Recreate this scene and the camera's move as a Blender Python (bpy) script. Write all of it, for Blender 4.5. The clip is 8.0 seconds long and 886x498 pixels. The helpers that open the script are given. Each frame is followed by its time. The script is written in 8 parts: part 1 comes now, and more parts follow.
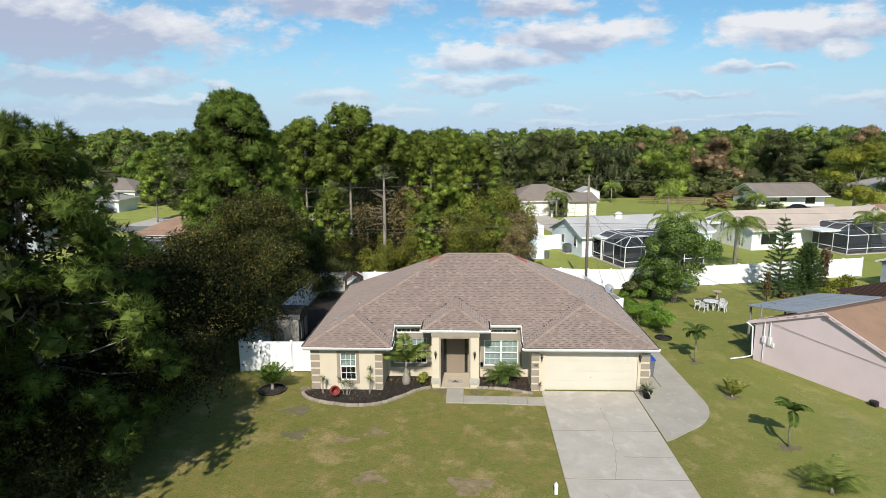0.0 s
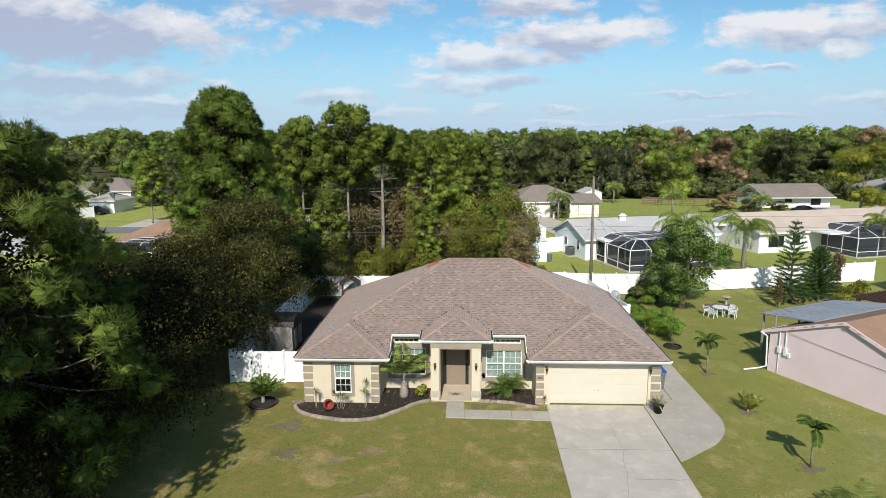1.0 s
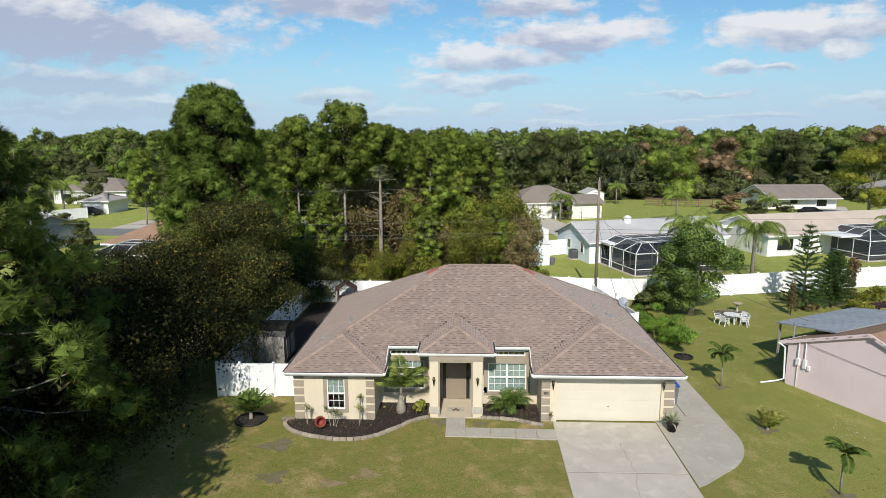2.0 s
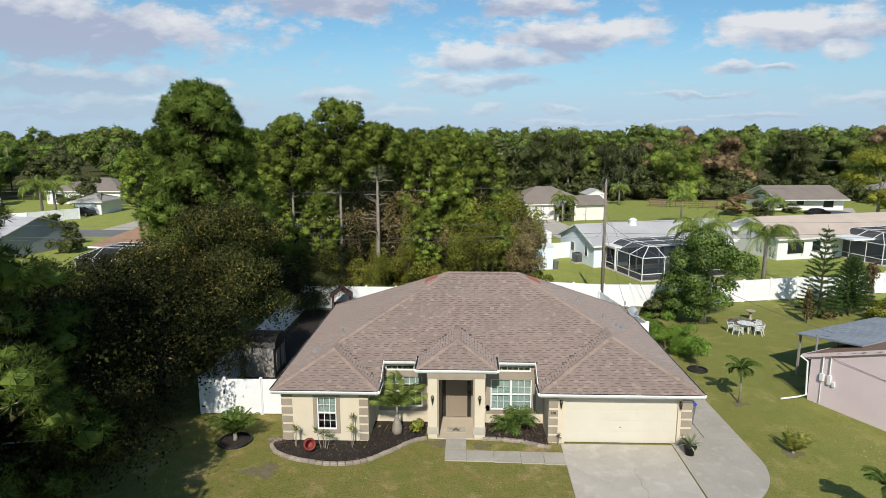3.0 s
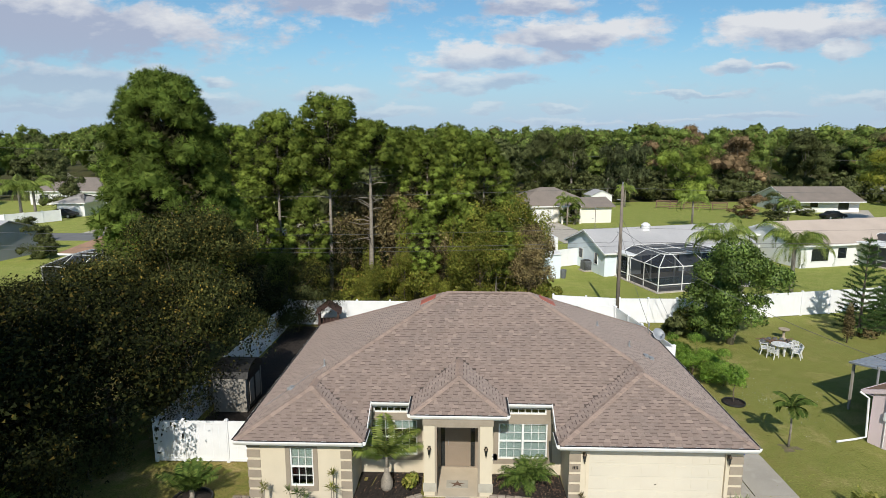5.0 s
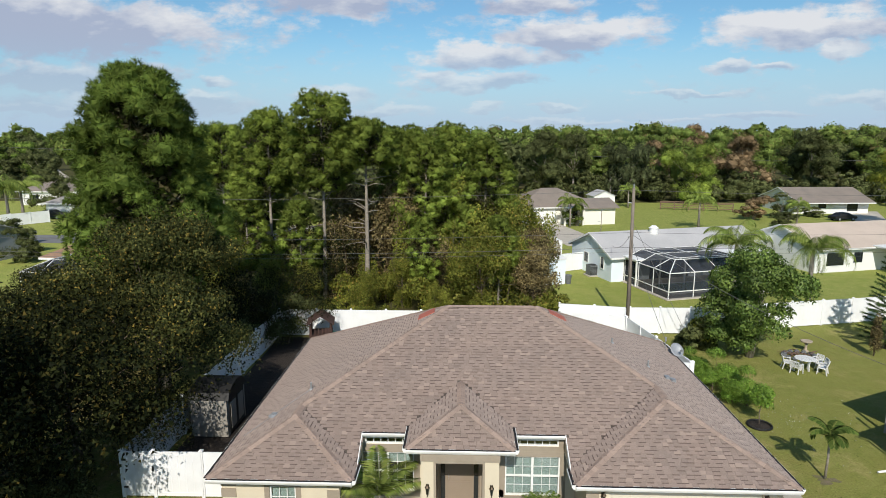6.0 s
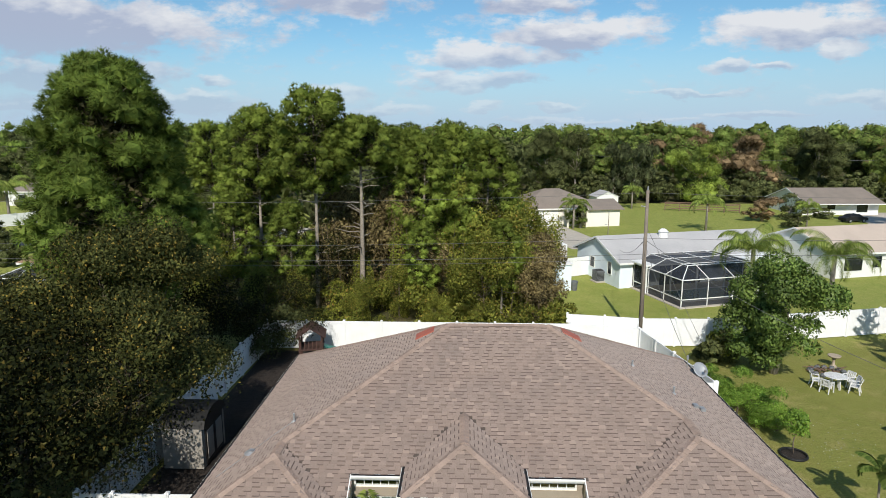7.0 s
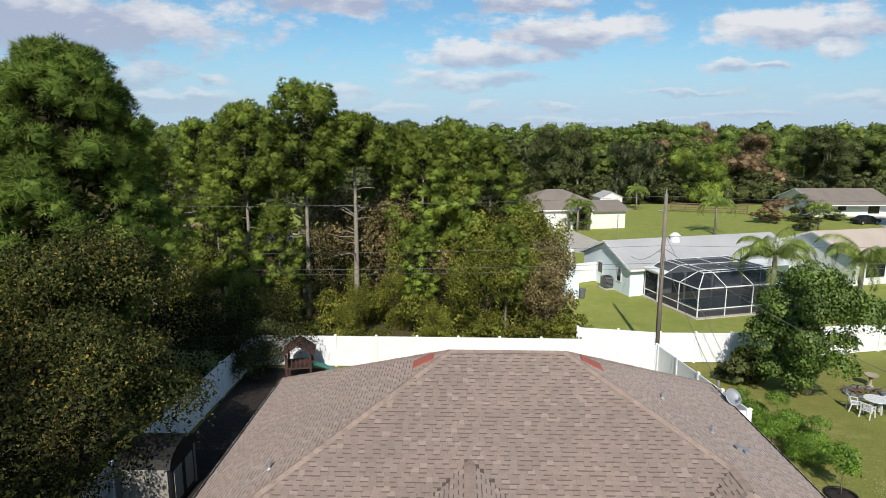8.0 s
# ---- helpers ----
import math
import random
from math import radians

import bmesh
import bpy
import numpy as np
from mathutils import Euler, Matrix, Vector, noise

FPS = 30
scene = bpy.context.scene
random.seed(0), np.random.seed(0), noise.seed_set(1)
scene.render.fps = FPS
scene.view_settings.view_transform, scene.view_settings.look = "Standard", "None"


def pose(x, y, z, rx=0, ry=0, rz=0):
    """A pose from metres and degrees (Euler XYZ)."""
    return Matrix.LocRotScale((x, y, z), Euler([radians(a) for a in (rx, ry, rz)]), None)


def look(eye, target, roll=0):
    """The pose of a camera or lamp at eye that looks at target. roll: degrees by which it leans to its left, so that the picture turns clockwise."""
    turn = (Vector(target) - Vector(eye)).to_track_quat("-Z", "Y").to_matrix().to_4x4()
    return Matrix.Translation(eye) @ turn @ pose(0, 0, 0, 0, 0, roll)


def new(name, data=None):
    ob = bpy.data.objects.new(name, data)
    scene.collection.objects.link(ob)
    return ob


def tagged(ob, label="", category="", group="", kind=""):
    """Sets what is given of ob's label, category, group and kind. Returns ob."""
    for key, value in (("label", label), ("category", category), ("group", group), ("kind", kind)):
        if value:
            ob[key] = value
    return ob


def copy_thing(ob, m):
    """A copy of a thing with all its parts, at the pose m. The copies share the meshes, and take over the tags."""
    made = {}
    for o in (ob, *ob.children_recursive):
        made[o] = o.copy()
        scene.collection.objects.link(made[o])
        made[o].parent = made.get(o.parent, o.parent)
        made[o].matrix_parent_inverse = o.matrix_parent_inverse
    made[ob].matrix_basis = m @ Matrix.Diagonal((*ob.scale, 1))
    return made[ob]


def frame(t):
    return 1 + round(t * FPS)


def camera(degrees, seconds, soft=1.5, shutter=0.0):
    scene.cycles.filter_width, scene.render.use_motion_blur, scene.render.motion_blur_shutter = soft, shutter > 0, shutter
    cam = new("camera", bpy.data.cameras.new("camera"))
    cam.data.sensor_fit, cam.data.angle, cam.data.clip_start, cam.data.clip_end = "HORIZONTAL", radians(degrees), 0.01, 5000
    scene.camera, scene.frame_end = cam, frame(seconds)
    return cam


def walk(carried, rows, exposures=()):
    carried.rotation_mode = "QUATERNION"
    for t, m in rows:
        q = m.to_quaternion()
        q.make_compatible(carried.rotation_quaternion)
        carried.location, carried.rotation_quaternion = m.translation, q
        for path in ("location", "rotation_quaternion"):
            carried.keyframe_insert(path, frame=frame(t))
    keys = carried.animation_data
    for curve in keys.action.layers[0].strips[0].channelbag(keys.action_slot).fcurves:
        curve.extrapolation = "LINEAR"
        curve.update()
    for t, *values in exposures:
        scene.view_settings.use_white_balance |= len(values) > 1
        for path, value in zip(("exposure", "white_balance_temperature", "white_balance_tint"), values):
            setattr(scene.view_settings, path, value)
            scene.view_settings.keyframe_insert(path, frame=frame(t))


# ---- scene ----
import itertools

cam = camera(72.2, 8.0, soft=0.75)
PATH = [
    (0, (0.363, -30.822, 13.379), (-0.418, -10.822, 9.706), -0.36),
    (0.5, (0.337, -30.019, 13.383), (-0.447, -10.019, 9.707), -0.32),
    (1, (0.310, -29.140, 13.384), (-0.474, -9.140, 9.706), -0.29),
    (1.5, (0.282, -28.199, 13.383), (-0.502, -8.199, 9.701), -0.26),
    (2.25, (0.234, -26.689, 13.377), (-0.545, -6.689, 9.688), -0.22),
    (3, (0.180, -25.083, 13.367), (-0.591, -5.083, 9.669), -0.17),
    (3.5, (0.140, -23.968, 13.357), (-0.624, -3.968, 9.653), -0.15),
    (4, (0.095, -22.819, 13.345), (-0.659, -2.819, 9.633), -0.12),
    (4.5, (0.046, -21.636, 13.331), (-0.697, -1.636, 9.610), -0.10),
    (5.25, (-0.038, -19.792, 13.305), (-0.761, 0.208, 9.571), -0.07),
    (6, (-0.135, -17.849, 13.275), (-0.834, 2.151, 9.525), -0.04),
    (6.5, (-0.208, -16.487, 13.252), (-0.889, 3.513, 9.491), -0.02),
    (7, (-0.288, -15.060, 13.226), (-0.949, 4.940, 9.453), 0.00),
    (7.5, (-0.375, -13.554, 13.199), (-1.015, 6.446, 9.413), 0.02),
    (8, (-0.471, -11.955, 13.169), (-1.087, 8.045, 9.369), 0.03),
]
walk(cam, [(t, look(eye, target, roll)) for t, eye, target, roll in PATH], exposures=[(0, 0.06), (1.5, 0.03), (3, -0.07), (4.5, -0.11), (6, -0.09), (8, -0.04)])

# ---- world, sun ----
SUN_DIR = Vector((-0.06, -1.24, 1.0)).normalized()   # from the ground to the sun
SUN_ELEV = math.asin(SUN_DIR.z)
SUN_ROT = math.atan2(SUN_DIR.x, SUN_DIR.y)


def make_world():
    w = bpy.data.worlds.new("world")
    scene.world = w
    w.use_nodes = True
    nt = w.node_tree
    nt.nodes.clear()
    N = nt.nodes.new
    L = nt.links.new

    def math_node(op, a, b=None, c=None):
        n = N("ShaderNodeMath")
        n.operation = op
        for i, v in enumerate((a, b, c)):
            if v is None:
                continue
            if isinstance(v, (int, float)):
                n.inputs[i].default_value = v
            else:
                L(v, n.inputs[i])
        return n.outputs[0]

    def vec(op, a, b):
        n = N("ShaderNodeVectorMath")
        n.operation = op
        for i, v in enumerate((a, b)):
            if isinstance(v, tuple):
                n.inputs[i].default_value = v
            else:
                L(v, n.inputs[i])
        return n.outputs["Value"] if op == "LENGTH" else n.outputs["Vector"]

    sky = N("ShaderNodeTexSky")
    sky.sky_type = "NISHITA"
    sky.sun_disc = False
    sky.sun_elevation = SUN_ELEV
    sky.sun_rotation = SUN_ROT
    sky.altitude = 10
    sky.air_density = 1.0
    sky.dust_density = 0.6
    sky.ozone_density = 1.0
    tint = N("ShaderNodeMix")
    tint.data_type = "RGBA"
    tint.blend_type = "MULTIPLY"
    tint.inputs[0].default_value = 1.0
    L(sky.outputs[0], tint.inputs[6])
    tint.inputs[7].default_value = SKY_TINT + (1,)
    co = N("ShaderNodeTexCoord").outputs["Generated"]
    sep = N("ShaderNodeSeparateXYZ")
    L(co, sep.inputs[0])
    X, Y, Z = sep.outputs
    ya = math_node("MAXIMUM", math_node("ABSOLUTE", Y), 0.05)
    comb = N("ShaderNodeCombineXYZ")
    L(math_node("DIVIDE", X, ya), comb.inputs[0])
    L(math_node("DIVIDE", Z, ya), comb.inputs[1])
    L(math_node("MULTIPLY", math_node("SIGN", Y), 0.5), comb.inputs[2])
    uv = comb.outputs[0]
    stretch = vec("MULTIPLY", uv, (1.0, 2.4, 1.0))
    n1 = N("ShaderNodeTexNoise")
    n1.inputs["Scale"].default_value = 11.0
    n1.inputs["Detail"].default_value = 7.0
    n1.inputs["Roughness"].default_value = 0.55
    L(stretch, n1.inputs["Vector"])
    warp = vec("MULTIPLY", vec("SUBTRACT", n1.outputs["Color"], (0.5, 0.5, 0.5)), (0.11, 0.055, 0.0))
    p = vec("ADD", uv, warp)
    dens, white = None, None
    # centre (sideways, up), half width, half height of each cloud bank
    for cx, cy, rx, ry in CLOUDS:
        q = vec("MULTIPLY", vec("SUBTRACT", p, (cx, cy, 0.5)), (1 / rx, 1 / ry, 0.5))
        d = math_node("SUBTRACT", 1.0, vec("LENGTH", q, (0, 0, 0)))
        sq = N("ShaderNodeSeparateXYZ")
        L(q, sq.inputs[0])
        wv = math_node("MULTIPLY", math_node("MAXIMUM", d, 0.0), sq.outputs[1])
        dens = d if dens is None else math_node("MAXIMUM", dens, d)
        white = wv if white is None else math_node("ADD", white, wv)
    n2 = N("ShaderNodeTexNoise")
    n2.inputs["Scale"].default_value = 5.0
    n2.inputs["Detail"].default_value = 8.0
    n2.inputs["Roughness"].default_value = 0.6
    L(stretch, n2.inputs["Vector"])
    n3 = N("ShaderNodeTexNoise")
    n3.inputs["Scale"].default_value = 16.0
    n3.inputs["Detail"].default_value = 9.0
    n3.inputs["Roughness"].default_value = 0.62
    L(vec("MULTIPLY", uv, (1.0, 2.0, 1.0)), n3.inputs["Vector"])
    # thin veils everywhere, thick banks where the sky shows them
    veil = math_node("MULTIPLY", math_node("SUBTRACT", n2.outputs["Fac"], 0.50), 1.2)
    m1 = N("ShaderNodeMapRange")
    m1.interpolation_type = "SMOOTHSTEP"
    m1.inputs["From Min"].default_value = 0.0
    m1.inputs["From Max"].default_value = 0.5
    L(math_node("ADD", math_node("MAXIMUM", dens, math_node("MULTIPLY", veil, 0.7)), math_node("MULTIPLY", math_node("SUBTRACT", n3.outputs["Fac"], 0.5), 1.7)), m1.inputs["Value"])
    # pale haze low down
    hz = N("ShaderNodeMapRange")
    hz.interpolation_type = "SMOOTHSTEP"
    hz.inputs["From Min"].default_value = 0.17
    hz.inputs["From Max"].default_value = 0.0
    hz.inputs["To Max"].default_value = 0.9
    L(Z, hz.inputs["Value"])
    m2 = N("ShaderNodeMapRange")
    m2.inputs["From Min"].default_value = -0.22
    m2.inputs["From Max"].default_value = 0.26
    su = N("ShaderNodeSeparateXYZ")
    L(uv, su.inputs[0])
    # the banks to the left are thicker and greyer
    grey = math_node("MULTIPLY", math_node("MAXIMUM", math_node("SUBTRACT", -0.2, su.outputs[0]), 0.0), 0.62)
    L(math_node("SUBTRACT", math_node("ADD", white, math_node("MULTIPLY", math_node("SUBTRACT", n1.outputs["Fac"], 0.47), 1.6)), grey), m2.inputs["Value"])
    shade = N("ShaderNodeMix")
    shade.data_type = "RGBA"
    L(m2.outputs[0], shade.inputs[0])
    shade.inputs[6].default_value = CLOUD_GREY + (1,)
    shade.inputs[7].default_value = CLOUD_WHITE + (1,)
    hazed = N("ShaderNodeMix")
    hazed.data_type = "RGBA"
    L(hz.outputs[0], hazed.inputs[0])
    L(tint.outputs[2], hazed.inputs[6])
    hazed.inputs[7].default_value = HAZE + (1,)
    mixed = N("ShaderNodeMix")
    mixed.data_type = "RGBA"
    # banks close to the horizon are seen through haze and stay thin
    thin = N("ShaderNodeMapRange")
    thin.interpolation_type = "SMOOTHSTEP"
    thin.inputs["From Min"].default_value = 0.02
    thin.inputs["From Max"].default_value = 0.15
    thin.inputs["To Min"].default_value = 0.30
    thin.inputs["To Max"].default_value = 0.93
    L(Z, thin.inputs["Value"])
    L(math_node("MULTIPLY", m1.outputs[0], thin.outputs[0]), mixed.inputs[0])
    L(hazed.outputs[2], mixed.inputs[6])
    L(shade.outputs[2], mixed.inputs[7])
    bg = N("ShaderNodeBackground")
    bg.inputs["Strength"].default_value = SKY_STRENGTH
    L(mixed.outputs[2], bg.inputs["Color"])
    out = N("ShaderNodeOutputWorld")
    L(bg.outputs[0], out.inputs["Surface"])


SKY_STRENGTH = 0.105
SKY_TINT = (0.66, 0.98, 1.12)
CLOUD_GREY = (4.1, 4.6, 6.0)
CLOUD_WHITE = (7.8, 7.85, 8.1)
HAZE = (4.5, 5.9, 7.7)
CLOUDS = [(a / 1000, b / 1000, c / 1000, d / 1000) for a, b, c, d in (
    (-610, 168, 370, 60), (-760, 205, 260, 40), (-210, 212, 200, 34), (-640, 92, 240, 32), (-480, 62, 150, 14),
    (102, 199, 112, 22), (172, 155, 185, 32), (50, 122, 135, 26), (5, 85, 130, 18), (534, 160, 190, 42), (585, 126, 48, 16),
    (412, 104, 46, 13), (478, 104, 38, 10), (-398, 86, 40, 15), (-425, 58, 70, 12), (32, 46, 34, 10), (152, 42, 60, 8),
    (628, 54, 95, 13), (360, 62, 110, 6), (-130, 40, 110, 9), (480, 36, 80, 6), (-700, 40, 200, 12), (-540, 50, 260, 26), (-215, 60, 100, 20), (160, 22, 150, 8), (330, 24, 80, 7), (450, 32, 100, 7), (900, 150, 160, 50), (-1050, 160, 180, 60))]
make_world()

sun_data = bpy.data.lights.new("sun", "SUN")
sun_data.energy = 5.0
sun_data.angle = radians(0.55)
sun_data.color = (1.0, 0.94, 0.84)
sun = new("sun", sun_data)
sun.matrix_world = look(SUN_DIR * 100, (0, 0, 0))

# ---- materials ----
def material(name, base, rough=0.8, second=None, scale=4.0, fine=60.0, amount=0.5, bump=0.2, metal=0.0, spec=0.3,
             rand=0.0, island=False, dist=0.02, stains=None, stain_scale=0.7, coords="Object", pale=None):
    """A surface with two scales of variation: base to second by a coarse noise, a fine grain in value and relief, stains."""
    m = bpy.data.materials.new(name)
    m.use_nodes = True
    nt = m.node_tree
    N, L = nt.nodes.new, nt.links.new
    b = nt.nodes["Principled BSDF"]
    b.inputs["Roughness"].default_value = rough
    b.inputs["Metallic"].default_value = metal
    b.inputs["Specular IOR Level"].default_value = spec
    co = N("ShaderNodeTexCoord").outputs[coords]

    def tex(sc, detail=5.0, r=0.55):
        n = N("ShaderNodeTexNoise")
        n.inputs["Scale"].default_value = sc
        n.inputs["Detail"].default_value = detail
        n.inputs["Roughness"].default_value = r
        L(co, n.inputs["Vector"])
        return n.outputs["Fac"]

    def ramp(v, lo, hi):
        n = N("ShaderNodeMapRange")
        n.inputs["From Min"].default_value, n.inputs["From Max"].default_value = lo, hi
        L(v, n.inputs["Value"])
        return n.outputs[0]

    def mix(f, a, c, kind="MIX"):
        n = N("ShaderNodeMix")
        n.data_type, n.blend_type = "RGBA", kind
        for i, v in ((0, f), (6, a), (7, c)):
            if isinstance(v, (int, float)):
                n.inputs[i].default_value = v
            elif isinstance(v, tuple):
                n.inputs[i].default_value = v + (1,)
            else:
                L(v, n.inputs[i])
        return n.outputs[2]

    second = second or tuple(c * 0.8 for c in base)
    col = mix(ramp(tex(scale), 0.35, 0.65), base, second)
    f = tex(fine, 3.0)
    grey = N("ShaderNodeCombineColor")
    g = N("ShaderNodeMapRange")
    g.inputs["From Min"].default_value, g.inputs["From Max"].default_value = 0.3, 0.7
    g.inputs["To Min"].default_value, g.inputs["To Max"].default_value = 1 - amount, 1 + amount * 0.6
    L(f, g.inputs["Value"])
    for i in range(3):
        L(g.outputs[0], grey.inputs[i])
    col = mix(1.0, col, grey.outputs[0], "MULTIPLY")
    if stains:
        col = mix(ramp(tex(stain_scale, 6.0, 0.65), 0.52, 0.72), col, stains)
    if rand:
        r = N("ShaderNodeNewGeometry").outputs["Random Per Island"] if island else N("ShaderNodeObjectInfo").outputs["Random"]
        h = N("ShaderNodeHueSaturation")
        v = N("ShaderNodeMapRange")
        v.inputs["To Min"].default_value, v.inputs["To Max"].default_value = 1 - rand, 1 + rand
        L(r, v.inputs["Value"])
        L(v.outputs[0], h.inputs["Value"])
        L(col, h.inputs["Color"])
        col = h.outputs[0]
        if pale:
            k = N("ShaderNodeMath")
            k.operation = "GREATER_THAN"
            L(r, k.inputs[0])
            k.inputs[1].default_value = 0.93
            col = mix(k.outputs[0], col, pale)
    L(col, b.inputs["Base Color"])
    if bump:
        n = N("ShaderNodeBump")
        n.inputs["Strength"].default_value = bump
        n.inputs["Distance"].default_value = dist
        L(f, n.inputs["Height"])
        L(n.outputs[0], b.inputs["Normal"])
    return m


def leaf_material(name, base, second, glow=0.25, rough=0.55, rand=0.35, brown=None):
    """Leaves: colour by leaf, light passing through them."""
    m = bpy.data.materials.new(name)
    m.use_nodes = True
    nt = m.node_tree
    N, L = nt.nodes.new, nt.links.new
    b = nt.nodes["Principled BSDF"]
    b.inputs["Roughness"].default_value = rough
    b.inputs["Specular IOR Level"].default_value = 0.25 if rough < 0.6 else 0.08
    r = N("ShaderNodeNewGeometry").outputs["Random Per Island"]
    ramp = N("ShaderNodeValToRGB")
    L(r, ramp.inputs[0])
    e = ramp.color_ramp.elements
    e[0].color, e[0].position = tuple(c * (1 - rand) for c in base) + (1,), 0.0
    e[1].color, e[1].position = second + (1,), 0.90
    mid = e.new(0.45)
    mid.color = base + (1,)
    if brown:
        x = e.new(0.965)
        x.color = brown + (1,)
    no = N("ShaderNodeTexNoise")
    no.inputs["Scale"].default_value = 0.75
    no.inputs["Detail"].default_value = 2.5
    L(N("ShaderNodeTexCoord").outputs["Object"], no.inputs["Vector"])
    v = N("ShaderNodeMapRange")
    v.inputs["From Min"].default_value, v.inputs["From Max"].default_value = 0.3, 0.7
    v.inputs["To Min"].default_value, v.inputs["To Max"].default_value = 0.62, 1.40
    L(no.outputs["Fac"], v.inputs["Value"])
    oi = N("ShaderNodeMapRange")
    oi.inputs["To Min"].default_value, oi.inputs["To Max"].default_value = 0.82, 1.18
    L(N("ShaderNodeObjectInfo").outputs["Random"], oi.inputs["Value"])
    # whole trees differ from their neighbours
    nb = N("ShaderNodeTexNoise")
    nb.inputs["Scale"].default_value = 0.11
    nb.inputs["Detail"].default_value = 1.0
    L(N("ShaderNodeTexCoord").outputs["Object"], nb.inputs["Vector"])
    vb = N("ShaderNodeMapRange")
    vb.inputs["From Min"].default_value, vb.inputs["From Max"].default_value = 0.35, 0.65
    vb.inputs["To Min"].default_value, vb.inputs["To Max"].default_value = 0.72, 1.28
    L(nb.outputs["Fac"], vb.inputs["Value"])
    mb = N("ShaderNodeMath")
    mb.operation = "MULTIPLY"
    L(vb.outputs[0], mb.inputs[0])
    L(oi.outputs[0], mb.inputs[1])
    mu = N("ShaderNodeMath")
    mu.operation = "MULTIPLY"
    L(v.outputs[0], mu.inputs[0])
    L(mb.outputs[0], mu.inputs[1])
    h = N("ShaderNodeHueSaturation")
    L(mu.outputs[0], h.inputs["Value"])
    L(ramp.outputs[0], h.inputs["Color"])
    L(h.outputs[0], b.inputs["Base Color"])
    tr = N("ShaderNodeBsdfTranslucent")
    L(h.outputs[0], tr.inputs["Color"])
    ms = N("ShaderNodeMixShader")
    ms.inputs[0].default_value = glow
    L(b.outputs[0], ms.inputs[1])
    L(tr.outputs[0], ms.inputs[2])
    L(ms.outputs[0], nt.nodes["Material Output"].inputs["Surface"])
    return m


def pane_material(name, gloss=0.22):
    """Thin flat window glass: clear, with a share of mirror reflection."""
    m = bpy.data.materials.new(name)
    m.use_nodes = True
    nt = m.node_tree
    tr, gl, mx = nt.nodes.new("ShaderNodeBsdfTransparent"), nt.nodes.new("ShaderNodeBsdfGlossy"), nt.nodes.new("ShaderNodeMixShader")
    tr.inputs["Color"].default_value = (0.78, 0.84, 0.83, 1)
    gl.inputs["Roughness"].default_value = 0.02
    mx.inputs[0].default_value = gloss
    nt.links.new(tr.outputs[0], mx.inputs[1])
    nt.links.new(gl.outputs[0], mx.inputs[2])
    nt.links.new(mx.outputs[0], nt.nodes["Material Output"].inputs["Surface"])
    return m


def glass_material(name, tint=(0.03, 0.04, 0.045), rough=0.03):
    m = bpy.data.materials.new(name)
    m.use_nodes = True
    b = m.node_tree.nodes["Principled BSDF"]
    b.inputs["Base Color"].default_value = tint + (1,)
    b.inputs["Roughness"].default_value = rough
    b.inputs["Specular IOR Level"].default_value = 0.7
    b.inputs["Transmission Weight"].default_value = 0.55
    b.inputs["IOR"].default_value = 1.45
    return m


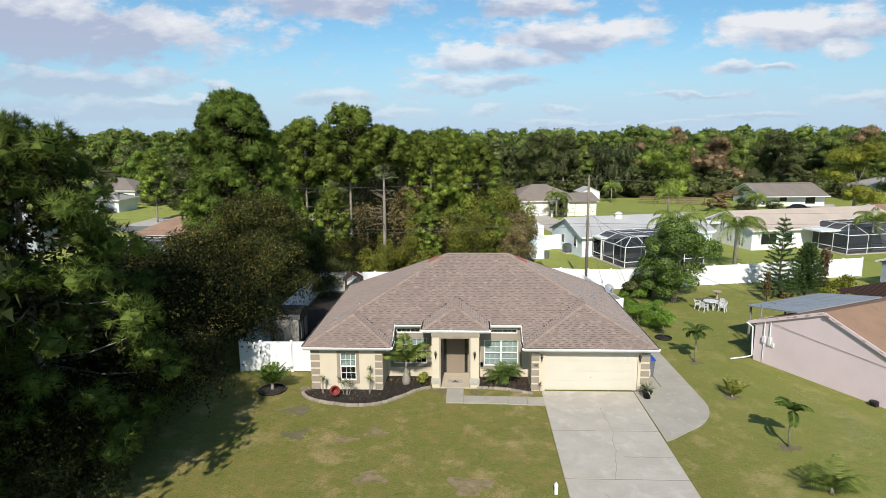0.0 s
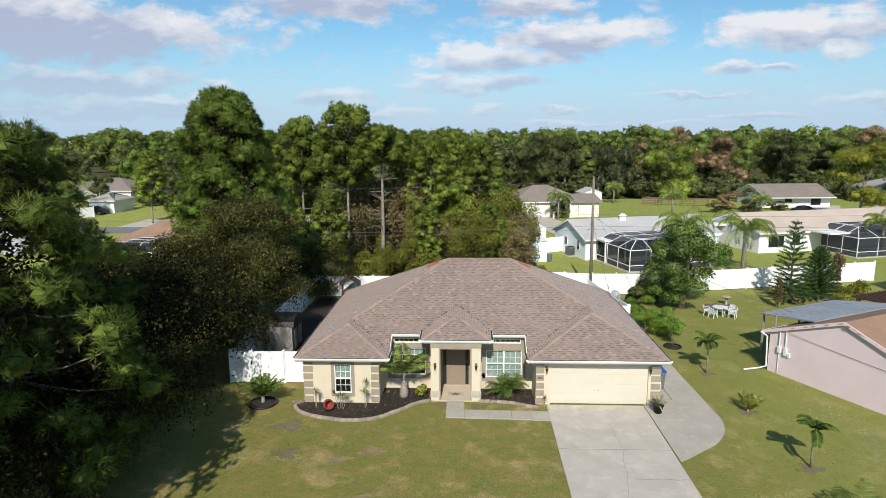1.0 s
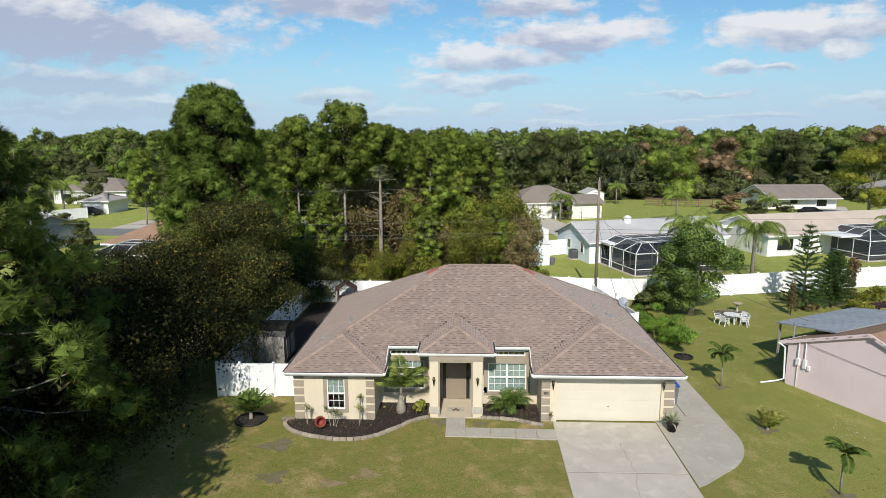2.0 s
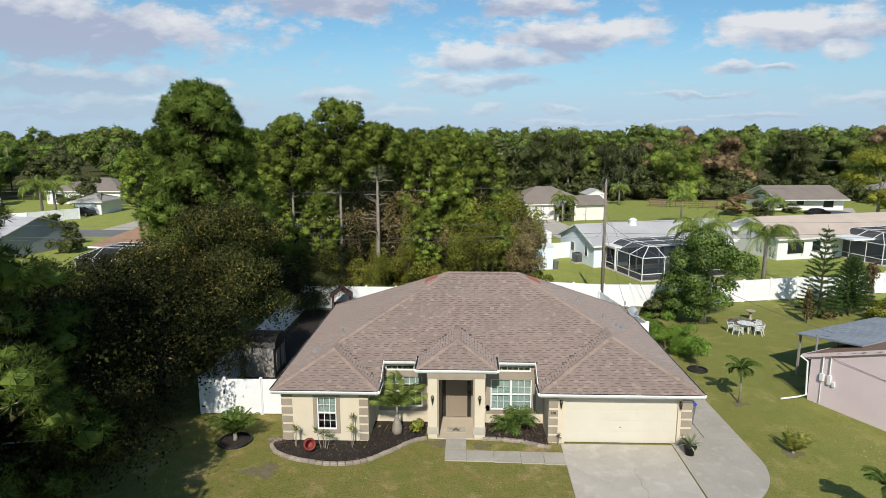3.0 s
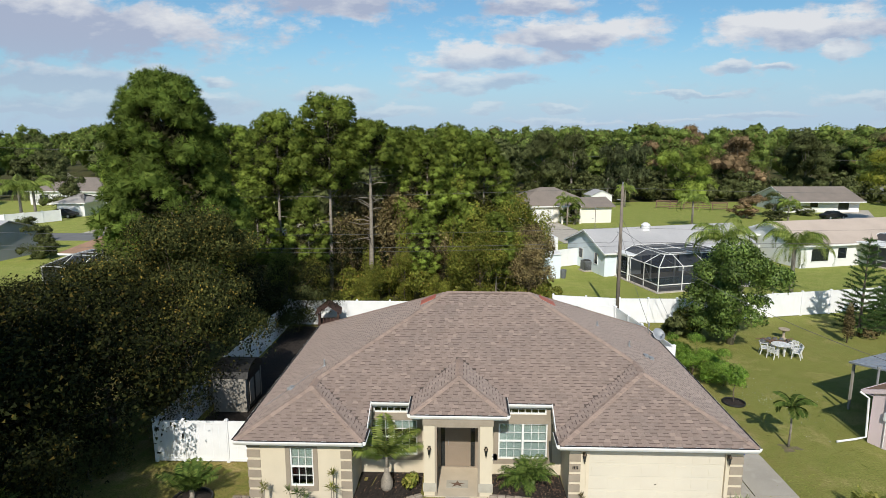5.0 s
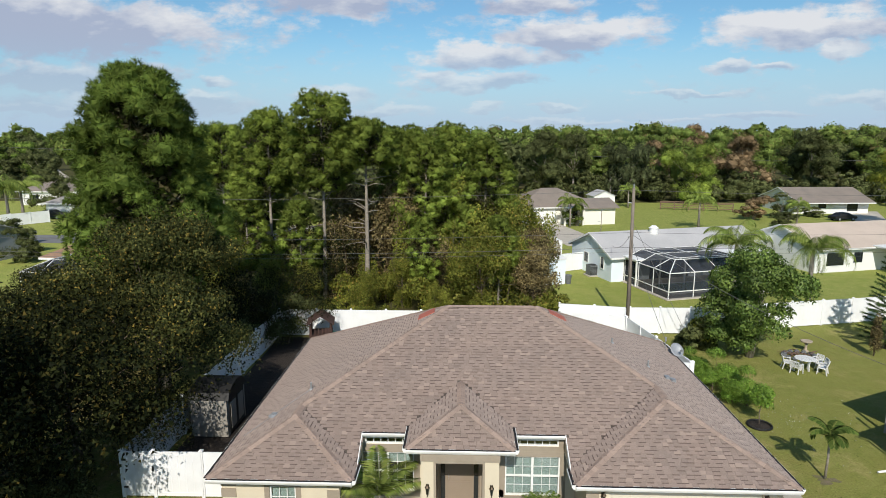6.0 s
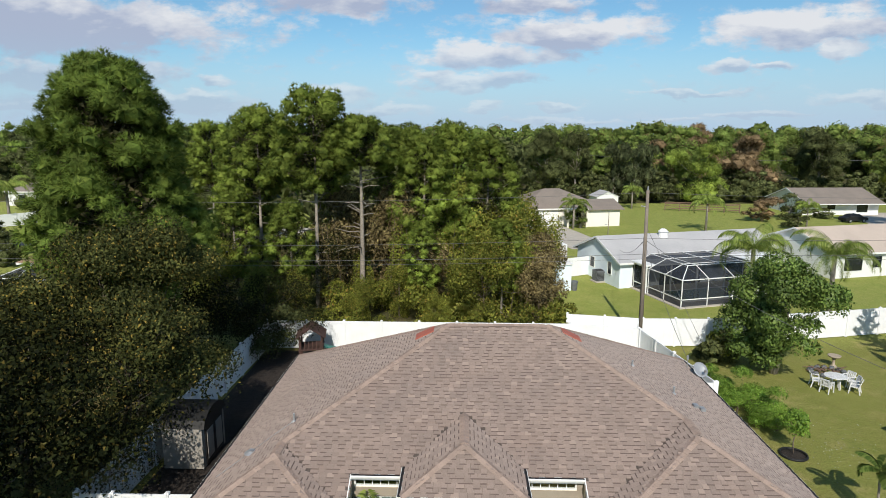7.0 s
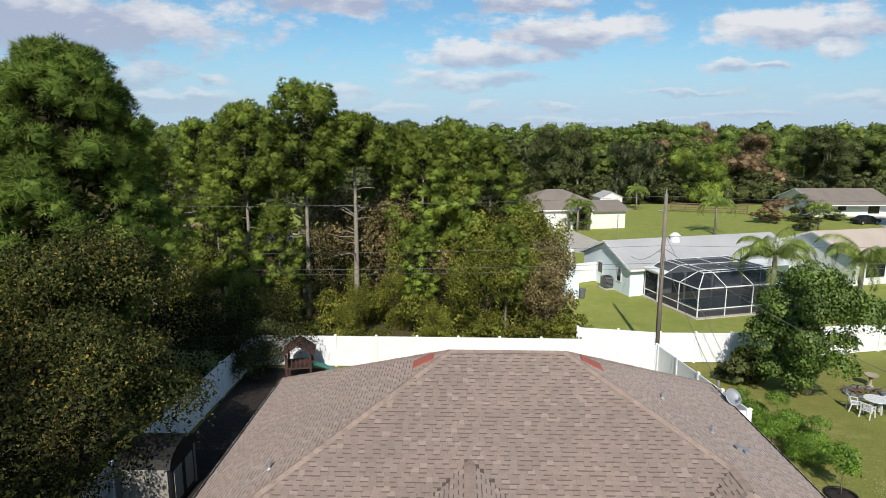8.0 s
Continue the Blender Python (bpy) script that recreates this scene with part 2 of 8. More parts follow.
def lawn_material():
    m = bpy.data.materials.new("lawn")
    m.use_nodes = True
    nt = m.node_tree
    N, L = nt.nodes.new, nt.links.new
    b = nt.nodes["Principled BSDF"]
    b.inputs["Roughness"].default_value = 0.95
    b.inputs["Specular IOR Level"].default_value = 0.1
    co = N("ShaderNodeTexCoord").outputs["Object"]

    def tex(sc, detail=6.0, r=0.6, lo=0.35, hi=0.65):
        n = N("ShaderNodeTexNoise")
        n.inputs["Scale"].default_value = sc
        n.inputs["Detail"].default_value = detail
        n.inputs["Roughness"].default_value = r
        L(co, n.inputs["Vector"])
        k = N("ShaderNodeMapRange")
        k.inputs["From Min"].default_value, k.inputs["From Max"].default_value = lo, hi
        L(n.outputs["Fac"], k.inputs["Value"])
        return k.outputs[0], n.outputs["Fac"]

    def mix(f, a, c, kind="MIX"):
        n = N("ShaderNodeMix")
        n.data_type, n.blend_type = "RGBA", kind
        for i, v in ((0, f), (6, a), (7, c)):
            if isinstance(v, (int, float)):
                n.inputs[i].default_value = v
            elif isinstance(v, tuple):
                n.inputs[i].default_value = v + (1,)
            else:
                L(v, n.inputs[i])
        return n.outputs[2]

    big, _ = tex(0.09, 4.0)
    midn, _ = tex(0.55, 8.0, 0.72, 0.4, 0.6)
    small, _ = tex(2.6, 8.0, 0.75, 0.38, 0.62)
    blade, raw = tex(16.0, 8.0, 0.8, 0.36, 0.64)
    dry, _ = tex(0.45, 8.0, 0.72, 0.52, 0.64)
    bare, _ = tex(0.42, 6.0, 0.6, 0.66, 0.74)
    col = mix(big, LAWN_A, LAWN_B)
    col = mix(midn, col, LAWN_C)
    patch, _ = tex(1.1, 9.0, 0.8, 0.46, 0.56)
    col = mix(patch, col, LAWN_E)
    col = mix(dry, col, LAWN_DRY)
    k = N("ShaderNodeMath")
    k.operation = "MULTIPLY"
    L(small, k.inputs[0])
    k.inputs[1].default_value = 0.5
    col = mix(k.outputs[0], col, LAWN_D)
    kb = N("ShaderNodeMath")
    kb.operation = "MULTIPLY"
    L(bare, kb.inputs[0])
    kb.inputs[1].default_value = 0.7
    col = mix(kb.outputs[0], col, (0.22, 0.165, 0.10))
    sp = N("ShaderNodeSeparateXYZ")
    L(co, sp.inputs[0])
    gy = N("ShaderNodeMapRange")
    gy.inputs["From Min"].default_value, gy.inputs["From Max"].default_value = 22.0, 27.0
    gy.inputs["To Max"].default_value = 0.75
    L(sp.outputs[1], gy.inputs["Value"])
    col = mix(gy.outputs[0], col, mix(midn, (0.27, 0.33, 0.072), (0.35, 0.37, 0.10)))
    # the side yard is greener than the front
    gx = N("ShaderNodeMapRange")
    gx.inputs["From Min"].default_value, gx.inputs["From Max"].default_value = 9.0, 15.0
    gx.inputs["To Max"].default_value = 0.5
    L(sp.outputs[0], gx.inputs["Value"])
    col = mix(gx.outputs[0], col, mix(patch, LAWN_SIDE, (0.255, 0.265, 0.075)))
    kk = N("ShaderNodeMapRange")
    kk.inputs["To Min"].default_value, kk.inputs["To Max"].default_value = 0.50, 1.42
    L(blade, kk.inputs["Value"])
    cc = N("ShaderNodeCombineColor")
    for i in range(3):
        L(kk.outputs[0], cc.inputs[i])
    col = mix(1.0, col, cc.outputs[0], "MULTIPLY")
    L(col, b.inputs["Base Color"])
    bm = N("ShaderNodeBump")
    bm.inputs["Strength"].default_value = 0.6
    bm.inputs["Distance"].default_value = 0.03
    L(raw, bm.inputs["Height"])
    L(bm.outputs[0], b.inputs["Normal"])
    return m


LAWN_SIDE = (0.195, 0.232, 0.052)
LAWN_A, LAWN_B, LAWN_C, LAWN_D, LAWN_DRY = (0.185, 0.168, 0.045), (0.225, 0.185, 0.058), (0.118, 0.140, 0.028), (0.265, 0.21, 0.085), (0.36, 0.275, 0.125)
LAWN_E = (0.150, 0.170, 0.034)
M = {
    "lawn": lawn_material(),
    "stucco": material("stucco_cream", (0.63, 0.555, 0.425), 0.9, (0.595, 0.525, 0.40), 1.5, 90, 0.06, 0.25, dist=0.01),
    "taupe": material("stucco_taupe", (0.33, 0.28, 0.22), 0.9, (0.29, 0.245, 0.19), 2.0, 80, 0.1, 0.25, dist=0.01),
    "plinth": material("plinth_grey", (0.46, 0.43, 0.36), 0.9, (0.40, 0.37, 0.31), 3.0, 60, 0.12, 0.2),
    "white": material("white_paint", (0.80, 0.80, 0.78), 0.5, (0.72, 0.72, 0.70), 2.0, 40, 0.04, 0.05),
    "vinyl": material("white_vinyl", (0.82, 0.83, 0.84), 0.35, (0.76, 0.77, 0.78), 1.2, 30, 0.03, 0.03, spec=0.4),
    "garage": material("garage_cream", (0.60, 0.555, 0.46), 0.6, (0.575, 0.53, 0.44), 1.0, 70, 0.03, 0.1, dist=0.004),
    "door": material("door_taupe", (0.27, 0.215, 0.165), 0.6, (0.25, 0.20, 0.15), 2.0, 60, 0.05, 0.1),
    "shingle": material("shingle", (0.278, 0.214, 0.182), 0.95, (0.242, 0.190, 0.166), 0.5, 120, 0.25, 0.4, rand=0.09, island=True, spec=0.1, dist=0.006, pale=(0.305, 0.236, 0.20), stains=(0.255, 0.192, 0.162), stain_scale=0.45),
    "shingle_piece": material("shingle_piece", (0.278, 0.214, 0.182), 0.95, (0.242, 0.190, 0.166), 0.5, 120, 0.25, 0.4, rand=0.10, spec=0.1, dist=0.006, pale=(0.305, 0.236, 0.20)),
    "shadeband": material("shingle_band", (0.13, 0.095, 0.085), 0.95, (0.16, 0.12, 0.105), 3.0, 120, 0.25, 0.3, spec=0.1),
    "cap": material("ridge_cap", (0.35, 0.262, 0.216), 0.95, (0.315, 0.238, 0.198), 1.2, 120, 0.25, 0.3, rand=0.12, island=True, spec=0.1),
    "felt": material("roof_felt", (0.10, 0.08, 0.07), 0.95, None, 2, 80, 0.3, 0.2),
    "flash": material("red_flashing", (0.42, 0.13, 0.09), 0.7, (0.36, 0.11, 0.08), 3, 60, 0.15, 0.1),
    "slab": material("grey_concrete", (0.41, 0.375, 0.32), 0.9, (0.355, 0.325, 0.275), 0.8, 30, 0.15, 0.2, stains=(0.46, 0.425, 0.37), stain_scale=1.6, dist=0.008),
    "concrete": material("concrete", (0.48, 0.435, 0.375), 0.9, (0.425, 0.385, 0.33), 0.9, 30, 0.12, 0.2, stains=(0.54, 0.495, 0.43), stain_scale=1.1, dist=0.008),
    "joint": material("concrete_joint", (0.30, 0.27, 0.225), 0.95),
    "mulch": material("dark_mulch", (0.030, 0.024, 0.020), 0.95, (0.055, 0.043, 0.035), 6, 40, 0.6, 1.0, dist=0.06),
    "edging": material("edging_block", (0.36, 0.30, 0.24), 0.9, (0.29, 0.25, 0.20), 5, 60, 0.25, 0.4, rand=0.2),
    "glass": glass_material("window_glass"),
    "pane": pane_material("window_pane", 0.13),
    "blind": material("window_blind", (0.50, 0.57, 0.56), 0.6, None, 1, 30, 0.03, 0.0),
    "dark": material("dark_interior", (0.02, 0.02, 0.022), 0.9),
    "black": material("black_metal", (0.018, 0.018, 0.018), 0.5, None, 5, 60, 0.1, 0.05),
    "bronze": material("lantern_bronze", (0.06, 0.045, 0.03), 0.45, None, 8, 80, 0.1, 0.05, metal=0.6),
    "galv": material("galvanised", (0.42, 0.43, 0.44), 0.5, (0.34, 0.35, 0.36), 3, 40, 0.1, 0.05, metal=0.5),
    "bark": material("pine_bark", (0.20, 0.155, 0.12), 0.95, (0.13, 0.10, 0.08), 3, 14, 0.5, 0.9, dist=0.06),
    "palebark": material("pale_bark", (0.33, 0.29, 0.24), 0.95, (0.24, 0.21, 0.17), 4, 22, 0.35, 0.6, dist=0.03),
    "polewood": material("pole_wood", (0.24, 0.20, 0.165), 0.95, (0.19, 0.16, 0.13), 2, 30, 0.3, 0.4),
    "wood": material("weathered_wood", (0.19, 0.12, 0.085), 0.9, (0.14, 0.09, 0.065), 3, 40, 0.25, 0.3),
    "terracotta": material("red_pot", (0.25, 0.045, 0.04), 0.6, (0.26, 0.06, 0.045), 5, 50, 0.2, 0.1),
    "pink": material("pink_stucco", (0.74, 0.605, 0.62), 0.9, (0.69, 0.565, 0.58), 0.7, 60, 0.07, 0.25, dist=0.01),
    "tanroof": material("tan_shingle", (0.32, 0.205, 0.14), 0.95, (0.26, 0.165, 0.115), 0.8, 60, 0.3, 0.4, rand=0.22, island=True, spec=0.1),
    "greyroof": material("grey_shingle", (0.36, 0.335, 0.31), 0.95, (0.31, 0.29, 0.27), 0.5, 30, 0.15, 0.3, spec=0.1),
    "brownroof": material("brown_grey_shingle", (0.25, 0.21, 0.18), 0.95, (0.21, 0.18, 0.155), 0.5, 30, 0.15, 0.3, spec=0.1),
    "porchtile": material("porch_floor", (0.55, 0.47, 0.36), 0.85, (0.49, 0.42, 0.32), 1.5, 50, 0.08, 0.1),
    "paleroof": material("pale_shingle", (0.45, 0.44, 0.44), 0.95, (0.39, 0.385, 0.39), 0.35, 20, 0.15, 0.2, spec=0.1),
    "sandroof": material("sand_shingle", (0.52, 0.43, 0.36), 0.95, (0.46, 0.38, 0.32), 0.4, 20, 0.15, 0.2, spec=0.1),
    "metalroof": material("patio_metal", (0.40, 0.42, 0.45), 0.45, (0.33, 0.35, 0.38), 0.5, 30, 0.1, 0.05, metal=0.3),
    "bluewall": material("pale_blue_wall", (0.74, 0.81, 0.87), 0.85, (0.69, 0.77, 0.84), 0.5, 40, 0.04, 0.1),
    "whitewall": material("white_wall", (0.78, 0.78, 0.77), 0.85, (0.72, 0.72, 0.71), 0.5, 40, 0.04, 0.1),
    "creamwall": material("pale_cream_wall", (0.80, 0.77, 0.69), 0.85, (0.75, 0.72, 0.64), 0.5, 40, 0.04, 0.1),
    "greywall": material("grey_wall", (0.36, 0.38, 0.42), 0.85, (0.32, 0.34, 0.38), 0.5, 40, 0.05, 0.1),
    # beige toned down: tree shade on the garden shed is put into it
    "shedwall": material("beige_shed", (0.33, 0.305, 0.265), 0.6, (0.29, 0.27, 0.235), 2, 40, 0.06, 0.1),
    "screen": material("insect_screen", (0.035, 0.04, 0.05), 0.8, None, 3, 50, 0.1, 0.0),
    "water": glass_material("pool_water", (0.04, 0.22, 0.24), 0.02),
    "asphalt": material("asphalt", (0.20, 0.20, 0.20), 0.95, (0.16, 0.16, 0.16), 0.6, 40, 0.15, 0.2),
    "wire": material("weathered_wire", (0.15, 0.15, 0.145), 0.6),
    "queen": leaf_material("feather_palm_leaves", (0.17, 0.235, 0.05), (0.31, 0.36, 0.09), 0.35, 0.6, 0.4),
    # dark wood of the pergola; on the play set it carries the tree shade
    "darkwood": material("dark_and_shaded_wood", (0.085, 0.045, 0.035), 0.9, (0.06, 0.035, 0.03), 3, 40, 0.25, 0.3),
    "agave": leaf_material("striped_agave_leaves", (0.38, 0.42, 0.25), (0.58, 0.58, 0.40), 0.3, 0.6, 0.3),
    "bluecap": material("blue_lid", (0.03, 0.09, 0.42), 0.5),
    "green": material("green_plastic", (0.02, 0.20, 0.16), 0.45),
    "plastic": material("white_plastic", (0.80, 0.80, 0.79), 0.4),
    "stone": material("cast_stone", (0.42, 0.35, 0.27), 0.9, (0.34, 0.285, 0.22), 6, 50, 0.2, 0.3),
    "pine": leaf_material("pine_needles", (0.128, 0.192, 0.037), (0.19, 0.252, 0.05), 0.36, 0.6, 0.28),
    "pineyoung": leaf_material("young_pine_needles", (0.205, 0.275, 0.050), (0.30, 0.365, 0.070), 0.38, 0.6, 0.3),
    "pineold": leaf_material("old_pine_needles", (0.128, 0.188, 0.038), (0.195, 0.25, 0.055), 0.32, 0.6, 0.3),
    "pinedark": leaf_material("shaded_inner_needles", (0.040, 0.042, 0.018), (0.075, 0.065, 0.03), 0.08, 0.8, 0.45),
    # near-black: the deep shade of the left trees is put into this colour
    "vine": leaf_material("shade_dark_vine_leaves", (0.016, 0.021, 0.007), (0.036, 0.041, 0.010), 0.1, 0.75, 0.6, brown=(0.12, 0.09, 0.022)),
    "fencevine": leaf_material("yellowing_vine_leaves", (0.052, 0.062, 0.020), (0.112, 0.115, 0.032), 0.25, 0.75, 0.5, brown=(0.30, 0.22, 0.05)),
    # lighter counterpart of the vine leaves, with sunlight put into the colour
    "vinelight": leaf_material("sunlit_creeper", (0.20, 0.225, 0.042), (0.36, 0.37, 0.066), 0.36, 0.6, 0.45, brown=(0.36, 0.26, 0.06)),
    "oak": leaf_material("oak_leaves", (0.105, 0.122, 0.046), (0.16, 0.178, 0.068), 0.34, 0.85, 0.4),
    "broad": leaf_material("broad_leaves", (0.130, 0.208, 0.042), (0.235, 0.32, 0.075), 0.28, 0.45, 0.5),
    "bright": leaf_material("bright_shrub", (0.20, 0.35, 0.045), (0.32, 0.47, 0.08), 0.3, 0.5, 0.35),
    "yellow": leaf_material("yellow_leaves", (0.25, 0.275, 0.045), (0.42, 0.41, 0.07), 0.35, 0.6, 0.35),
    "russet": leaf_material("russet_leaves", (0.225, 0.16, 0.085), (0.37, 0.26, 0.145), 0.3, 0.6, 0.45),
    "palm": leaf_material("palm_leaves", (0.09, 0.15, 0.032), (0.18, 0.24, 0.055), 0.3, 0.65, 0.45),
    "palmyellow": leaf_material("palm_leaves_yellow", (0.20, 0.23, 0.045), (0.38, 0.35, 0.09), 0.3, 0.65, 0.4),
    "litter": material("forest_floor", (0.075, 0.085, 0.030), 0.95, (0.10, 0.085, 0.042), 0.3, 6.0, 0.5, 0.4, spec=0.05),
    "greygreen": leaf_material("feathery_leaves", (0.085, 0.105, 0.045), (0.14, 0.16, 0.075), 0.2, 0.8, 0.5),
    "arauc": leaf_material("conifer_leaves", (0.058, 0.110, 0.030), (0.105, 0.170, 0.045), 0.15, 0.6, 0.4),
    "forest": leaf_material("forest_leaves", (0.150, 0.205, 0.050), (0.21, 0.262, 0.064), 0.38, 0.9, 0.28, brown=(0.15, 0.13, 0.05)),
    "brownvine": leaf_material("dry_vine", (0.18, 0.14, 0.068), (0.30, 0.245, 0.105), 0.2, 0.8, 0.5),
    "shedplastic": material("grey_plastic", (0.16, 0.17, 0.18), 0.6),
    "mesh_green": material("cage_screen", (0.05, 0.055, 0.065), 0.7),
}


for k in ("shingle", "shingle_piece"):
    b = M[k].node_tree.nodes["Principled BSDF"]
    b.inputs["Diffuse Roughness"].default_value = 0.4
    b.inputs["Sheen Weight"].default_value = 0.36
    b.inputs["Sheen Roughness"].default_value = 0.45
    b.inputs["Sheen Tint"].default_value = (1.0, 0.86, 0.78, 1)

# ---- mesh tools ----
class Build:
    """Collects verts and faces for one mesh."""

    def __init__(self):
        self.v, self.f = [], []

    def add(self, verts, faces, m=None):
        o = len(self.v)
        self.v += [tuple(m @ Vector(p)) for p in verts] if m else [tuple(p) for p in verts]
        self.f += [tuple(i + o for i in f) for f in faces]
        return self

    def box(self, x0, y0, z0, x1, y1, z1, m=None):
        return self.add([(x0, y0, z0), (x1, y0, z0), (x1, y1, z0), (x0, y1, z0), (x0, y0, z1), (x1, y0, z1), (x1, y1, z1), (x0, y1, z1)],
                        [(0, 3, 2, 1), (4, 5, 6, 7), (0, 1, 5, 4), (1, 2, 6, 5), (2, 3, 7, 6), (3, 0, 4, 7)], m)

    def bar(self, a, b, w, h=None, up=(0, 0, 1)):
        """A rectangular bar from a to b."""
        a, b = Vector(a), Vector(b)
        d = (b - a).normalized()
        s = d.cross(Vector(up))
        if s.length < 1e-4:
            s = d.cross(Vector((1, 0, 0)))
        s.normalize()
        u = s.cross(d)
        h = h or w
        vs = [p + s * i * w / 2 + u * j * h / 2 for p in (a, b) for i, j in ((-1, -1), (1, -1), (1, 1), (-1, 1))]
        return self.add(vs, [(3, 2, 1, 0), (4, 5, 6, 7), (0, 1, 5, 4), (1, 2, 6, 5), (2, 3, 7, 6), (3, 0, 4, 7)])

    def tube(self, pts, radii, n=8, caps=True):
        """A round tube along points with a radius at each."""
        pts = [Vector(p) for p in pts]
        o = len(self.v)
        for i, p in enumerate(pts):
            d = (pts[min(i + 1, len(pts) - 1)] - pts[max(i - 1, 0)])
            d = d.normalized() if d.length > 1e-6 else Vector((0, 0, 1))
            s = d.cross(Vector((0.31, 0.95, 0.07)))
            if s.length < 1e-3:
                s = d.cross(Vector((1, 0, 0)))
            s.normalize()
            u = s.cross(d).normalized()
            r = radii[i] if isinstance(radii, (list, tuple)) else radii
            for k in range(n):
                a = 2 * math.pi * k / n
                self.v.append(tuple(p + s * math.cos(a) * r + u * math.sin(a) * r))
        for i in range(len(pts) - 1):
            for k in range(n):
                a, b = o + i * n + k, o + i * n + (k + 1) % n
                self.f.append((a, b, b + n, a + n))
        if caps:
            self.f.append(tuple(o + k for k in reversed(range(n))))
            self.f.append(tuple(o + (len(pts) - 1) * n + k for k in range(n)))
        return self

    def lathe(self, profile, n=16, at=(0, 0, 0)):
        """A turned shape from (radius, height) pairs."""
        o = len(self.v)
        for r, z in profile:
            for k in range(n):
                a = 2 * math.pi * k / n
                self.v.append((at[0] + r * math.cos(a), at[1] + r * math.sin(a), at[2] + z))
        for i in range(len(profile) - 1):
            for k in range(n):
                a, b = o + i * n + k, o + i * n + (k + 1) % n
                self.f.append((a, b, b + n, a + n))
        self.f.append(tuple(o + k for k in reversed(range(n))))
        self.f.append(tuple(o + (len(profile) - 1) * n + k for k in range(n)))
        return self

    def prism(self, outline, z0, z1):
        """An upright prism over an outline of (x, y), counter-clockwise."""
        n = len(outline)
        o = len(self.v)
        self.v += [(x, y, z0) for x, y in outline] + [(x, y, z1) for x, y in outline]
        self.f.append(tuple(o + i for i in reversed(range(n))))
        self.f.append(tuple(o + n + i for i in range(n)))
        for i in range(n):
            j = (i + 1) % n
            self.f.append((o + i, o + j, o + n + j, o + n + i))
        return self

    def slab(self, poly, thick):
        """A sloped plate: the polygon on top, pushed straight down."""
        n = len(poly)
        o = len(self.v)
        self.v += [tuple(p) for p in poly] + [(p[0], p[1], p[2] - thick) for p in poly]
        self.f.append(tuple(o + i for i in range(n)))
        self.f.append(tuple(o + n + i for i in reversed(range(n))))
        for i in range(n):
            j = (i + 1) % n
            self.f.append((o + j, o + i, o + n + i, o + n + j))
        return self

    def mesh(self, name, mat, smooth=False):
        me = bpy.data.meshes.new(name)
        me.from_pydata(self.v, [], self.f)
        me.materials.append(M[mat] if isinstance(mat, str) else mat)
        if smooth:
            me.polygons.foreach_set("use_smooth", [True] * len(me.polygons))
        me.update()
        return me


def thing(name, x=0, y=0, z=0, rz=0, label="", category="", group="", kind=""):
    ob = new(name)
    ob.empty_display_size = 0.2
    ob.matrix_basis = pose(x, y, z, 0, 0, rz)
    return tagged(ob, label, category, group, kind)


def part(name, b, mat, parent, label="", smooth=False):
    ob = new(name, b.mesh(name, mat, smooth) if isinstance(b, Build) else b)
    ob.parent = parent
    return tagged(ob, label) if label else ob


def solo(name, b, mat, label="", category="", group="", kind="", smooth=False):
    return tagged(new(name, b.mesh(name, mat, smooth)), label, category, group, kind)


def raw_mesh(name, co, per, mat, out=None, keep=0.35):
    """A mesh of separate faces with per corners each, from an array of corner places. out: for each face the way that its
    spray of foliage faces; the faces turn that way and are shaded with it, so that sprays read as round masses."""
    me = bpy.data.meshes.new(name)
    if out is not None:
        q = np.asarray(co, dtype=np.float64).reshape(-1, per, 3)
        g = unit(np.cross(q[:, 1] - q[:, 0], q[:, 2] - q[:, 0]))
        back = np.einsum("ij,ij->i", g, out) < 0
        q[back] = q[back][:, ::-1]
        g[back] *= -1
        nor = unit(out + g * keep)
        co = q.reshape(-1, 3)
    n = len(co)
    me.vertices.add(n)
    me.vertices.foreach_set("co", np.asarray(co, dtype=np.float32).ravel())
    me.loops.add(n)
    me.loops.foreach_set("vertex_index", np.arange(n, dtype=np.int32))
    me.polygons.add(n // per)
    me.polygons.foreach_set("loop_start", np.arange(0, n, per, dtype=np.int32))
    me.materials.append(M[mat])
    me.update(calc_edges=True)
    if out is not None:
        me.normals_split_custom_set_from_vertices(np.repeat(nor, per, axis=0).astype(np.float32))
    return me


def unit(a):
    return a / np.maximum(np.linalg.norm(a, axis=1, keepdims=True), 1e-6)


def leaves(rng, c, out, size, droop=0.0, narrow=0.6, flat=0.7, three=False):
    """Corners of one four-sided (or three-sided) leaf at each place c, facing roughly out."""
    n = len(c)
    nor = unit(out + rng.normal(size=(n, 3)) * flat)
    t = unit(np.cross(nor, rng.normal(size=(n, 3))))
    t[:, 2] -= droop
    t = unit(t)
    b = np.cross(nor, t)
    s = (size * rng.uniform(0.6, 1.3, n))[:, None] if np.isscalar(size) else size[:, None]
    if three:
        return np.stack([c + t * s, c - t * s * 0.6 + b * s * narrow, c - t * s * 0.6 - b * s * narrow], axis=1).reshape(-1, 3)
    fold = nor * s * 0.18
    co = np.stack([c - t * s, c + b * s * narrow - fold, c + t * s, c - b * s * narrow - fold], axis=1)
    return co.reshape(-1, 3)


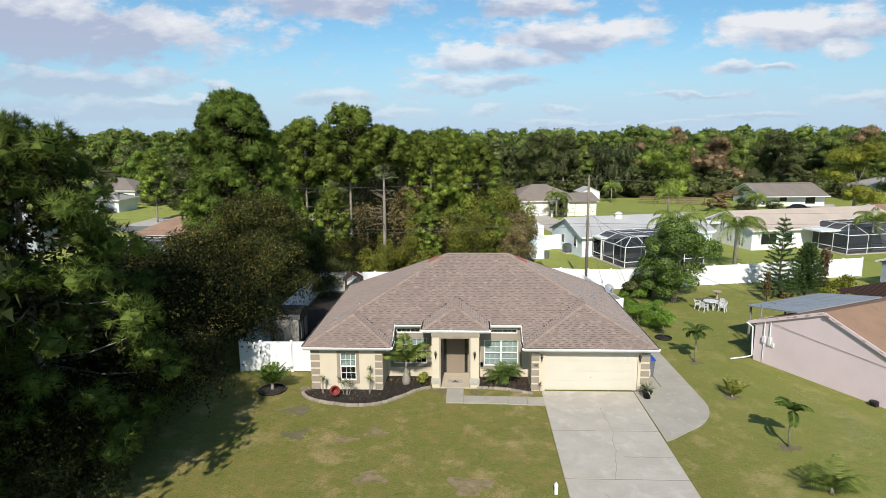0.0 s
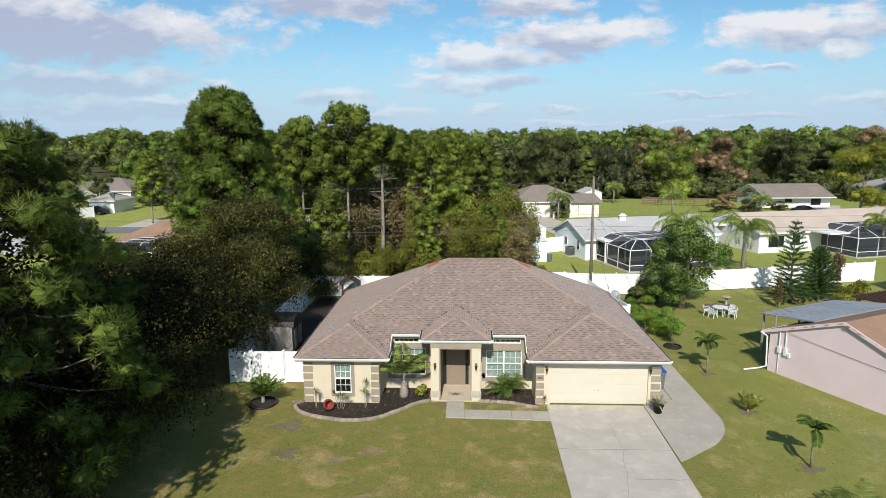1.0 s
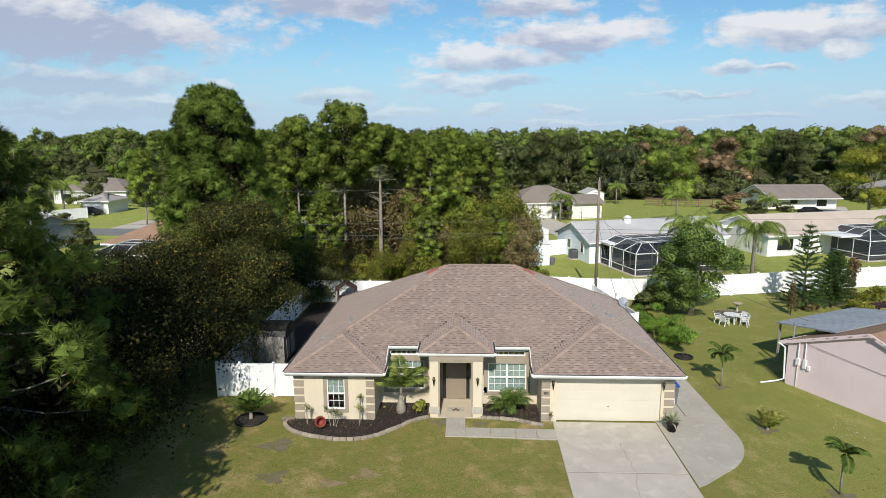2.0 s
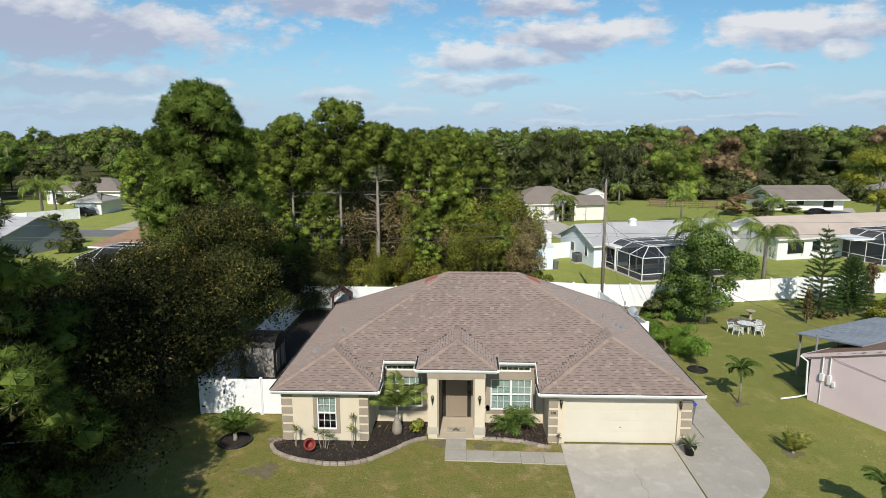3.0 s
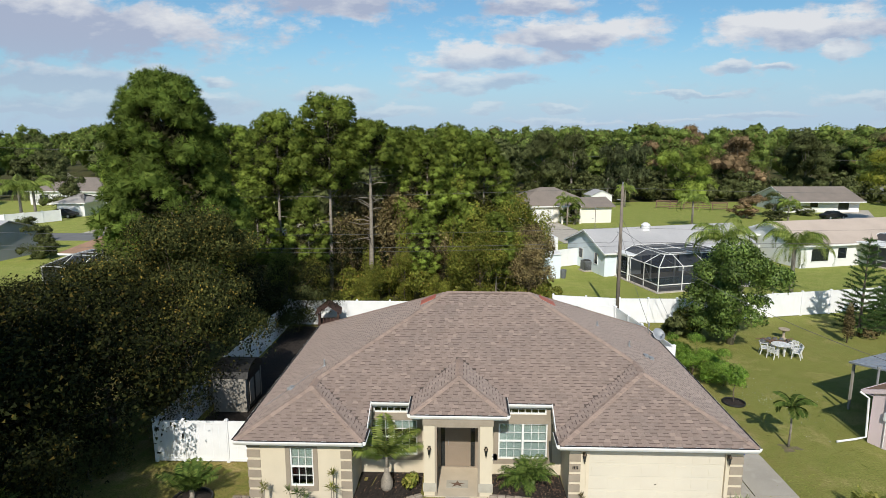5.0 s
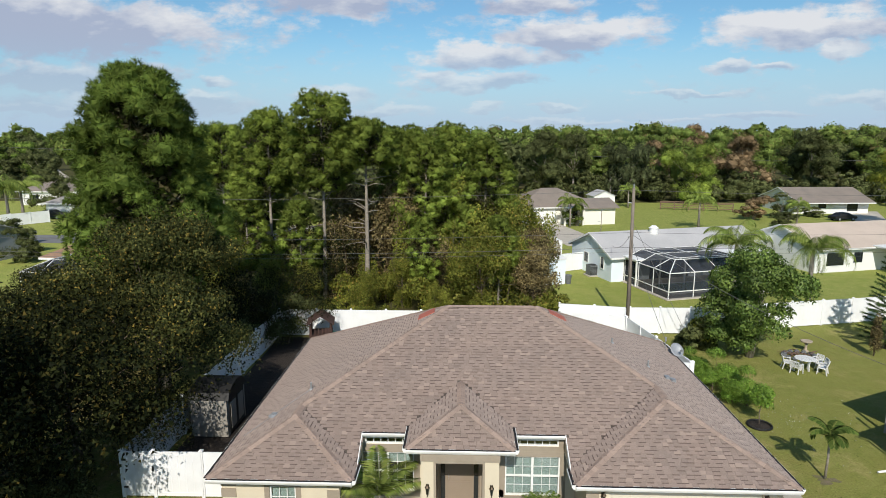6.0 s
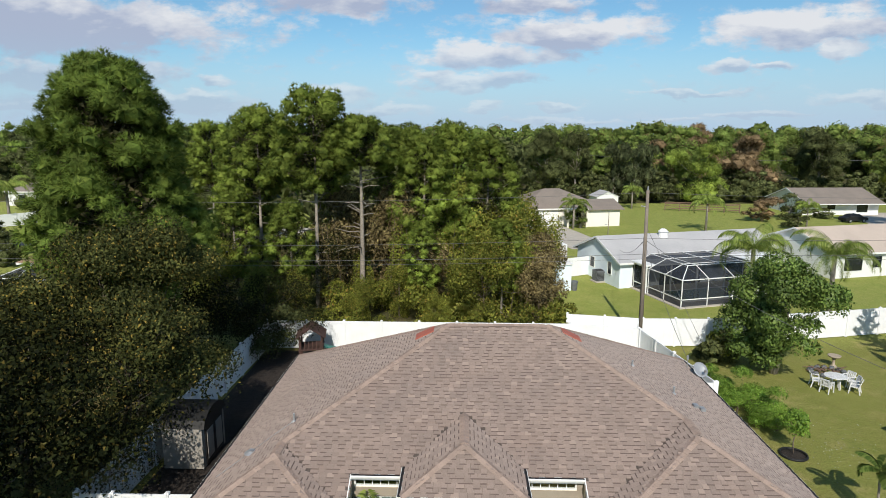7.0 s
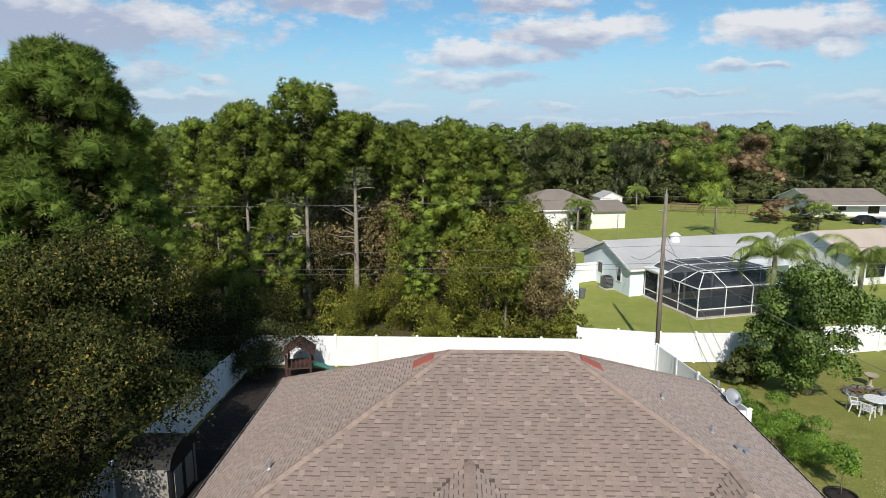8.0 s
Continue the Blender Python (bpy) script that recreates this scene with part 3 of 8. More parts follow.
def needles(rng, c, d, length, blades=14, width=0.035, spread=0.8):
    """Thin three-cornered needles that fan out from each place c about the way d."""
    n = len(c)
    cc = np.repeat(c, blades, axis=0)
    dd = unit(np.repeat(d, blades, axis=0) + rng.normal(size=(n * blades, 3)) * spread)
    side = unit(np.cross(dd, rng.normal(size=(n * blades, 3))))
    le = (length * rng.uniform(0.6, 1.15, n * blades))[:, None]
    tip = cc + dd * le
    tip[:, 2] -= 0.12 * le[:, 0]
    return np.stack([cc + dd * le * 0.1 - side * width, cc + dd * le * 0.1 + side * width, tip], axis=1).reshape(-1, 3)


def shell(rng, pads, n, inner=0.25, low=-0.75):
    """Places and outward ways in a cloud of lumpy pads (x, y, z, rx, ry, rz)."""
    pads = np.array(pads, float)
    w = pads[:, 3] * pads[:, 4] + pads[:, 3] * pads[:, 5]
    k = rng.choice(len(pads), n, p=w / w.sum())
    d = unit(rng.normal(size=(n * 3, 3)))
    d = d[d[:, 2] > low][:n]
    while len(d) < n:
        e = unit(rng.normal(size=(n, 3)))
        d = np.concatenate([d, e[e[:, 2] > low]])[:n]
    r = np.where(rng.random(n) < inner, rng.uniform(0.3, 0.85, n), rng.uniform(0.82, 1.08, n))
    return pads[k, :3] + d * pads[k, 3:] * r[:, None], d


def ball_faces(steps):
    """Corner triples of an icosahedron on the unit sphere, split so many times."""
    g = (1 + math.sqrt(5)) / 2
    v = unit(np.array([(s * a, t * b, 0) for a, b in ((1, g),) for s in (-1, 1) for t in (-1, 1)] + [(0, s, t * g) for s in (-1, 1) for t in (-1, 1)] + [(t * g, 0, s) for s in (-1, 1) for t in (-1, 1)], float))
    near = 1.06
    tri = np.array([v[list(k)] for k in itertools.combinations(range(12), 3) if all(np.linalg.norm(v[a] - v[b]) < near for a, b in itertools.combinations(k, 2))])
    for k in range(steps):
        a, b, c = tri[:, 0], tri[:, 1], tri[:, 2]
        ab, bc, ca = unit(a + b), unit(b + c), unit(c + a)
        tri = np.concatenate([np.stack(q, axis=1) for q in ((a, ab, ca), (ab, b, bc), (ca, bc, c), (ab, bc, ca))])
    return tri


BALLS = [ball_faces(0), ball_faces(1)]


def hearts(rng, pads, fill=0.8, fine=1):
    """The dense inside of each spray of foliage (x, y, z, rx, ry, rz): crumpled faces just under its outer leaves."""
    p = np.array(pads, float)
    ball = BALLS[fine]
    k = len(ball)
    co = ball[None] * rng.uniform(0.78, 1.1, (len(p), k, 1, 1))
    co = p[:, None, None, :3] + co * p[:, None, None, 3:] * fill
    out = np.broadcast_to(unit(ball.mean(axis=1))[None], (len(p), k, 3)).reshape(-1, 3)
    return co.reshape(-1, 3), out


def limbs(b, rng, top, pads, r0, start=0.3, each=1, n=5, high=0.72):
    """Branches from a trunk line (points from base to top) to the pads' hearts."""
    base = Vector(top[0])
    tip = Vector(top[-1])
    for p in pads:
        h = max(start, min(0.95, (p[2] - base.z) / max(tip.z - base.z, 0.1) * rng.uniform(high - 0.12, high + 0.05)))
        a = base.lerp(tip, h)
        q = Vector(p[:3])
        mid = a.lerp(q, 0.5) + Vector((rng.normal() * 0.15, rng.normal() * 0.15, -0.05 * (q - a).length))
        r = r0 * (1 - h * 0.6)
        b.tube([a, mid, q], [r, r * 0.65, r * 0.2], n)


# ---- ground, paving ----
def ground():
    b = Build()
    ring = [(-2600, -2600), (2600, -2600), (2600, 2600), (-2600, 2600)]
    b.add([(x, y, 0) for x, y in ring], [(0, 1, 2, 3)])
    solo("ground", b, "lawn", "patchy dry green lawn and open ground", "ground", kind="structure")


ground()


def arc(cx, cy, r, a0, a1, n):
    return [(cx + r * math.cos(radians(a0 + (a1 - a0) * i / n)), cy + r * math.sin(radians(a0 + (a1 - a0) * i / n))) for i in range(n + 1)]


drive = thing("driveway", 4.5, -0.1, 0, label="pale concrete driveway with joints, cracks and tyre marks", category="driveway", kind="structure")
# slabs of the drive, in rows towards the street; local coordinates
DRIVE_ROWS = [(-4.4, -0.02), (-8.46, -4.47), (-12.6, -8.53), (-17.0, -12.64), (-21.5, -17.04), (-26.0, -21.54), (-30.5, -26.04)]
for lo, hi in DRIVE_ROWS:
    b = Build()
    s0, s1 = 0.012 * hi, 0.012 * lo
    b.prism([(-0.12 + s1, lo), (4.72 + s1 * 0.5, lo), (4.72 + s0 * 0.5, hi), (-0.12 + s0, hi)], 0.0, 0.045)
    part("slab", b, "concrete", drive)
b = Build()
b.prism([(-0.1 - 0.36, -30.5), (4.7 - 0.17, -30.5), (4.7, -0.02), (-0.1, -0.02)], 0.0, 0.030)
part("joint", b, "joint", drive)
# a few long cracks
b = Build()
rng = np.random.default_rng(5)
for x, y, dx, n in ((2.62, -1.9, 0.0, 15), (2.65, -4.5, -0.012, 25), (1.1, -9.5, 0.05, 20)):
    p = [Vector((x, y, 0.0475))]
    for i in range(n):
        p.append(p[-1] + Vector((dx + rng.normal() * 0.045, -0.16, 0)))
    for a, c in zip(p, p[1:]):
        b.bar(a, c, 0.014, 0.004)
for i in range(14):
    b.bar((2.5 + i * 0.165, -6.78 + 0.03 * math.sin(i * 1.7), 0.0475), (2.5 + (i + 1) * 0.165, -6.78 + 0.03 * math.sin((i + 1) * 1.7), 0.0475), 0.02, 0.004)
part("crack", b, "joint", drive)

side = thing("side_slab", 9.25, 0, 0, label="rounded concrete parking pad beside the garage", category="pavement", kind="structure")
edge = [(0.02, -5.45), (0.45, -5.2)] + arc(-0.55, -1.1, 3.85, -63, 8, 14)[1:] + [(3.24, 1.8), (3.16, 9.0)]
b = Build().prism(edge[:-2] + [(3.27, 0.6), (1.62, 0.6), (0.02, 0.6)], 0.0, 0.04)
part("slab", b, "slab", side)
b = Build().prism([(1.66, 0.64), (3.27, 0.64), (3.18, 9.0), (1.66, 9.0)], 0.0, 0.04)
part("slab", b, "slab", side)
b = Build().prism([(0.7, 0.64), (1.62, 0.64), (1.62, 9.0), (0.7, 9.0)], 0.0, 0.042)
part("slab", b, "slab", side)

path = thing("front_walk", 0, 0, 0, label="narrow L-shaped concrete front walk", category="path", kind="structure")
for x0, y0, x1, y1 in ((-0.68, -0.675, 0.22, 0.19), (-0.68, -1.68, 0.22, -0.69), (0.235, -1.70, 1.38, -0.84), (1.395, -1.74, 2.52, -0.86), (2.535, -1.80, 3.48, -0.88), (3.495, -1.85, 4.36, -0.90)):
    part("slab", Build().box(x0, y0, 0, x1, y1, 0.05), "slab", path)

# ---- the house ----
EV = 2.56                       # height of the shingles' lower edge
RIDGE = 6.14
XL, XR, YF, YB = -8.29, 10.31, -0.47, 13.1
XWI, XGI = -3.62, 3.39          # inner eaves of the two front wings
YC = 1.62                       # middle eave


class Plane:
    """z = a x + b y + c"""

    def __init__(self, a, b, c):
        self.a, self.b, self.c = a, b, c

    def z(self, x, y):
        return self.a * x + self.b * y + self.c

    def at(self, x, y):
        return Vector((x, y, self.z(x, y)))


def meet(p, q, r):
    m = Matrix(((p.a, p.b, -1), (q.a, q.b, -1), (r.a, r.b, -1)))
    return m.inverted() @ Vector((-p.c, -q.c, -r.c))


SL = 0.475
sc_ = 0.54
P_C = Plane(0, sc_, RIDGE - sc_ * 7.13)
P_B = Plane(0, -(RIDGE - EV) / (YB - 7.13), RIDGE + (RIDGE - EV) / (YB - 7.13) * 7.13)
P_L = Plane(0.479, 0, EV - 0.479 * XL)
P_R = Plane(-0.487, 0, EV + 0.487 * XR)
P_FL = Plane(0, 0.50, EV - 0.50 * YF)
P_FR = Plane(0, 0.562, EV - 0.562 * YF)
P_IL = Plane(-SL, 0, EV + SL * XWI)
P_IR = Plane(0.45, 0, EV - 0.45 * XGI)
PZ, PX0, PX1, PY = 3.30, -1.98, 1.57, 0.26
P_PF = Plane(0, 0.72, PZ - 0.72 * PY)
P_PL = Plane(0.53, 0, PZ - 0.53 * PX0)
P_PR = Plane(-0.53, 0, PZ + 0.53 * PX1)

A_L, A_R = Vector((XL, YF, EV)), Vector((XR, YF, EV))
W_L, W_R = meet(P_L, P_FL, P_IL), meet(P_R, P_FR, P_IR)
K_L, K_R = meet(P_L, P_IL, P_C), meet(P_R, P_IR, P_C)
R_L, R_R = meet(P_L, P_C, P_B), meet(P_R, P_C, P_B)
B_L, B_R = Vector((XL, YB, EV)), Vector((XR, YB, EV))
I_L, I_R = Vector((XWI, YF, EV)), Vector((XGI, YF, EV))
yv = (EV - P_C.c) / P_C.b
V_L, V_R = Vector((XWI, yv, EV)), Vector((XGI, yv, EV))
E_L, E_R = P_C.at(XWI, YC), P_C.at(XGI, YC)
yp = (PZ - P_C.c) / P_C.b
PA = meet(P_PF, P_PL, P_PR)
PK = meet(P_C, P_PL, P_PR)
PE_L, PE_R = Vector((PX0, PY, PZ)), Vector((PX1, PY, PZ))
PB_L, PB_R = Vector((PX0, yp, PZ)), Vector((PX1, yp, PZ))

ROOFS = {
    "front": (P_C, [E_L, V_L, K_L, R_L, R_R, K_R, V_R, E_R, P_C.at(PX1, YC), PB_R, PK, PB_L, P_C.at(PX0, YC)]),
    "left": (P_L, [A_L, W_L, K_L, R_L, B_L]),
    "right": (P_R, [A_R, B_R, R_R, K_R, W_R]),
    "back": (P_B, [B_L, R_L, R_R, B_R]),
    "wing_front": (P_FL, [A_L, I_L, W_L]),
    "wing_inner": (P_IL, [I_L, V_L, K_L, W_L]),
    "garage_front": (P_FR, [I_R, A_R, W_R]),
    "garage_inner": (P_IR, [I_R, W_R, K_R, V_R]),
    "porch_front": (P_PF, [PE_L, PE_R, PA]),
    "porch_left": (P_PL, [PE_L, PA, PK, PB_L]),
    "porch_right": (P_PR, [PE_R, PB_R, PK, PA]),
}

house = thing("house", 0, 0, 0, label="cream stucco house with a brown shingle hip roof", category="house")
roof = part("roof", Build().slab([(XL + .05, YB - .05, EV - .02), (XL + .05, YB - .1, EV - .02), (XL + .1, YB - .1, EV - .02)], 0.01), "felt", house, "brown laminated shingle hip roof")


def up_face(poly):
    """Corners in the order that faces up."""
    s = sum(p.x * q.y - q.x * p.y for p, q in zip(poly, poly[1:] + poly[:1]))
    return list(poly) if s > 0 else list(reversed(poly))


deck = Build()
for key, (pl, poly) in ROOFS.items():
    deck.slab([p - Vector((0, 0, 0.012)) for p in up_face(poly)], 0.10)
part("deck", deck, "felt", roof)


def inside(poly, x, y):
    c = False
    for p, q in zip(poly, poly[1:] + poly[:1]):
        if (p.y > y) != (q.y > y) and x < (q.x - p.x) * (y - p.y) / (q.y - p.y) + p.x:
            c = not c
    return c


def shingle_frames(pl, poly, rng, tab=0.30, course=0.142):
    """Frames (matrix, width, lift) of the shingle tabs that cover one roof plane, in courses from its eave up."""
    g = Vector((pl.a, pl.b, 0))
    up = Vector((g.x, g.y, g.length_squared)).normalized()
    nor = Vector((-pl.a, -pl.b, 1)).normalized()
    along = up.cross(nor).normalized()
    o = min(poly, key=lambda p: p.dot(up))
    vs = [(p - o).dot(up) for p in poly]
    us = [(p - o).dot(along) for p in poly]
    res = []
    row = 0
    v = 0.0
    while v < max(vs):
        u = min(us) - rng.uniform(0, tab)
        k = row
        while u < max(us):
            k += 1 if rng.random() < 0.86 else 2
            w = tab * rng.choice((0.6, 0.7, 0.8))
            c = o + along * (u + w / 2) + up * (v + course * 0.5)
            if inside(poly, c.x, c.y):
                res.append((c, along, up, nor, w, (0.7 if k % 2 else 0.2)))
            u += w
        v += course
        row += 1
    return res


def shingle_block(c, along, up, nor, w, lift, course=0.142):
    """Eight corners of one tab: its lower edge stands proud, its upper end runs under the next course."""
    t = 0.016 if lift > 0.45 else 0.008
    h = w / 2 - 0.003
    lo = -course * (0.60 if lift > 0.45 else 0.52)
    return [c + along * s * h + up * v + nor * z for v, z0, z1 in ((lo, -0.006, t), (course * 0.62, -0.006, 0.001)) for s, z in ((-1, z0), (1, z0), (1, z1), (-1, z1))]


TAB_FACES = [(3, 2, 6, 7), (0, 1, 2, 3), (0, 3, 7, 4), (2, 1, 5, 6)]
rng_s = random.Random(4)
tabs = []
for key, (pl, poly) in ROOFS.items():
    tabs += [(key, f) for f in shingle_frames(pl, poly, rng_s)]
# the tabs over the porch and the foot of the front slope, one by one; the rest joined
own, rest, band = [], Build(), Build()
for key, f in tabs:
    c = f[0]
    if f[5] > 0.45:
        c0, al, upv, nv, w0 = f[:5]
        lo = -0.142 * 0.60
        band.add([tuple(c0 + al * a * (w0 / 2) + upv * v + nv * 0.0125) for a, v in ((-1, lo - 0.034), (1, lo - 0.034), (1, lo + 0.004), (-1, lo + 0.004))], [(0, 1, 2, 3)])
    if key in ("porch_front", "porch_left", "porch_right") and len(own) < 300:
        own.append(f)
    else:
        rest.add([tuple(p) for p in shingle_block(*f)], TAB_FACES)
tagged(part("shingles", rest, "shingle", roof), kind="stuff")
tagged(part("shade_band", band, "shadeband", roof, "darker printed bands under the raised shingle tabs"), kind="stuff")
OWN_TABS = own


def cap_line(b, p, q, width=0.29, step=0.19):
    """Overlapping ridge-cap shingles bent over a hip or ridge."""
    d = (q - p)
    n = max(1, int(d.length / step))
    d.normalize()
    s = d.cross(Vector((0, 0, 1))).normalized()
    u = s.cross(d)
    for i in range(n):
        a = p + d * (i * step)
        e = a + d * (step * 1.25)
        drop = 0.055
        vs = []
        for c, z in ((a, 0.034), (e, 0.022)):
            vs += [c + u * z, c - s * width / 2 + u * (z - drop), c + s * width / 2 + u * (z - drop)]
        b.add([tuple(v) for v in vs], [(0, 1, 4, 3), (2, 0, 3, 5), (1, 0, 2)])


caps = Build()
for p, q in ((A_L, W_L), (I_L, W_L), (W_L, K_L), (K_L, R_L), (R_L, R_R), (R_R, K_R), (K_R, W_R), (A_R, W_R), (I_R, W_R), (B_L, R_L), (B_R, R_R), (PE_L, PA), (PE_R, PA), (PA, PK)):
    cap_line(caps, p, q)
tagged(part("ridge_capping", caps, "cap", roof, "lighter hip and ridge caps"), kind="stuff")
# red flashing panels below both ends of the ridge
for c, pl, sgn in ((R_L, P_L, -1), (R_R, P_R, 1)):
    b = Build()
    x0, x1 = c.x + sgn * 0.55, c.x + sgn * 1.25
    y0, y1 = 6.95, 7.55
    b.slab(up_face([pl.at(x, y) + Vector((0, 0, 0.05)) for x, y in ((x0, y0), (x1, y0), (x1, y1), (x0, y1))]), 0.05)
    part("flashing", b, "flash", roof, "small red flashing panel")
# plumbing pipes and vents
for x, y, pl, h, r in ((-5.95, 3.87, P_L, 0.30, 0.035), (-7.05, 2.75, P_L, 0.10, 0.09), (6.2, 7.1, P_R, 0.22, 0.035), (7.4, 5.9, P_R, 0.28, 0.035)):
    z = pl.z(x, y)
    b = Build().tube([(x, y, z - 0.05), (x, y, z + h)], r, 10).lathe([(r * 2.6, 0.0), (r * 1.2, 0.06)], 10, (x, y, z))
    part("vent_pipe", b, "galv", roof, "grey metal roof vent pipe")
for sgn, pts in ((1, ((-5.95, 3.87), (-6.5, 3.4), (-7.05, 2.8), (-7.9, 1.9))),):
    b = Build().tube([P_L.at(x, y) + Vector((0, 0, 0.03)) for x, y in pts], 0.008, 5)
    part("cable", b, "galv", roof, "thin grey cable")
b = Build()
for k in range(4):
    p = P_R.at(8.0 + 0.12 * k, 5.45 + 0.1 * (k % 2))
    b.box(p.x - .05, p.y - .12, p.z, p.x + .05, p.y + .12, p.z + 0.10)
part("vent_box", b, "galv", roof, "small grey metal fitting")

# eaves: fascia with gutter, soffit
def eave(p, q, out, depth=0.40, name="gutter"):
    """A white K-style gutter and fascia along an eave from p to q; out points away from the house."""
    p, q, o = Vector(p), Vector(q), Vector(out)
    b = Build()
    prof = [(-0.02, 0.0), (0.0, 0.02), (0.11, 0.02), (0.125, 0.0), (0.115, -0.05), (0.075, -0.12), (-0.02, -0.14)]
    n = len(prof)
    vs = [c + o * a + Vector((0, 0, z)) for c in (p, q) for a, z in prof]
    fs = [(i, (i + 1) % n, n + (i + 1) % n, n + i) for i in range(n)] + [tuple(reversed(range(n))), tuple(range(n, 2 * n))]
    b.add([tuple(v) for v in vs], fs)
    part(name, b, "white", house, "white aluminium gutter")
    # dark strip on the closed gutter top, the hollow's shade as colour
    c = Build()
    c.bar(p + o * 0.06 + Vector((0, 0, 0.021)), q + o * 0.06 + Vector((0, 0, 0.021)), 0.085, 0.004)
    part("gutter_mouth", c, "dark", house)
    f = Build()
    f.bar(p - o * 0.035 + Vector((0, 0, -0.09)), q - o * 0.035 + Vector((0, 0, -0.09)), 0.02, 0.2)
    part("fascia", f, "white", house)


lift = Vector((0, 0, -0.03))
for p, q, o in ((A_L, I_L, (0, -1, 0)), (I_R, A_R, (0, -1, 0)), (I_L, V_L, (1, 0, 0)), (V_R, I_R, (-1, 0, 0)), (E_L, P_C.at(PX0, YC), (0, -1, 0)), (P_C.at(PX1, YC), E_R, (0, -1, 0)),
                (PE_L, PE_R, (0, -1, 0)), (PB_L, PE_L, (-1, 0, 0)), (PE_R, PB_R, (1, 0, 0)), (B_L, A_L, (-1, 0, 0)), (A_R, B_R, (1, 0, 0)), (B_R, B_L, (0, 1, 0))):
    eave(p + lift, q + lift, o)
for a, c in ((E_L, V_L), (E_R, V_R)):
    b = Build().bar(a + Vector((0, 0, -0.07)), c + Vector((0, 0, -0.07)), 0.03, 0.17)
    part("rake_board", b, "white", house)
for x0, y0, x1, y1, z in ((XL + .02, YF + .02, XWI - .02, 0.02, EV - .17), (XGI + .02, YF + .02, XR - .02, 0.10, EV - .17), (XL + .02, 0.02, -7.9, YB - .02, EV - .17), (9.98, 0.10, XR - .02, YB - .02, EV - .17),
                          (-4.2, 0.02, XWI - .02, 1.9, EV - .174), (XGI + .02, 0.1, 3.95, 1.9, EV - .174), (XL + .1, 12.6, XR - .1, YB - .02, EV - .178),
                          (XWI + .02, YC + .02, PX0, 1.95, 3.0), (PX1, YC + .02, XGI - .02, 1.95, 3.0), (PX0 + .02, PY + .02, PX1 - .02, 1.95, PZ - .15)):
    part("soffit", Build().box(x0, y0, z, x1, y1, z + 0.02), "taupe" if z > 2.9 else "white", house)


def wall(x0, x1, y0, y1, z0, z1, holes=(), axis="x", mat="stucco", name="wall", label=""):
    """A wall along x (or y) with rectangular holes (a0, a1, z0, z1), built of plain blocks round them."""
    b = Build()
    lo, hi = (x0, x1) if axis == "x" else (y0, y1)
    cuts = sorted({lo, hi, *[h[0] for h in holes], *[h[1] for h in holes]})
    for a, c in zip(cuts, cuts[1:]):
        col = sorted([(h[2], h[3]) for h in holes if h[0] <= a and h[1] >= c])
        z = z0
        for h0, h1 in col + [(z1, z1)]:
            if h0 > z:
                if axis == "x":
                    b.box(a, y0, z, c, y1, h0)
                else:
                    b.box(x0, a, z, x1, c, h0)
            z = h1
    return part(name, b, mat, house, label)


WT = EV - 0.175
wall(-7.97, -4.12, -0.09, 0.11, 0, WT, [(-6.40, -5.54, 0.54, 2.09)])
wall(-7.97, -7.77, 0.11, 12.5, 0, WT, axis="y")
wall(-4.32, -4.12, 0.11, 1.85, 0, WT, axis="y")
wall(3.84, 10.03, 0.0, 0.20, 0, WT, [(4.55, 9.43, 0.0, 2.13)])
wall(3.84, 4.04, 0.20, 1.85, 0, WT, axis="y")
wall(9.83, 10.03, 0.20, 12.5, 0, WT, axis="y")
wall(-7.97, 10.03, 12.5, 12.7, 0, WT)
wall(-4.12, -1.49, 1.85, 2.05, 0, 2.995, [(-3.72, -1.85, 0.78, 2.29), (-3.58, -1.96, 2.58, 2.84)])
wall(1.05, 3.84, 1.85, 2.05, 0, 2.995, [(1.36, 3.28, 0.68, 2.20), (1.56, 3.22, 2.58, 2.84)])
wall(-4.10, -1.50, 1.826, 1.848, 2.30, 2.99, [(-3.58, -1.96, 2.58, 2.84)], mat="taupe", name="wall_band", label="taupe stucco band round the transom window")
wall(1.06, 3.83, 1.826, 1.848, 2.21, 2.99, [(1.56, 3.22, 2.58, 2.84)], mat="taupe", name="wall_band", label="taupe stucco band round the transom window")
# the parts of the middle wall above the wings' soffits
for x, sg in ((XWI, -1), (XGI, 1)):
    zt = P_C.z(0, YC) - 0.1
    x0, x1 = sorted((x + sg * 0.03, x + sg * 0.09))
    part("wall", Build().add([(xx, yy, zz) for xx in (x0, x1) for yy, zz in ((yv + 0.02, EV - 0.16), (1.84, EV - 0.16), (1.84, zt + 0.1), (YC, zt), (yv + 0.02, EV - 0.12))],
                             [(0, 4, 3, 2, 1), (5, 6, 7, 8, 9), (0, 1, 6, 5), (1, 2, 7, 6), (2, 3, 8, 7), (3, 4, 9, 8), (4, 0, 5, 9)]), "stucco", house)
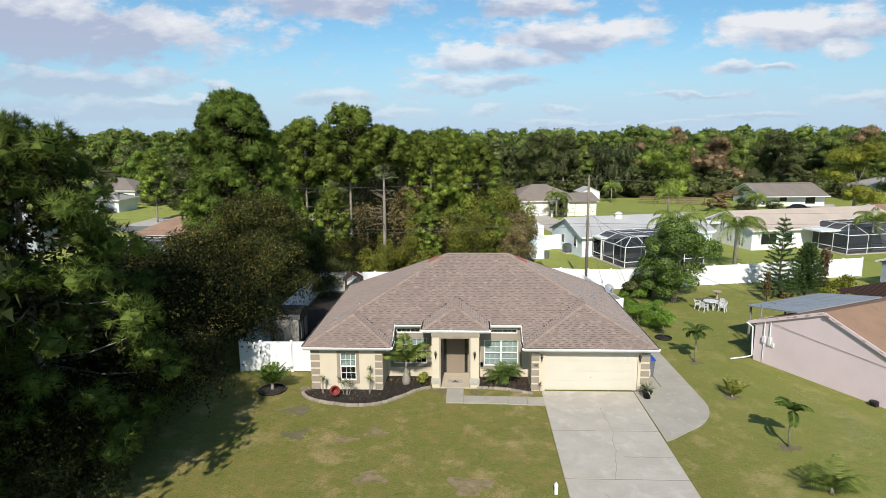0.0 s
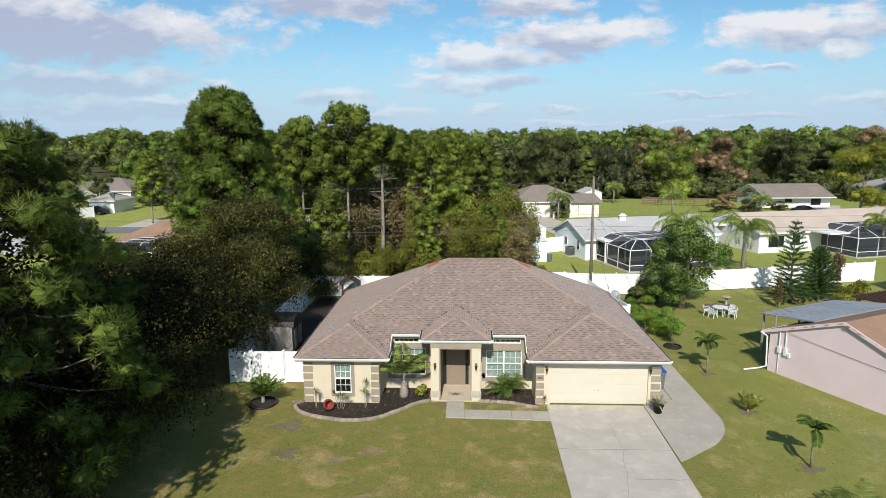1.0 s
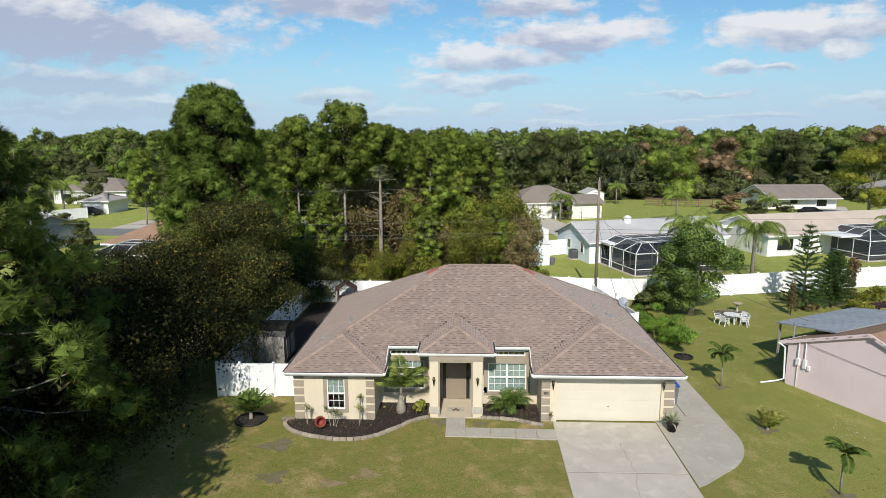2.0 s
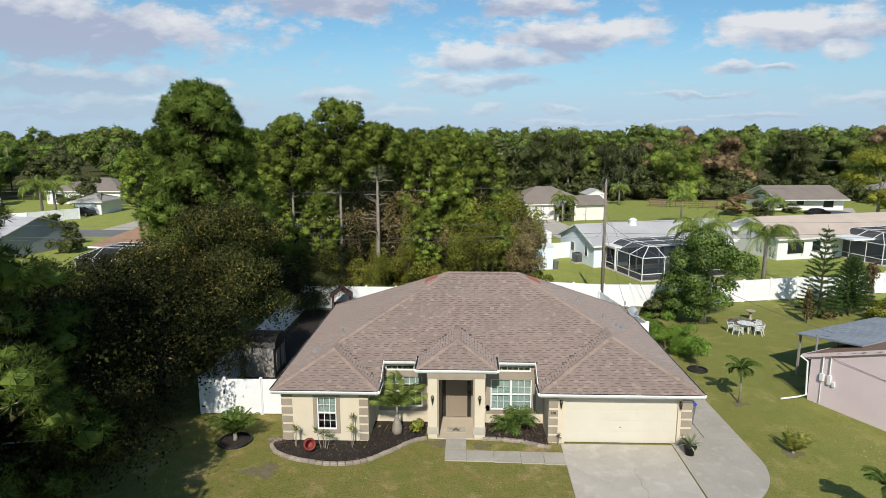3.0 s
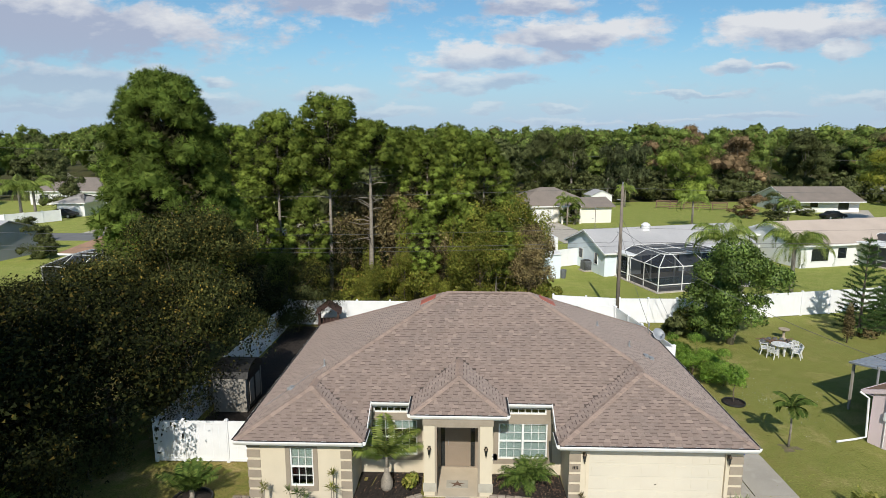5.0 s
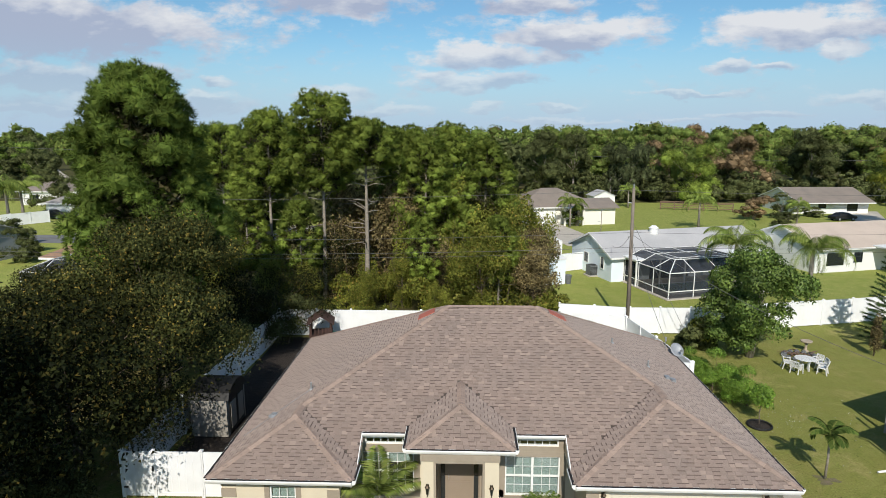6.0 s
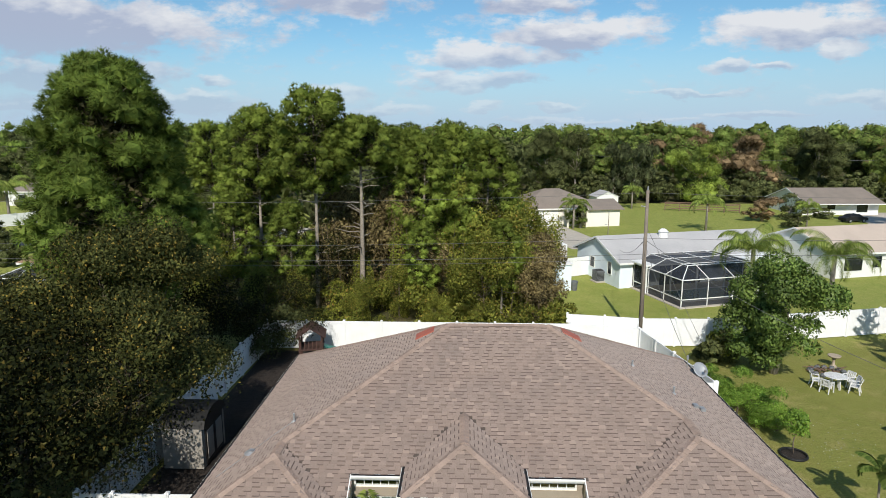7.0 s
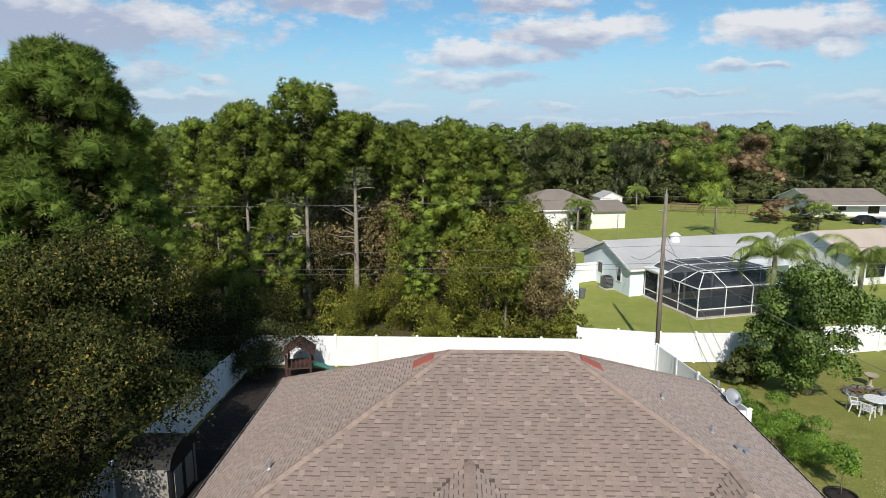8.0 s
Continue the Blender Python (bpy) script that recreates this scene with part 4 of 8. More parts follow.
# entry block: two piers, a beam, and the recess with the door
wall(-1.49, -1.06, 0.22, 2.25, 0, 3.13, axis="x", name="pier")
wall(0.57, 1.05, 0.22, 2.25, 0, 3.13, axis="x", name="pier")
wall(-1.06, 0.57, 0.22, 0.55, 2.86, 3.13, name="beam")
part("trim_band", Build().box(-1.52, 0.19, 2.89, 1.08, 0.22, 3.13), "taupe", house, "taupe band under the porch roof")
for x0, x1 in ((-1.08, -1.0), (0.51, 0.59)):
    part("opening_trim", Build().box(x0, 0.20, 0.06, x1, 0.225, 2.9), "taupe", house)
part("opening_trim", Build().box(-1.08, 0.198, 2.82, 0.59, 0.224, 2.888), "taupe", house)
part("recess_ceiling", Build().box(-1.06, 0.55, 2.86, 0.57, 2.2, 2.88), "taupe", house)
wall(-1.06, 0.57, 2.2, 2.4, 0, 2.86, [(-0.98, 0.49, 0.1, 2.32)], mat="taupe", name="entry_wall")
for x0, x1 in ((-1.06, -1.045), (0.555, 0.57)):
    part("recess_lining", Build().box(x0, 0.56, 0.1, x1, 2.2, 2.86), "taupe", house)
part("porch_floor", Build().box(-1.5, 0.2, 0, 1.06, 2.3, 0.06), "porchtile", house, "pale concrete porch step")
for x0, x1 in ((-1.52, -1.03), (0.54, 1.08)):
    part("plinth", Build().box(x0, 0.185, 0.24, x1, 0.22, 0.58), "plinth", house, "grey stone-coloured plinth block")

# quoins
for x0, x1, y in ((-7.99, -7.50, -0.09), (-4.52, -4.10, -0.09), (3.82, 4.24, 0.0), (9.58, 10.05, 0.0)):
    for k in range(6):
        z = 0.06 + k * 0.405
        z1 = min(z + 0.30, WT - 0.005)
        b = Build().box(x0, y - 0.028, z, x1, y, z1)
        part("quoin", b, "taupe", house)


def window(x0, x1, z0, z1, y, cols, rows, blind=0.0, halves=1, sash=True, name="window", bar=0.011):
    """A white framed window in a wall facing -y: frame, sill, panes with bars between the glass, and a blind behind."""
    w = part(name, Build().box(x0, y + 0.02, z0, x1, y + 0.10, z0 + 0.05).box(x0, y + 0.02, z1 - 0.05, x1, y + 0.10, z1).box(x0, y + 0.02, z0 + .05, x0 + 0.05, y + 0.10, z1 - .05).box(x1 - 0.05, y + 0.02, z0 + .05, x1, y + 0.10, z1 - .05), "white", house, "white framed window with glazing bars")
    hw = (x1 - x0) / halves
    for h in range(halves):
        a, c = x0 + h * hw, x0 + (h + 1) * hw
        part("pane", Build().box(a + .04, y + 0.062, z0 + 0.04, c - .04, y + 0.07, z1 - 0.04), "pane", w, "reflecting glass").visible_shadow = False
        if h:
            part("mullion", Build().box(a - 0.04, y + 0.015, z0 + .05, a + 0.04, y + 0.1, z1 - .05), "white", w)
        if sash:
            zm = (z0 + z1) / 2
            part("meeting_rail", Build().box(a + 0.05, y + 0.02, zm - 0.03, c - 0.05, y + 0.075, zm + 0.03), "white", w)
        for i in range(1, cols):
            x = a + 0.05 + (c - a - 0.1) * i / cols
            part("muntin", Build().box(x - bar, y + 0.048, z0 + .05, x + bar, y + 0.06, z1 - .05), "white", w)
        for i in range(1, rows):
            z = z0 + 0.05 + (z1 - z0 - 0.1) * i / rows
            if sash and i * 2 == rows:
                continue
            part("muntin", Build().box(a + 0.05, y + 0.047, z - bar, c - 0.05, y + 0.061, z + bar), "white", w)
    if blind:
        part("blind", Build().box(x0 + .05, y + 0.14, z1 - (z1 - z0) * blind, x1 - .05, y + 0.15, z1 - .02), "blind", w, "pale closed window blind")
    part("room_dark", Build().box(x0, y + 0.45, z0, x1, y + 0.46, z1), "dark", w)
    return w


window(-6.40, -5.54, 0.54, 2.09, -0.09, 3, 4, blind=0.5)
window(-3.72, -1.85, 0.78, 2.29, 1.85, 3, 4, blind=0.3, halves=2)
window(1.36, 3.28, 0.68, 2.20, 1.85, 3, 4, blind=0.97, halves=2, bar=0.008)
window(-3.58, -1.96, 2.58, 2.84, 1.85, 6, 1, sash=False)
window(1.56, 3.22, 2.58, 2.84, 1.85, 6, 1, sash=False)
for x0, x1, y, z0, z1, t in ((-6.40, -5.54, -0.09, 0.54, 2.09, 0.17), (1.36, 3.28, 1.85, 0.68, 2.20, 0.2), (-3.72, -1.85, 1.85, 0.78, 2.29, 0.2)):
    part("window_surround", Build().box(x0 - t, y - 0.03, z0 - t, x0, y, min(z1 + t, WT - 0.01 if y < 1 else 3)).box(x1, y - 0.03, z0 - t, x1 + t, y, min(z1 + t, WT - 0.01 if y < 1 else 3)).box(x0, y - 0.03, z0 - t, x1, y, z0).box(x0, y - 0.03, z1, x1, y, min(z1 + t, WT - 0.01 if y < 1 else 3)), "taupe", house, "flat taupe stucco band round the window")

# front door with sidelights
door = part("front_door", Build().box(-0.70, 2.235, 0.12, 0.21, 2.28, 2.15), "door", house, "taupe panelled front door")
b = Build()
for z0, z1 in ((0.25, 0.95), (1.1, 1.95)):
    for x0, x1 in ((-0.60, -0.29), (-0.20, 0.11)):
        b.box(x0, 2.222, z0, x1, 2.235, z1)
part("door_panel", b, "door", door)
part("handle", Build().tube([(-0.63, 2.2, 1.05), (-0.63, 2.17, 1.15), (-0.63, 2.2, 1.25)], 0.014, 6), "galv", door, "metal pull handle")
part("door_frame", Build().box(-0.98, 2.21, 0.1, -0.93, 2.3, 2.32).box(0.44, 2.21, 0.1, 0.49, 2.3, 2.32).box(-0.93, 2.21, 2.16, 0.44, 2.3, 2.32).box(-0.76, 2.21, 0.1, -0.70, 2.3, 2.16).box(0.21, 2.21, 0.1, 0.27, 2.3, 2.16), "door", house)
for x0, x1 in ((-0.93, -0.76), (0.27, 0.44)):
    part("sidelight", Build().box(x0, 2.25, 0.1, x1, 2.26, 2.16), "glass", house, "dark narrow glass sidelight")
part("room_dark", Build().box(-0.98, 2.6, 0.1, 0.49, 2.62, 2.4), "dark", house)

# garage door of four sections
gdoor = part("garage_door", Build().box(4.55, 0.10, 0.03, 9.43, 0.12, 2.13), "garage", house, "cream sectional garage door")
for r in range(4):
    z0 = 0.04 + r * 0.523
    b = Build().box(4.56, 0.075, z0, 9.42, 0.10, z0 + 0.519)
    for c in range(8):
        x0 = 4.66 + c * 0.602
        b.box(x0, 0.066, z0 + 0.09, x0 + 0.46, 0.075, z0 + 0.42)
    part("section", b, "garage", gdoor)
part("handle", Build().box(6.96, 0.05, 0.76, 7.02, 0.066, 0.79), "bronze", gdoor, "small dark lock handle")
for x0 in (4.44, 9.43):
    part("garage_trim", Build().box(x0, -0.02, 0, x0 + 0.11, 0.0, 2.2), "stucco", house)
# number plaque bars
for k in range(4):
    part("number_bar", Build().box(3.95 + k * 0.055, -0.04, 1.38, 3.985 + k * 0.055, -0.028, 1.5), "black", house)


def lantern(x, y, z):
    """A wall lantern: back plate, arm, tapered glass body, roof and finial."""
    l = thing("wall_lantern", x, y, z, label="dark bronze carriage lantern on the wall", category="wall lamp", group="house lanterns")
    part("plate", Build().box(-0.05, -0.02, -0.12, 0.05, 0.0, 0.12), "bronze", l)
    part("arm", Build().tube([(0, -0.01, 0.05), (0, -0.10, 0.16), (0, -0.14, 0.18)], 0.012, 6), "bronze", l)
    part("glass_body", Build().lathe([(0.035, -0.14), (0.065, 0.08)], 6, (0, -0.14, 0)), "glass", l, "clear tapered glass")
    part("cap", Build().lathe([(0.085, 0.08), (0.03, 0.16), (0.012, 0.2)], 6, (0, -0.14, 0)), "bronze", l)
    part("finial", Build().lathe([(0.04, -0.14), (0.012, -0.2), (0.018, -0.24), (0.0, -0.26)], 6, (0, -0.14, 0)), "bronze", l)


for x, y, z in ((-1.28, 0.22, 1.95), (0.81, 0.22, 1.95), (4.36, 0.0, 1.92), (9.50, 0.0, 1.92)):
    lantern(x, y, z)

# satellite dish on the rear right eave
dish = thing("satellite_dish", 10.28, 11.2, 2.5, rz=20, label="grey satellite dish on a short mast at the eave", category="satellite dish")
rim = Build()
rings = [(0.02, 0.0), (0.14, 0.012), (0.26, 0.045), (0.36, 0.09)]
rim.lathe([(r, h) for r, h in rings] + [(0.355, 0.10), (0.25, 0.055), (0.02, 0.012)], 20)
for i, v in enumerate(rim.v):
    p = pose(0.05, -0.12, 0.32, 52, 0, 0) @ Vector(v)
    rim.v[i] = tuple(p)
part("reflector", rim, "galv", dish, "grey oval reflector", smooth=True)
part("mast", Build().tube([(0, 0.15, -0.1), (0, 0.1, 0.2), (0.05, -0.05, 0.32)], 0.025, 8), "galv", dish)
part("feed_arm", Build().tube([(0.05, -0.25, 0.05), (0.05, -0.5, 0.42)], 0.015, 6).box(0.0, -0.56, 0.38, 0.1, -0.46, 0.48), "galv", dish)
part("antenna", Build().tube([(-0.1, 0.5, 0.0), (-0.1, 0.5, 0.65)], 0.02, 6).tube([(-0.1, 0.5, 0.62), (-0.1, 0.5, 0.82)], 0.05, 8), "galv", dish)


# ---- fences ----
def fence(points, label, group="", height=1.83, pitch=2.44, dark=False, mat="vinyl"):
    """A solid vinyl privacy fence along a line of points: posts with caps, panels with rails."""
    f = thing("fence", points[0][0], points[0][1], 0, label=label, category="fence", group=group)
    ox, oy = points[0]
    for (ax, ay), (bx, by) in zip(points, points[1:]):
        d = Vector((bx - ax, by - ay, 0))
        n = max(1, round(d.length / pitch))
        step = d / n
        ang = math.atan2(d.y, d.x)
        for i in range(n + 1):
            p = Vector((ax - ox, ay - oy, 0)) + step * i
            m = Matrix.Translation(p) @ Matrix.Rotation(ang, 4, "Z")
            b = Build().box(-0.063, -0.063, 0, 0.063, 0.063, height + 0.04, m)
            b.add([(-.08, -.08, height + .04), (.08, -.08, height + .04), (.08, .08, height + .04), (-.08, .08, height + .04), (-.07, -.07, height + .07), (.07, -.07, height + .07), (.07, .07, height + .07), (-.07, .07, height + .07), (0, 0, height + 0.12)],
                  [(3, 2, 1, 0), (0, 1, 5, 4), (1, 2, 6, 5), (2, 3, 7, 6), (3, 0, 4, 7), (4, 5, 8), (5, 6, 8), (6, 7, 8), (7, 4, 8)], m)
            part("post", b, mat, f)
            if i < n:
                L = step.length
                for z0, z1 in ((0.05, 0.19), (height - 0.14, height)):
                    part("rail", Build().box(0.06, -0.026, z0, L - 0.06, 0.026, z1, m), mat, f)
                k = max(1, int((L - 0.12) / 0.28))
                w = (L - 0.12) / k
                xs = []
                for j in range(k):
                    x0 = 0.062 + j * w
                    xs += [(x0, 0.006), (x0 + 0.008, 0.014), (x0 + w - 0.008, 0.014), (x0 + w, 0.006)]
                q = len(xs)
                c = Build()
                c.add([(x, -d_, z) for z in (0.19, height - 0.14) for x, d_ in xs] + [(x, d_, z) for z in (0.19, height - 0.14) for x, d_ in xs],
                      [(j, j + 1, q + j + 1, q + j) for j in range(q - 1)] + [(2 * q + j + 1, 2 * q + j, 3 * q + j, 3 * q + j + 1) for j in range(q - 1)] + [(0, q, 3 * q, 2 * q), (q - 1, 3 * q - 1, 4 * q - 1, 2 * q - 1)], m)
                part("panel", c, mat, f)
    return f


fence([(-12.75, 2.38), (-11.55, 2.38), (-9.75, 2.4), (-7.98, 2.42)], "white vinyl gate and fence beside the house")
fence([(-12.78, 2.5), (-12.5, 19.0), (-12.45, 20.9)], "white vinyl side fence under overhanging trees", pitch=2.3)
fence([(-12.3, 20.98), (6.4, 20.9), (10.25, 20.05)], "long white vinyl back fence", pitch=2.3)
fence([(10.3, 19.9), (11.62, 12.1)], "white vinyl side fence stepping along the yard", pitch=2.0)
fence([(11.5, 12.05), (10.1, 12.05)], "short white vinyl fence return at the house corner")
fence([(6.5, 23.0), (11.1, 22.15), (15.2, 22.2), (22.8, 23.9), (27.6, 25.0), (38.2, 27.6)], "white vinyl fence behind the neighbouring yards", pitch=2.4)
gl = thing("gate_latch", -11.55, 2.30, 1.2, label="black gate latch and hinges", category="latch")
part("latch", Build().box(-0.03, -0.03, -0.1, 0.03, 0.0, 0.1), "black", gl)
part("hinge", Build().box(-1.15, -0.02, 0.3, -1.0, 0.02, 0.36).box(-1.15, -0.02, -0.8, -1.0, 0.02, -0.74), "black", gl)


# ---- trees ----
def pine(name, seed, height, spread, crown_from, label, tufts=900, trunk_r=0.19, blade=0.03, mat="pine", length=0.32, bare=True, lean=(0, 0), puffs=90, blades=12, puff=0.62, profile=(0.62, 1.0, 0.93, 0.72, 0.42), dead=9, fill=0.6):
    """A slash pine: bare straight trunk, dead lower branches, a crown of many round puffs of needle tufts."""
    rng = np.random.default_rng(seed)
    t = thing(name, label=label, category="tree")
    line = [(lean[0] * h * h + 0.12 * math.sin(h * 3 + seed), lean[1] * h * h + 0.1 * math.cos(h * 2.3 + seed), height * h) for h in np.linspace(0, 0.96, 9)]
    pads = []
    for i in range(puffs):
        f = (i + 0.5) / puffs
        z = crown_from + (height - crown_from) * (0.02 + 0.92 * f)
        env = spread * float(np.interp(f, (0, 0.25, 0.5, 0.75, 1.0), profile)) * (1.0 + 0.12 * math.sin(seed + 11.0 * f) + 0.08 * rng.normal())
        a = i * 2.4 + rng.uniform(-0.5, 0.5)
        s = rng.uniform(0.7, 1.3) * puff
        r = max(0.0, env - s * 0.6) * (1.0 if rng.random() < 0.78 else rng.uniform(0.3, 0.85))
        x0, y0 = line[int(min(8, z / height * 8))][:2]
        pads.append((x0 + r * math.cos(a), y0 + r * math.sin(a), z - 0.08 * r, s, s, s * 0.82))
    pads.append((line[8][0], line[8][1], height - 0.75, puff * 1.2, puff * 1.2, puff))
    b = Build()
    b.tube(line, [trunk_r * (1 - 0.8 * k / 8) for k in range(9)], 9)
    limbs(b, rng, line, pads[::3], trunk_r * (0.2 if dead > 9 else 0.3), 0.35, n=4, high=0.93)
    if bare:
        odd = random.Random(seed)
        for k in range(dead):
            z = crown_from * (rng.uniform(0.45, 1.05) if dead < 10 else 0.38 + 0.6 * (k + odd.uniform(-1.1, 1.1)) / dead)
            a = rng.uniform(0, 6.28)
            le = rng.uniform(0.7, 2.8)
            x0, y0 = line[int(min(8, z / height * 8))][:2]
            p = Vector((x0, y0, z))
            q = p + Vector((math.cos(a), math.sin(a), odd.uniform(-0.25, 0.55))) * le * 0.5
            b.tube([p, q, q + Vector((math.cos(a + .3), math.sin(a + .3), -0.15 + rng.uniform(0, 0.5))) * le * 0.5], [0.05, 0.035, 0.01], 5)
    part("trunk", b, "palebark" if bare else "bark", t, smooth=True)
    c, d = shell(rng, pads, tufts, 0.12, -0.45)
    out = c - np.array([line[4][0], line[4][1], 0.0])
    out[:, 2] = 0
    out = unit(out)
    grow = unit(d + out * 0.15 + np.array([0, 0, 0.3]))
    co = needles(rng, c - d * 0.16, grow, length, blades, blade, 0.6)
    # twig and needle fill in the crown's heart; inner shade is in its colour
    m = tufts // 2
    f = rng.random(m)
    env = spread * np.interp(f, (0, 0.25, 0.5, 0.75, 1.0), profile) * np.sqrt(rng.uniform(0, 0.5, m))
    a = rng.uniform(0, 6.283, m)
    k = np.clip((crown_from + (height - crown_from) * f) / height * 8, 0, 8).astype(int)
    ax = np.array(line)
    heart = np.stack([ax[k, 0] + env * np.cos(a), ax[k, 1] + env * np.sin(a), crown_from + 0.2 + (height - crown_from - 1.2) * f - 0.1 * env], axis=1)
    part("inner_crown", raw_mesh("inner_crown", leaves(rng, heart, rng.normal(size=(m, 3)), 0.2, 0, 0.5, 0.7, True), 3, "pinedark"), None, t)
    hc, ho = hearts(rng, pads, fill, 0)
    way = np.repeat(unit(d + out * 0.3 + np.array([0, 0, 0.15])), blades, axis=0)
    part("crown", raw_mesh("crown", np.concatenate([co, hc]), 3, mat, np.concatenate([way, ho]), 0.15), None, t)
    return t


def leafy(name, seed, pads, label, count=7000, size=0.11, mat="broad", trunk=((0, 0, 0), (0, 0, 2.5)), trunk_r=0.16, bark="bark", droop=0.3, hang=0, stems=1, inner=0.3, category="tree", low=-0.7, three=False, dense=False):
    """A broadleaf tree or shrub: trunk, limbs to each bough, and a crown of many single leaves."""
    rng = np.random.default_rng(seed)
    t = thing(name, label=label, category=category)
    b = Build()
    base, top = Vector(trunk[0]), Vector(trunk[-1])
    for k in range(stems):
        a = 6.28 * k / stems + seed
        off = Vector((math.cos(a), math.sin(a), 0)) * (0.0 if stems == 1 else trunk_r * 1.3)
        line = [base + off, base.lerp(top, 0.5) + off * 1.8 + Vector((rng.normal() * 0.08, rng.normal() * 0.08, 0)), top + off * 3.2]
        b.tube(line, [trunk_r, trunk_r * 0.75, trunk_r * 0.5], 7)
        limbs(b, rng, line, pads[k::stems], trunk_r * 0.45, 0.35)
    k = part("trunk" if category == "tree" else "stem", b, bark, t, smooth=True)
    if category != "tree":
        tagged(k, kind="stuff")
    # boughs break up into smaller sprays
    sub = []
    for p in pads:
        for k in range(7):
            v = unit(rng.normal(size=(1, 3)))[0]
            v[2] = abs(v[2]) * 0.9 - 0.25
            s = rng.uniform(0.32, 0.55)
            sub.append((p[0] + v[0] * p[3] * 0.75, p[1] + v[1] * p[4] * 0.75, p[2] + v[2] * p[5] * 0.75, p[3] * s, p[4] * s, p[5] * s))
    c, d = shell(rng, sub + [tuple(p) for p in pads], count, inner, low)
    if hang:
        hc = c[rng.choice(len(c), hang)]
        runs = []
        for q in hc:
            m = rng.integers(6, 16)
            st = np.stack([np.full(m, q[0]) + rng.normal(size=m) * 0.06, np.full(m, q[1]) + rng.normal(size=m) * 0.06, q[2] - np.linspace(0, rng.uniform(0.8, 2.4), m)], axis=1)
            runs.append(st)
        hc = np.concatenate(runs)
        hc[:, 2] = np.maximum(hc[:, 2], 0.15)
        c = np.concatenate([c, hc])
        d = np.concatenate([d, unit(np.array([[0, -1, 0.3]]) + rng.normal(size=(len(hc), 3)) * 0.5)])
    c[:, 2] = np.maximum(c[:, 2], 0.05)
    co = leaves(rng, c, d, size, droop, three=three)
    if dense:
        hc, ho = hearts(rng, sub, 0.82, 0)
        co, d = np.concatenate([co, hc]), np.concatenate([d, ho])
    part("crown", raw_mesh("crown", co, 3 if three else 4, mat, unit(d), 0.25 if dense else 0.6), None, t)
    return t


def put(t, x, y, rz=0, s=1.0, z=0.0):
    t.matrix_basis = pose(x, y, z, 0, 0, rz)
    t.scale = (s, s, s)
    return t


def again(t, x, y, rz=0, s=1.0, z=0.0):
    c = copy_thing(t, pose(x, y, z, 0, 0, rz))
    c.scale = (s, s, s)
    return c


def boughs(seed, n, rx, ry, z0, z1, size=0.45):
    """Uneven boughs filling an egg-shaped crown."""
    r = random.Random(seed)
    res = []
    for i in range(n):
        a, q = r.uniform(0, 6.28), math.sqrt(r.random())
        f = r.random()
        w = math.sin(math.pi * (0.18 + 0.75 * f))
        s = r.uniform(0.7, 1.2) * size
        res.append((math.cos(a) * q * rx * w, math.sin(a) * q * ry * w, z0 + (z1 - z0) * f, rx * s, ry * s, (z1 - z0) * s * 0.5))
    return res


# tall pines of the wood behind the back fence and along the side
p1 = put(pine("pine_tree", 11, 16.9, 3.3, 5.6, "tall slash pine with a dense dark green crown", 9000, 0.24, 0.017, length=0.36, puffs=190, blades=17, puff=0.72, profile=(0.85, 1.0, 1.0, 0.82, 0.36)), -15.7, 11.6, 150)
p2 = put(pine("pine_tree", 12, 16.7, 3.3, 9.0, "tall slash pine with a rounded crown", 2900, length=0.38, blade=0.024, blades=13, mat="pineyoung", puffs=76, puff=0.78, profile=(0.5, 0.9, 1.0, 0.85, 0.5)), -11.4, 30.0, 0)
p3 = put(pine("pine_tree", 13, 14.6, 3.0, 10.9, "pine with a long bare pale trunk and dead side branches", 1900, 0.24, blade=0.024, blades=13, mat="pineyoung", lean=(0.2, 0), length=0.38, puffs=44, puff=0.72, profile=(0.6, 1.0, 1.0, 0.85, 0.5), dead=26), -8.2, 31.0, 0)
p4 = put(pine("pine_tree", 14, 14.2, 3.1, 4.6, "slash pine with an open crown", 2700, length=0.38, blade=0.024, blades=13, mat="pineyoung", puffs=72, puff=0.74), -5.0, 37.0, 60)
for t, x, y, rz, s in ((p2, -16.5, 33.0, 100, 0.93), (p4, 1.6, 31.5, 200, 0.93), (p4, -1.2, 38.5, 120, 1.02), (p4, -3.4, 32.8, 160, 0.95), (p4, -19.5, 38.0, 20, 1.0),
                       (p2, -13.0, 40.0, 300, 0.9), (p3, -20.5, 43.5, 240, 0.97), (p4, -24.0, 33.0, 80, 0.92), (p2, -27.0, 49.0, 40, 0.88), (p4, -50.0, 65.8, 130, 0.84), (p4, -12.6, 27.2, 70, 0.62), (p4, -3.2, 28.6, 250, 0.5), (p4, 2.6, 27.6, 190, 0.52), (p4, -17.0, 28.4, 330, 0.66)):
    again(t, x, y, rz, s)
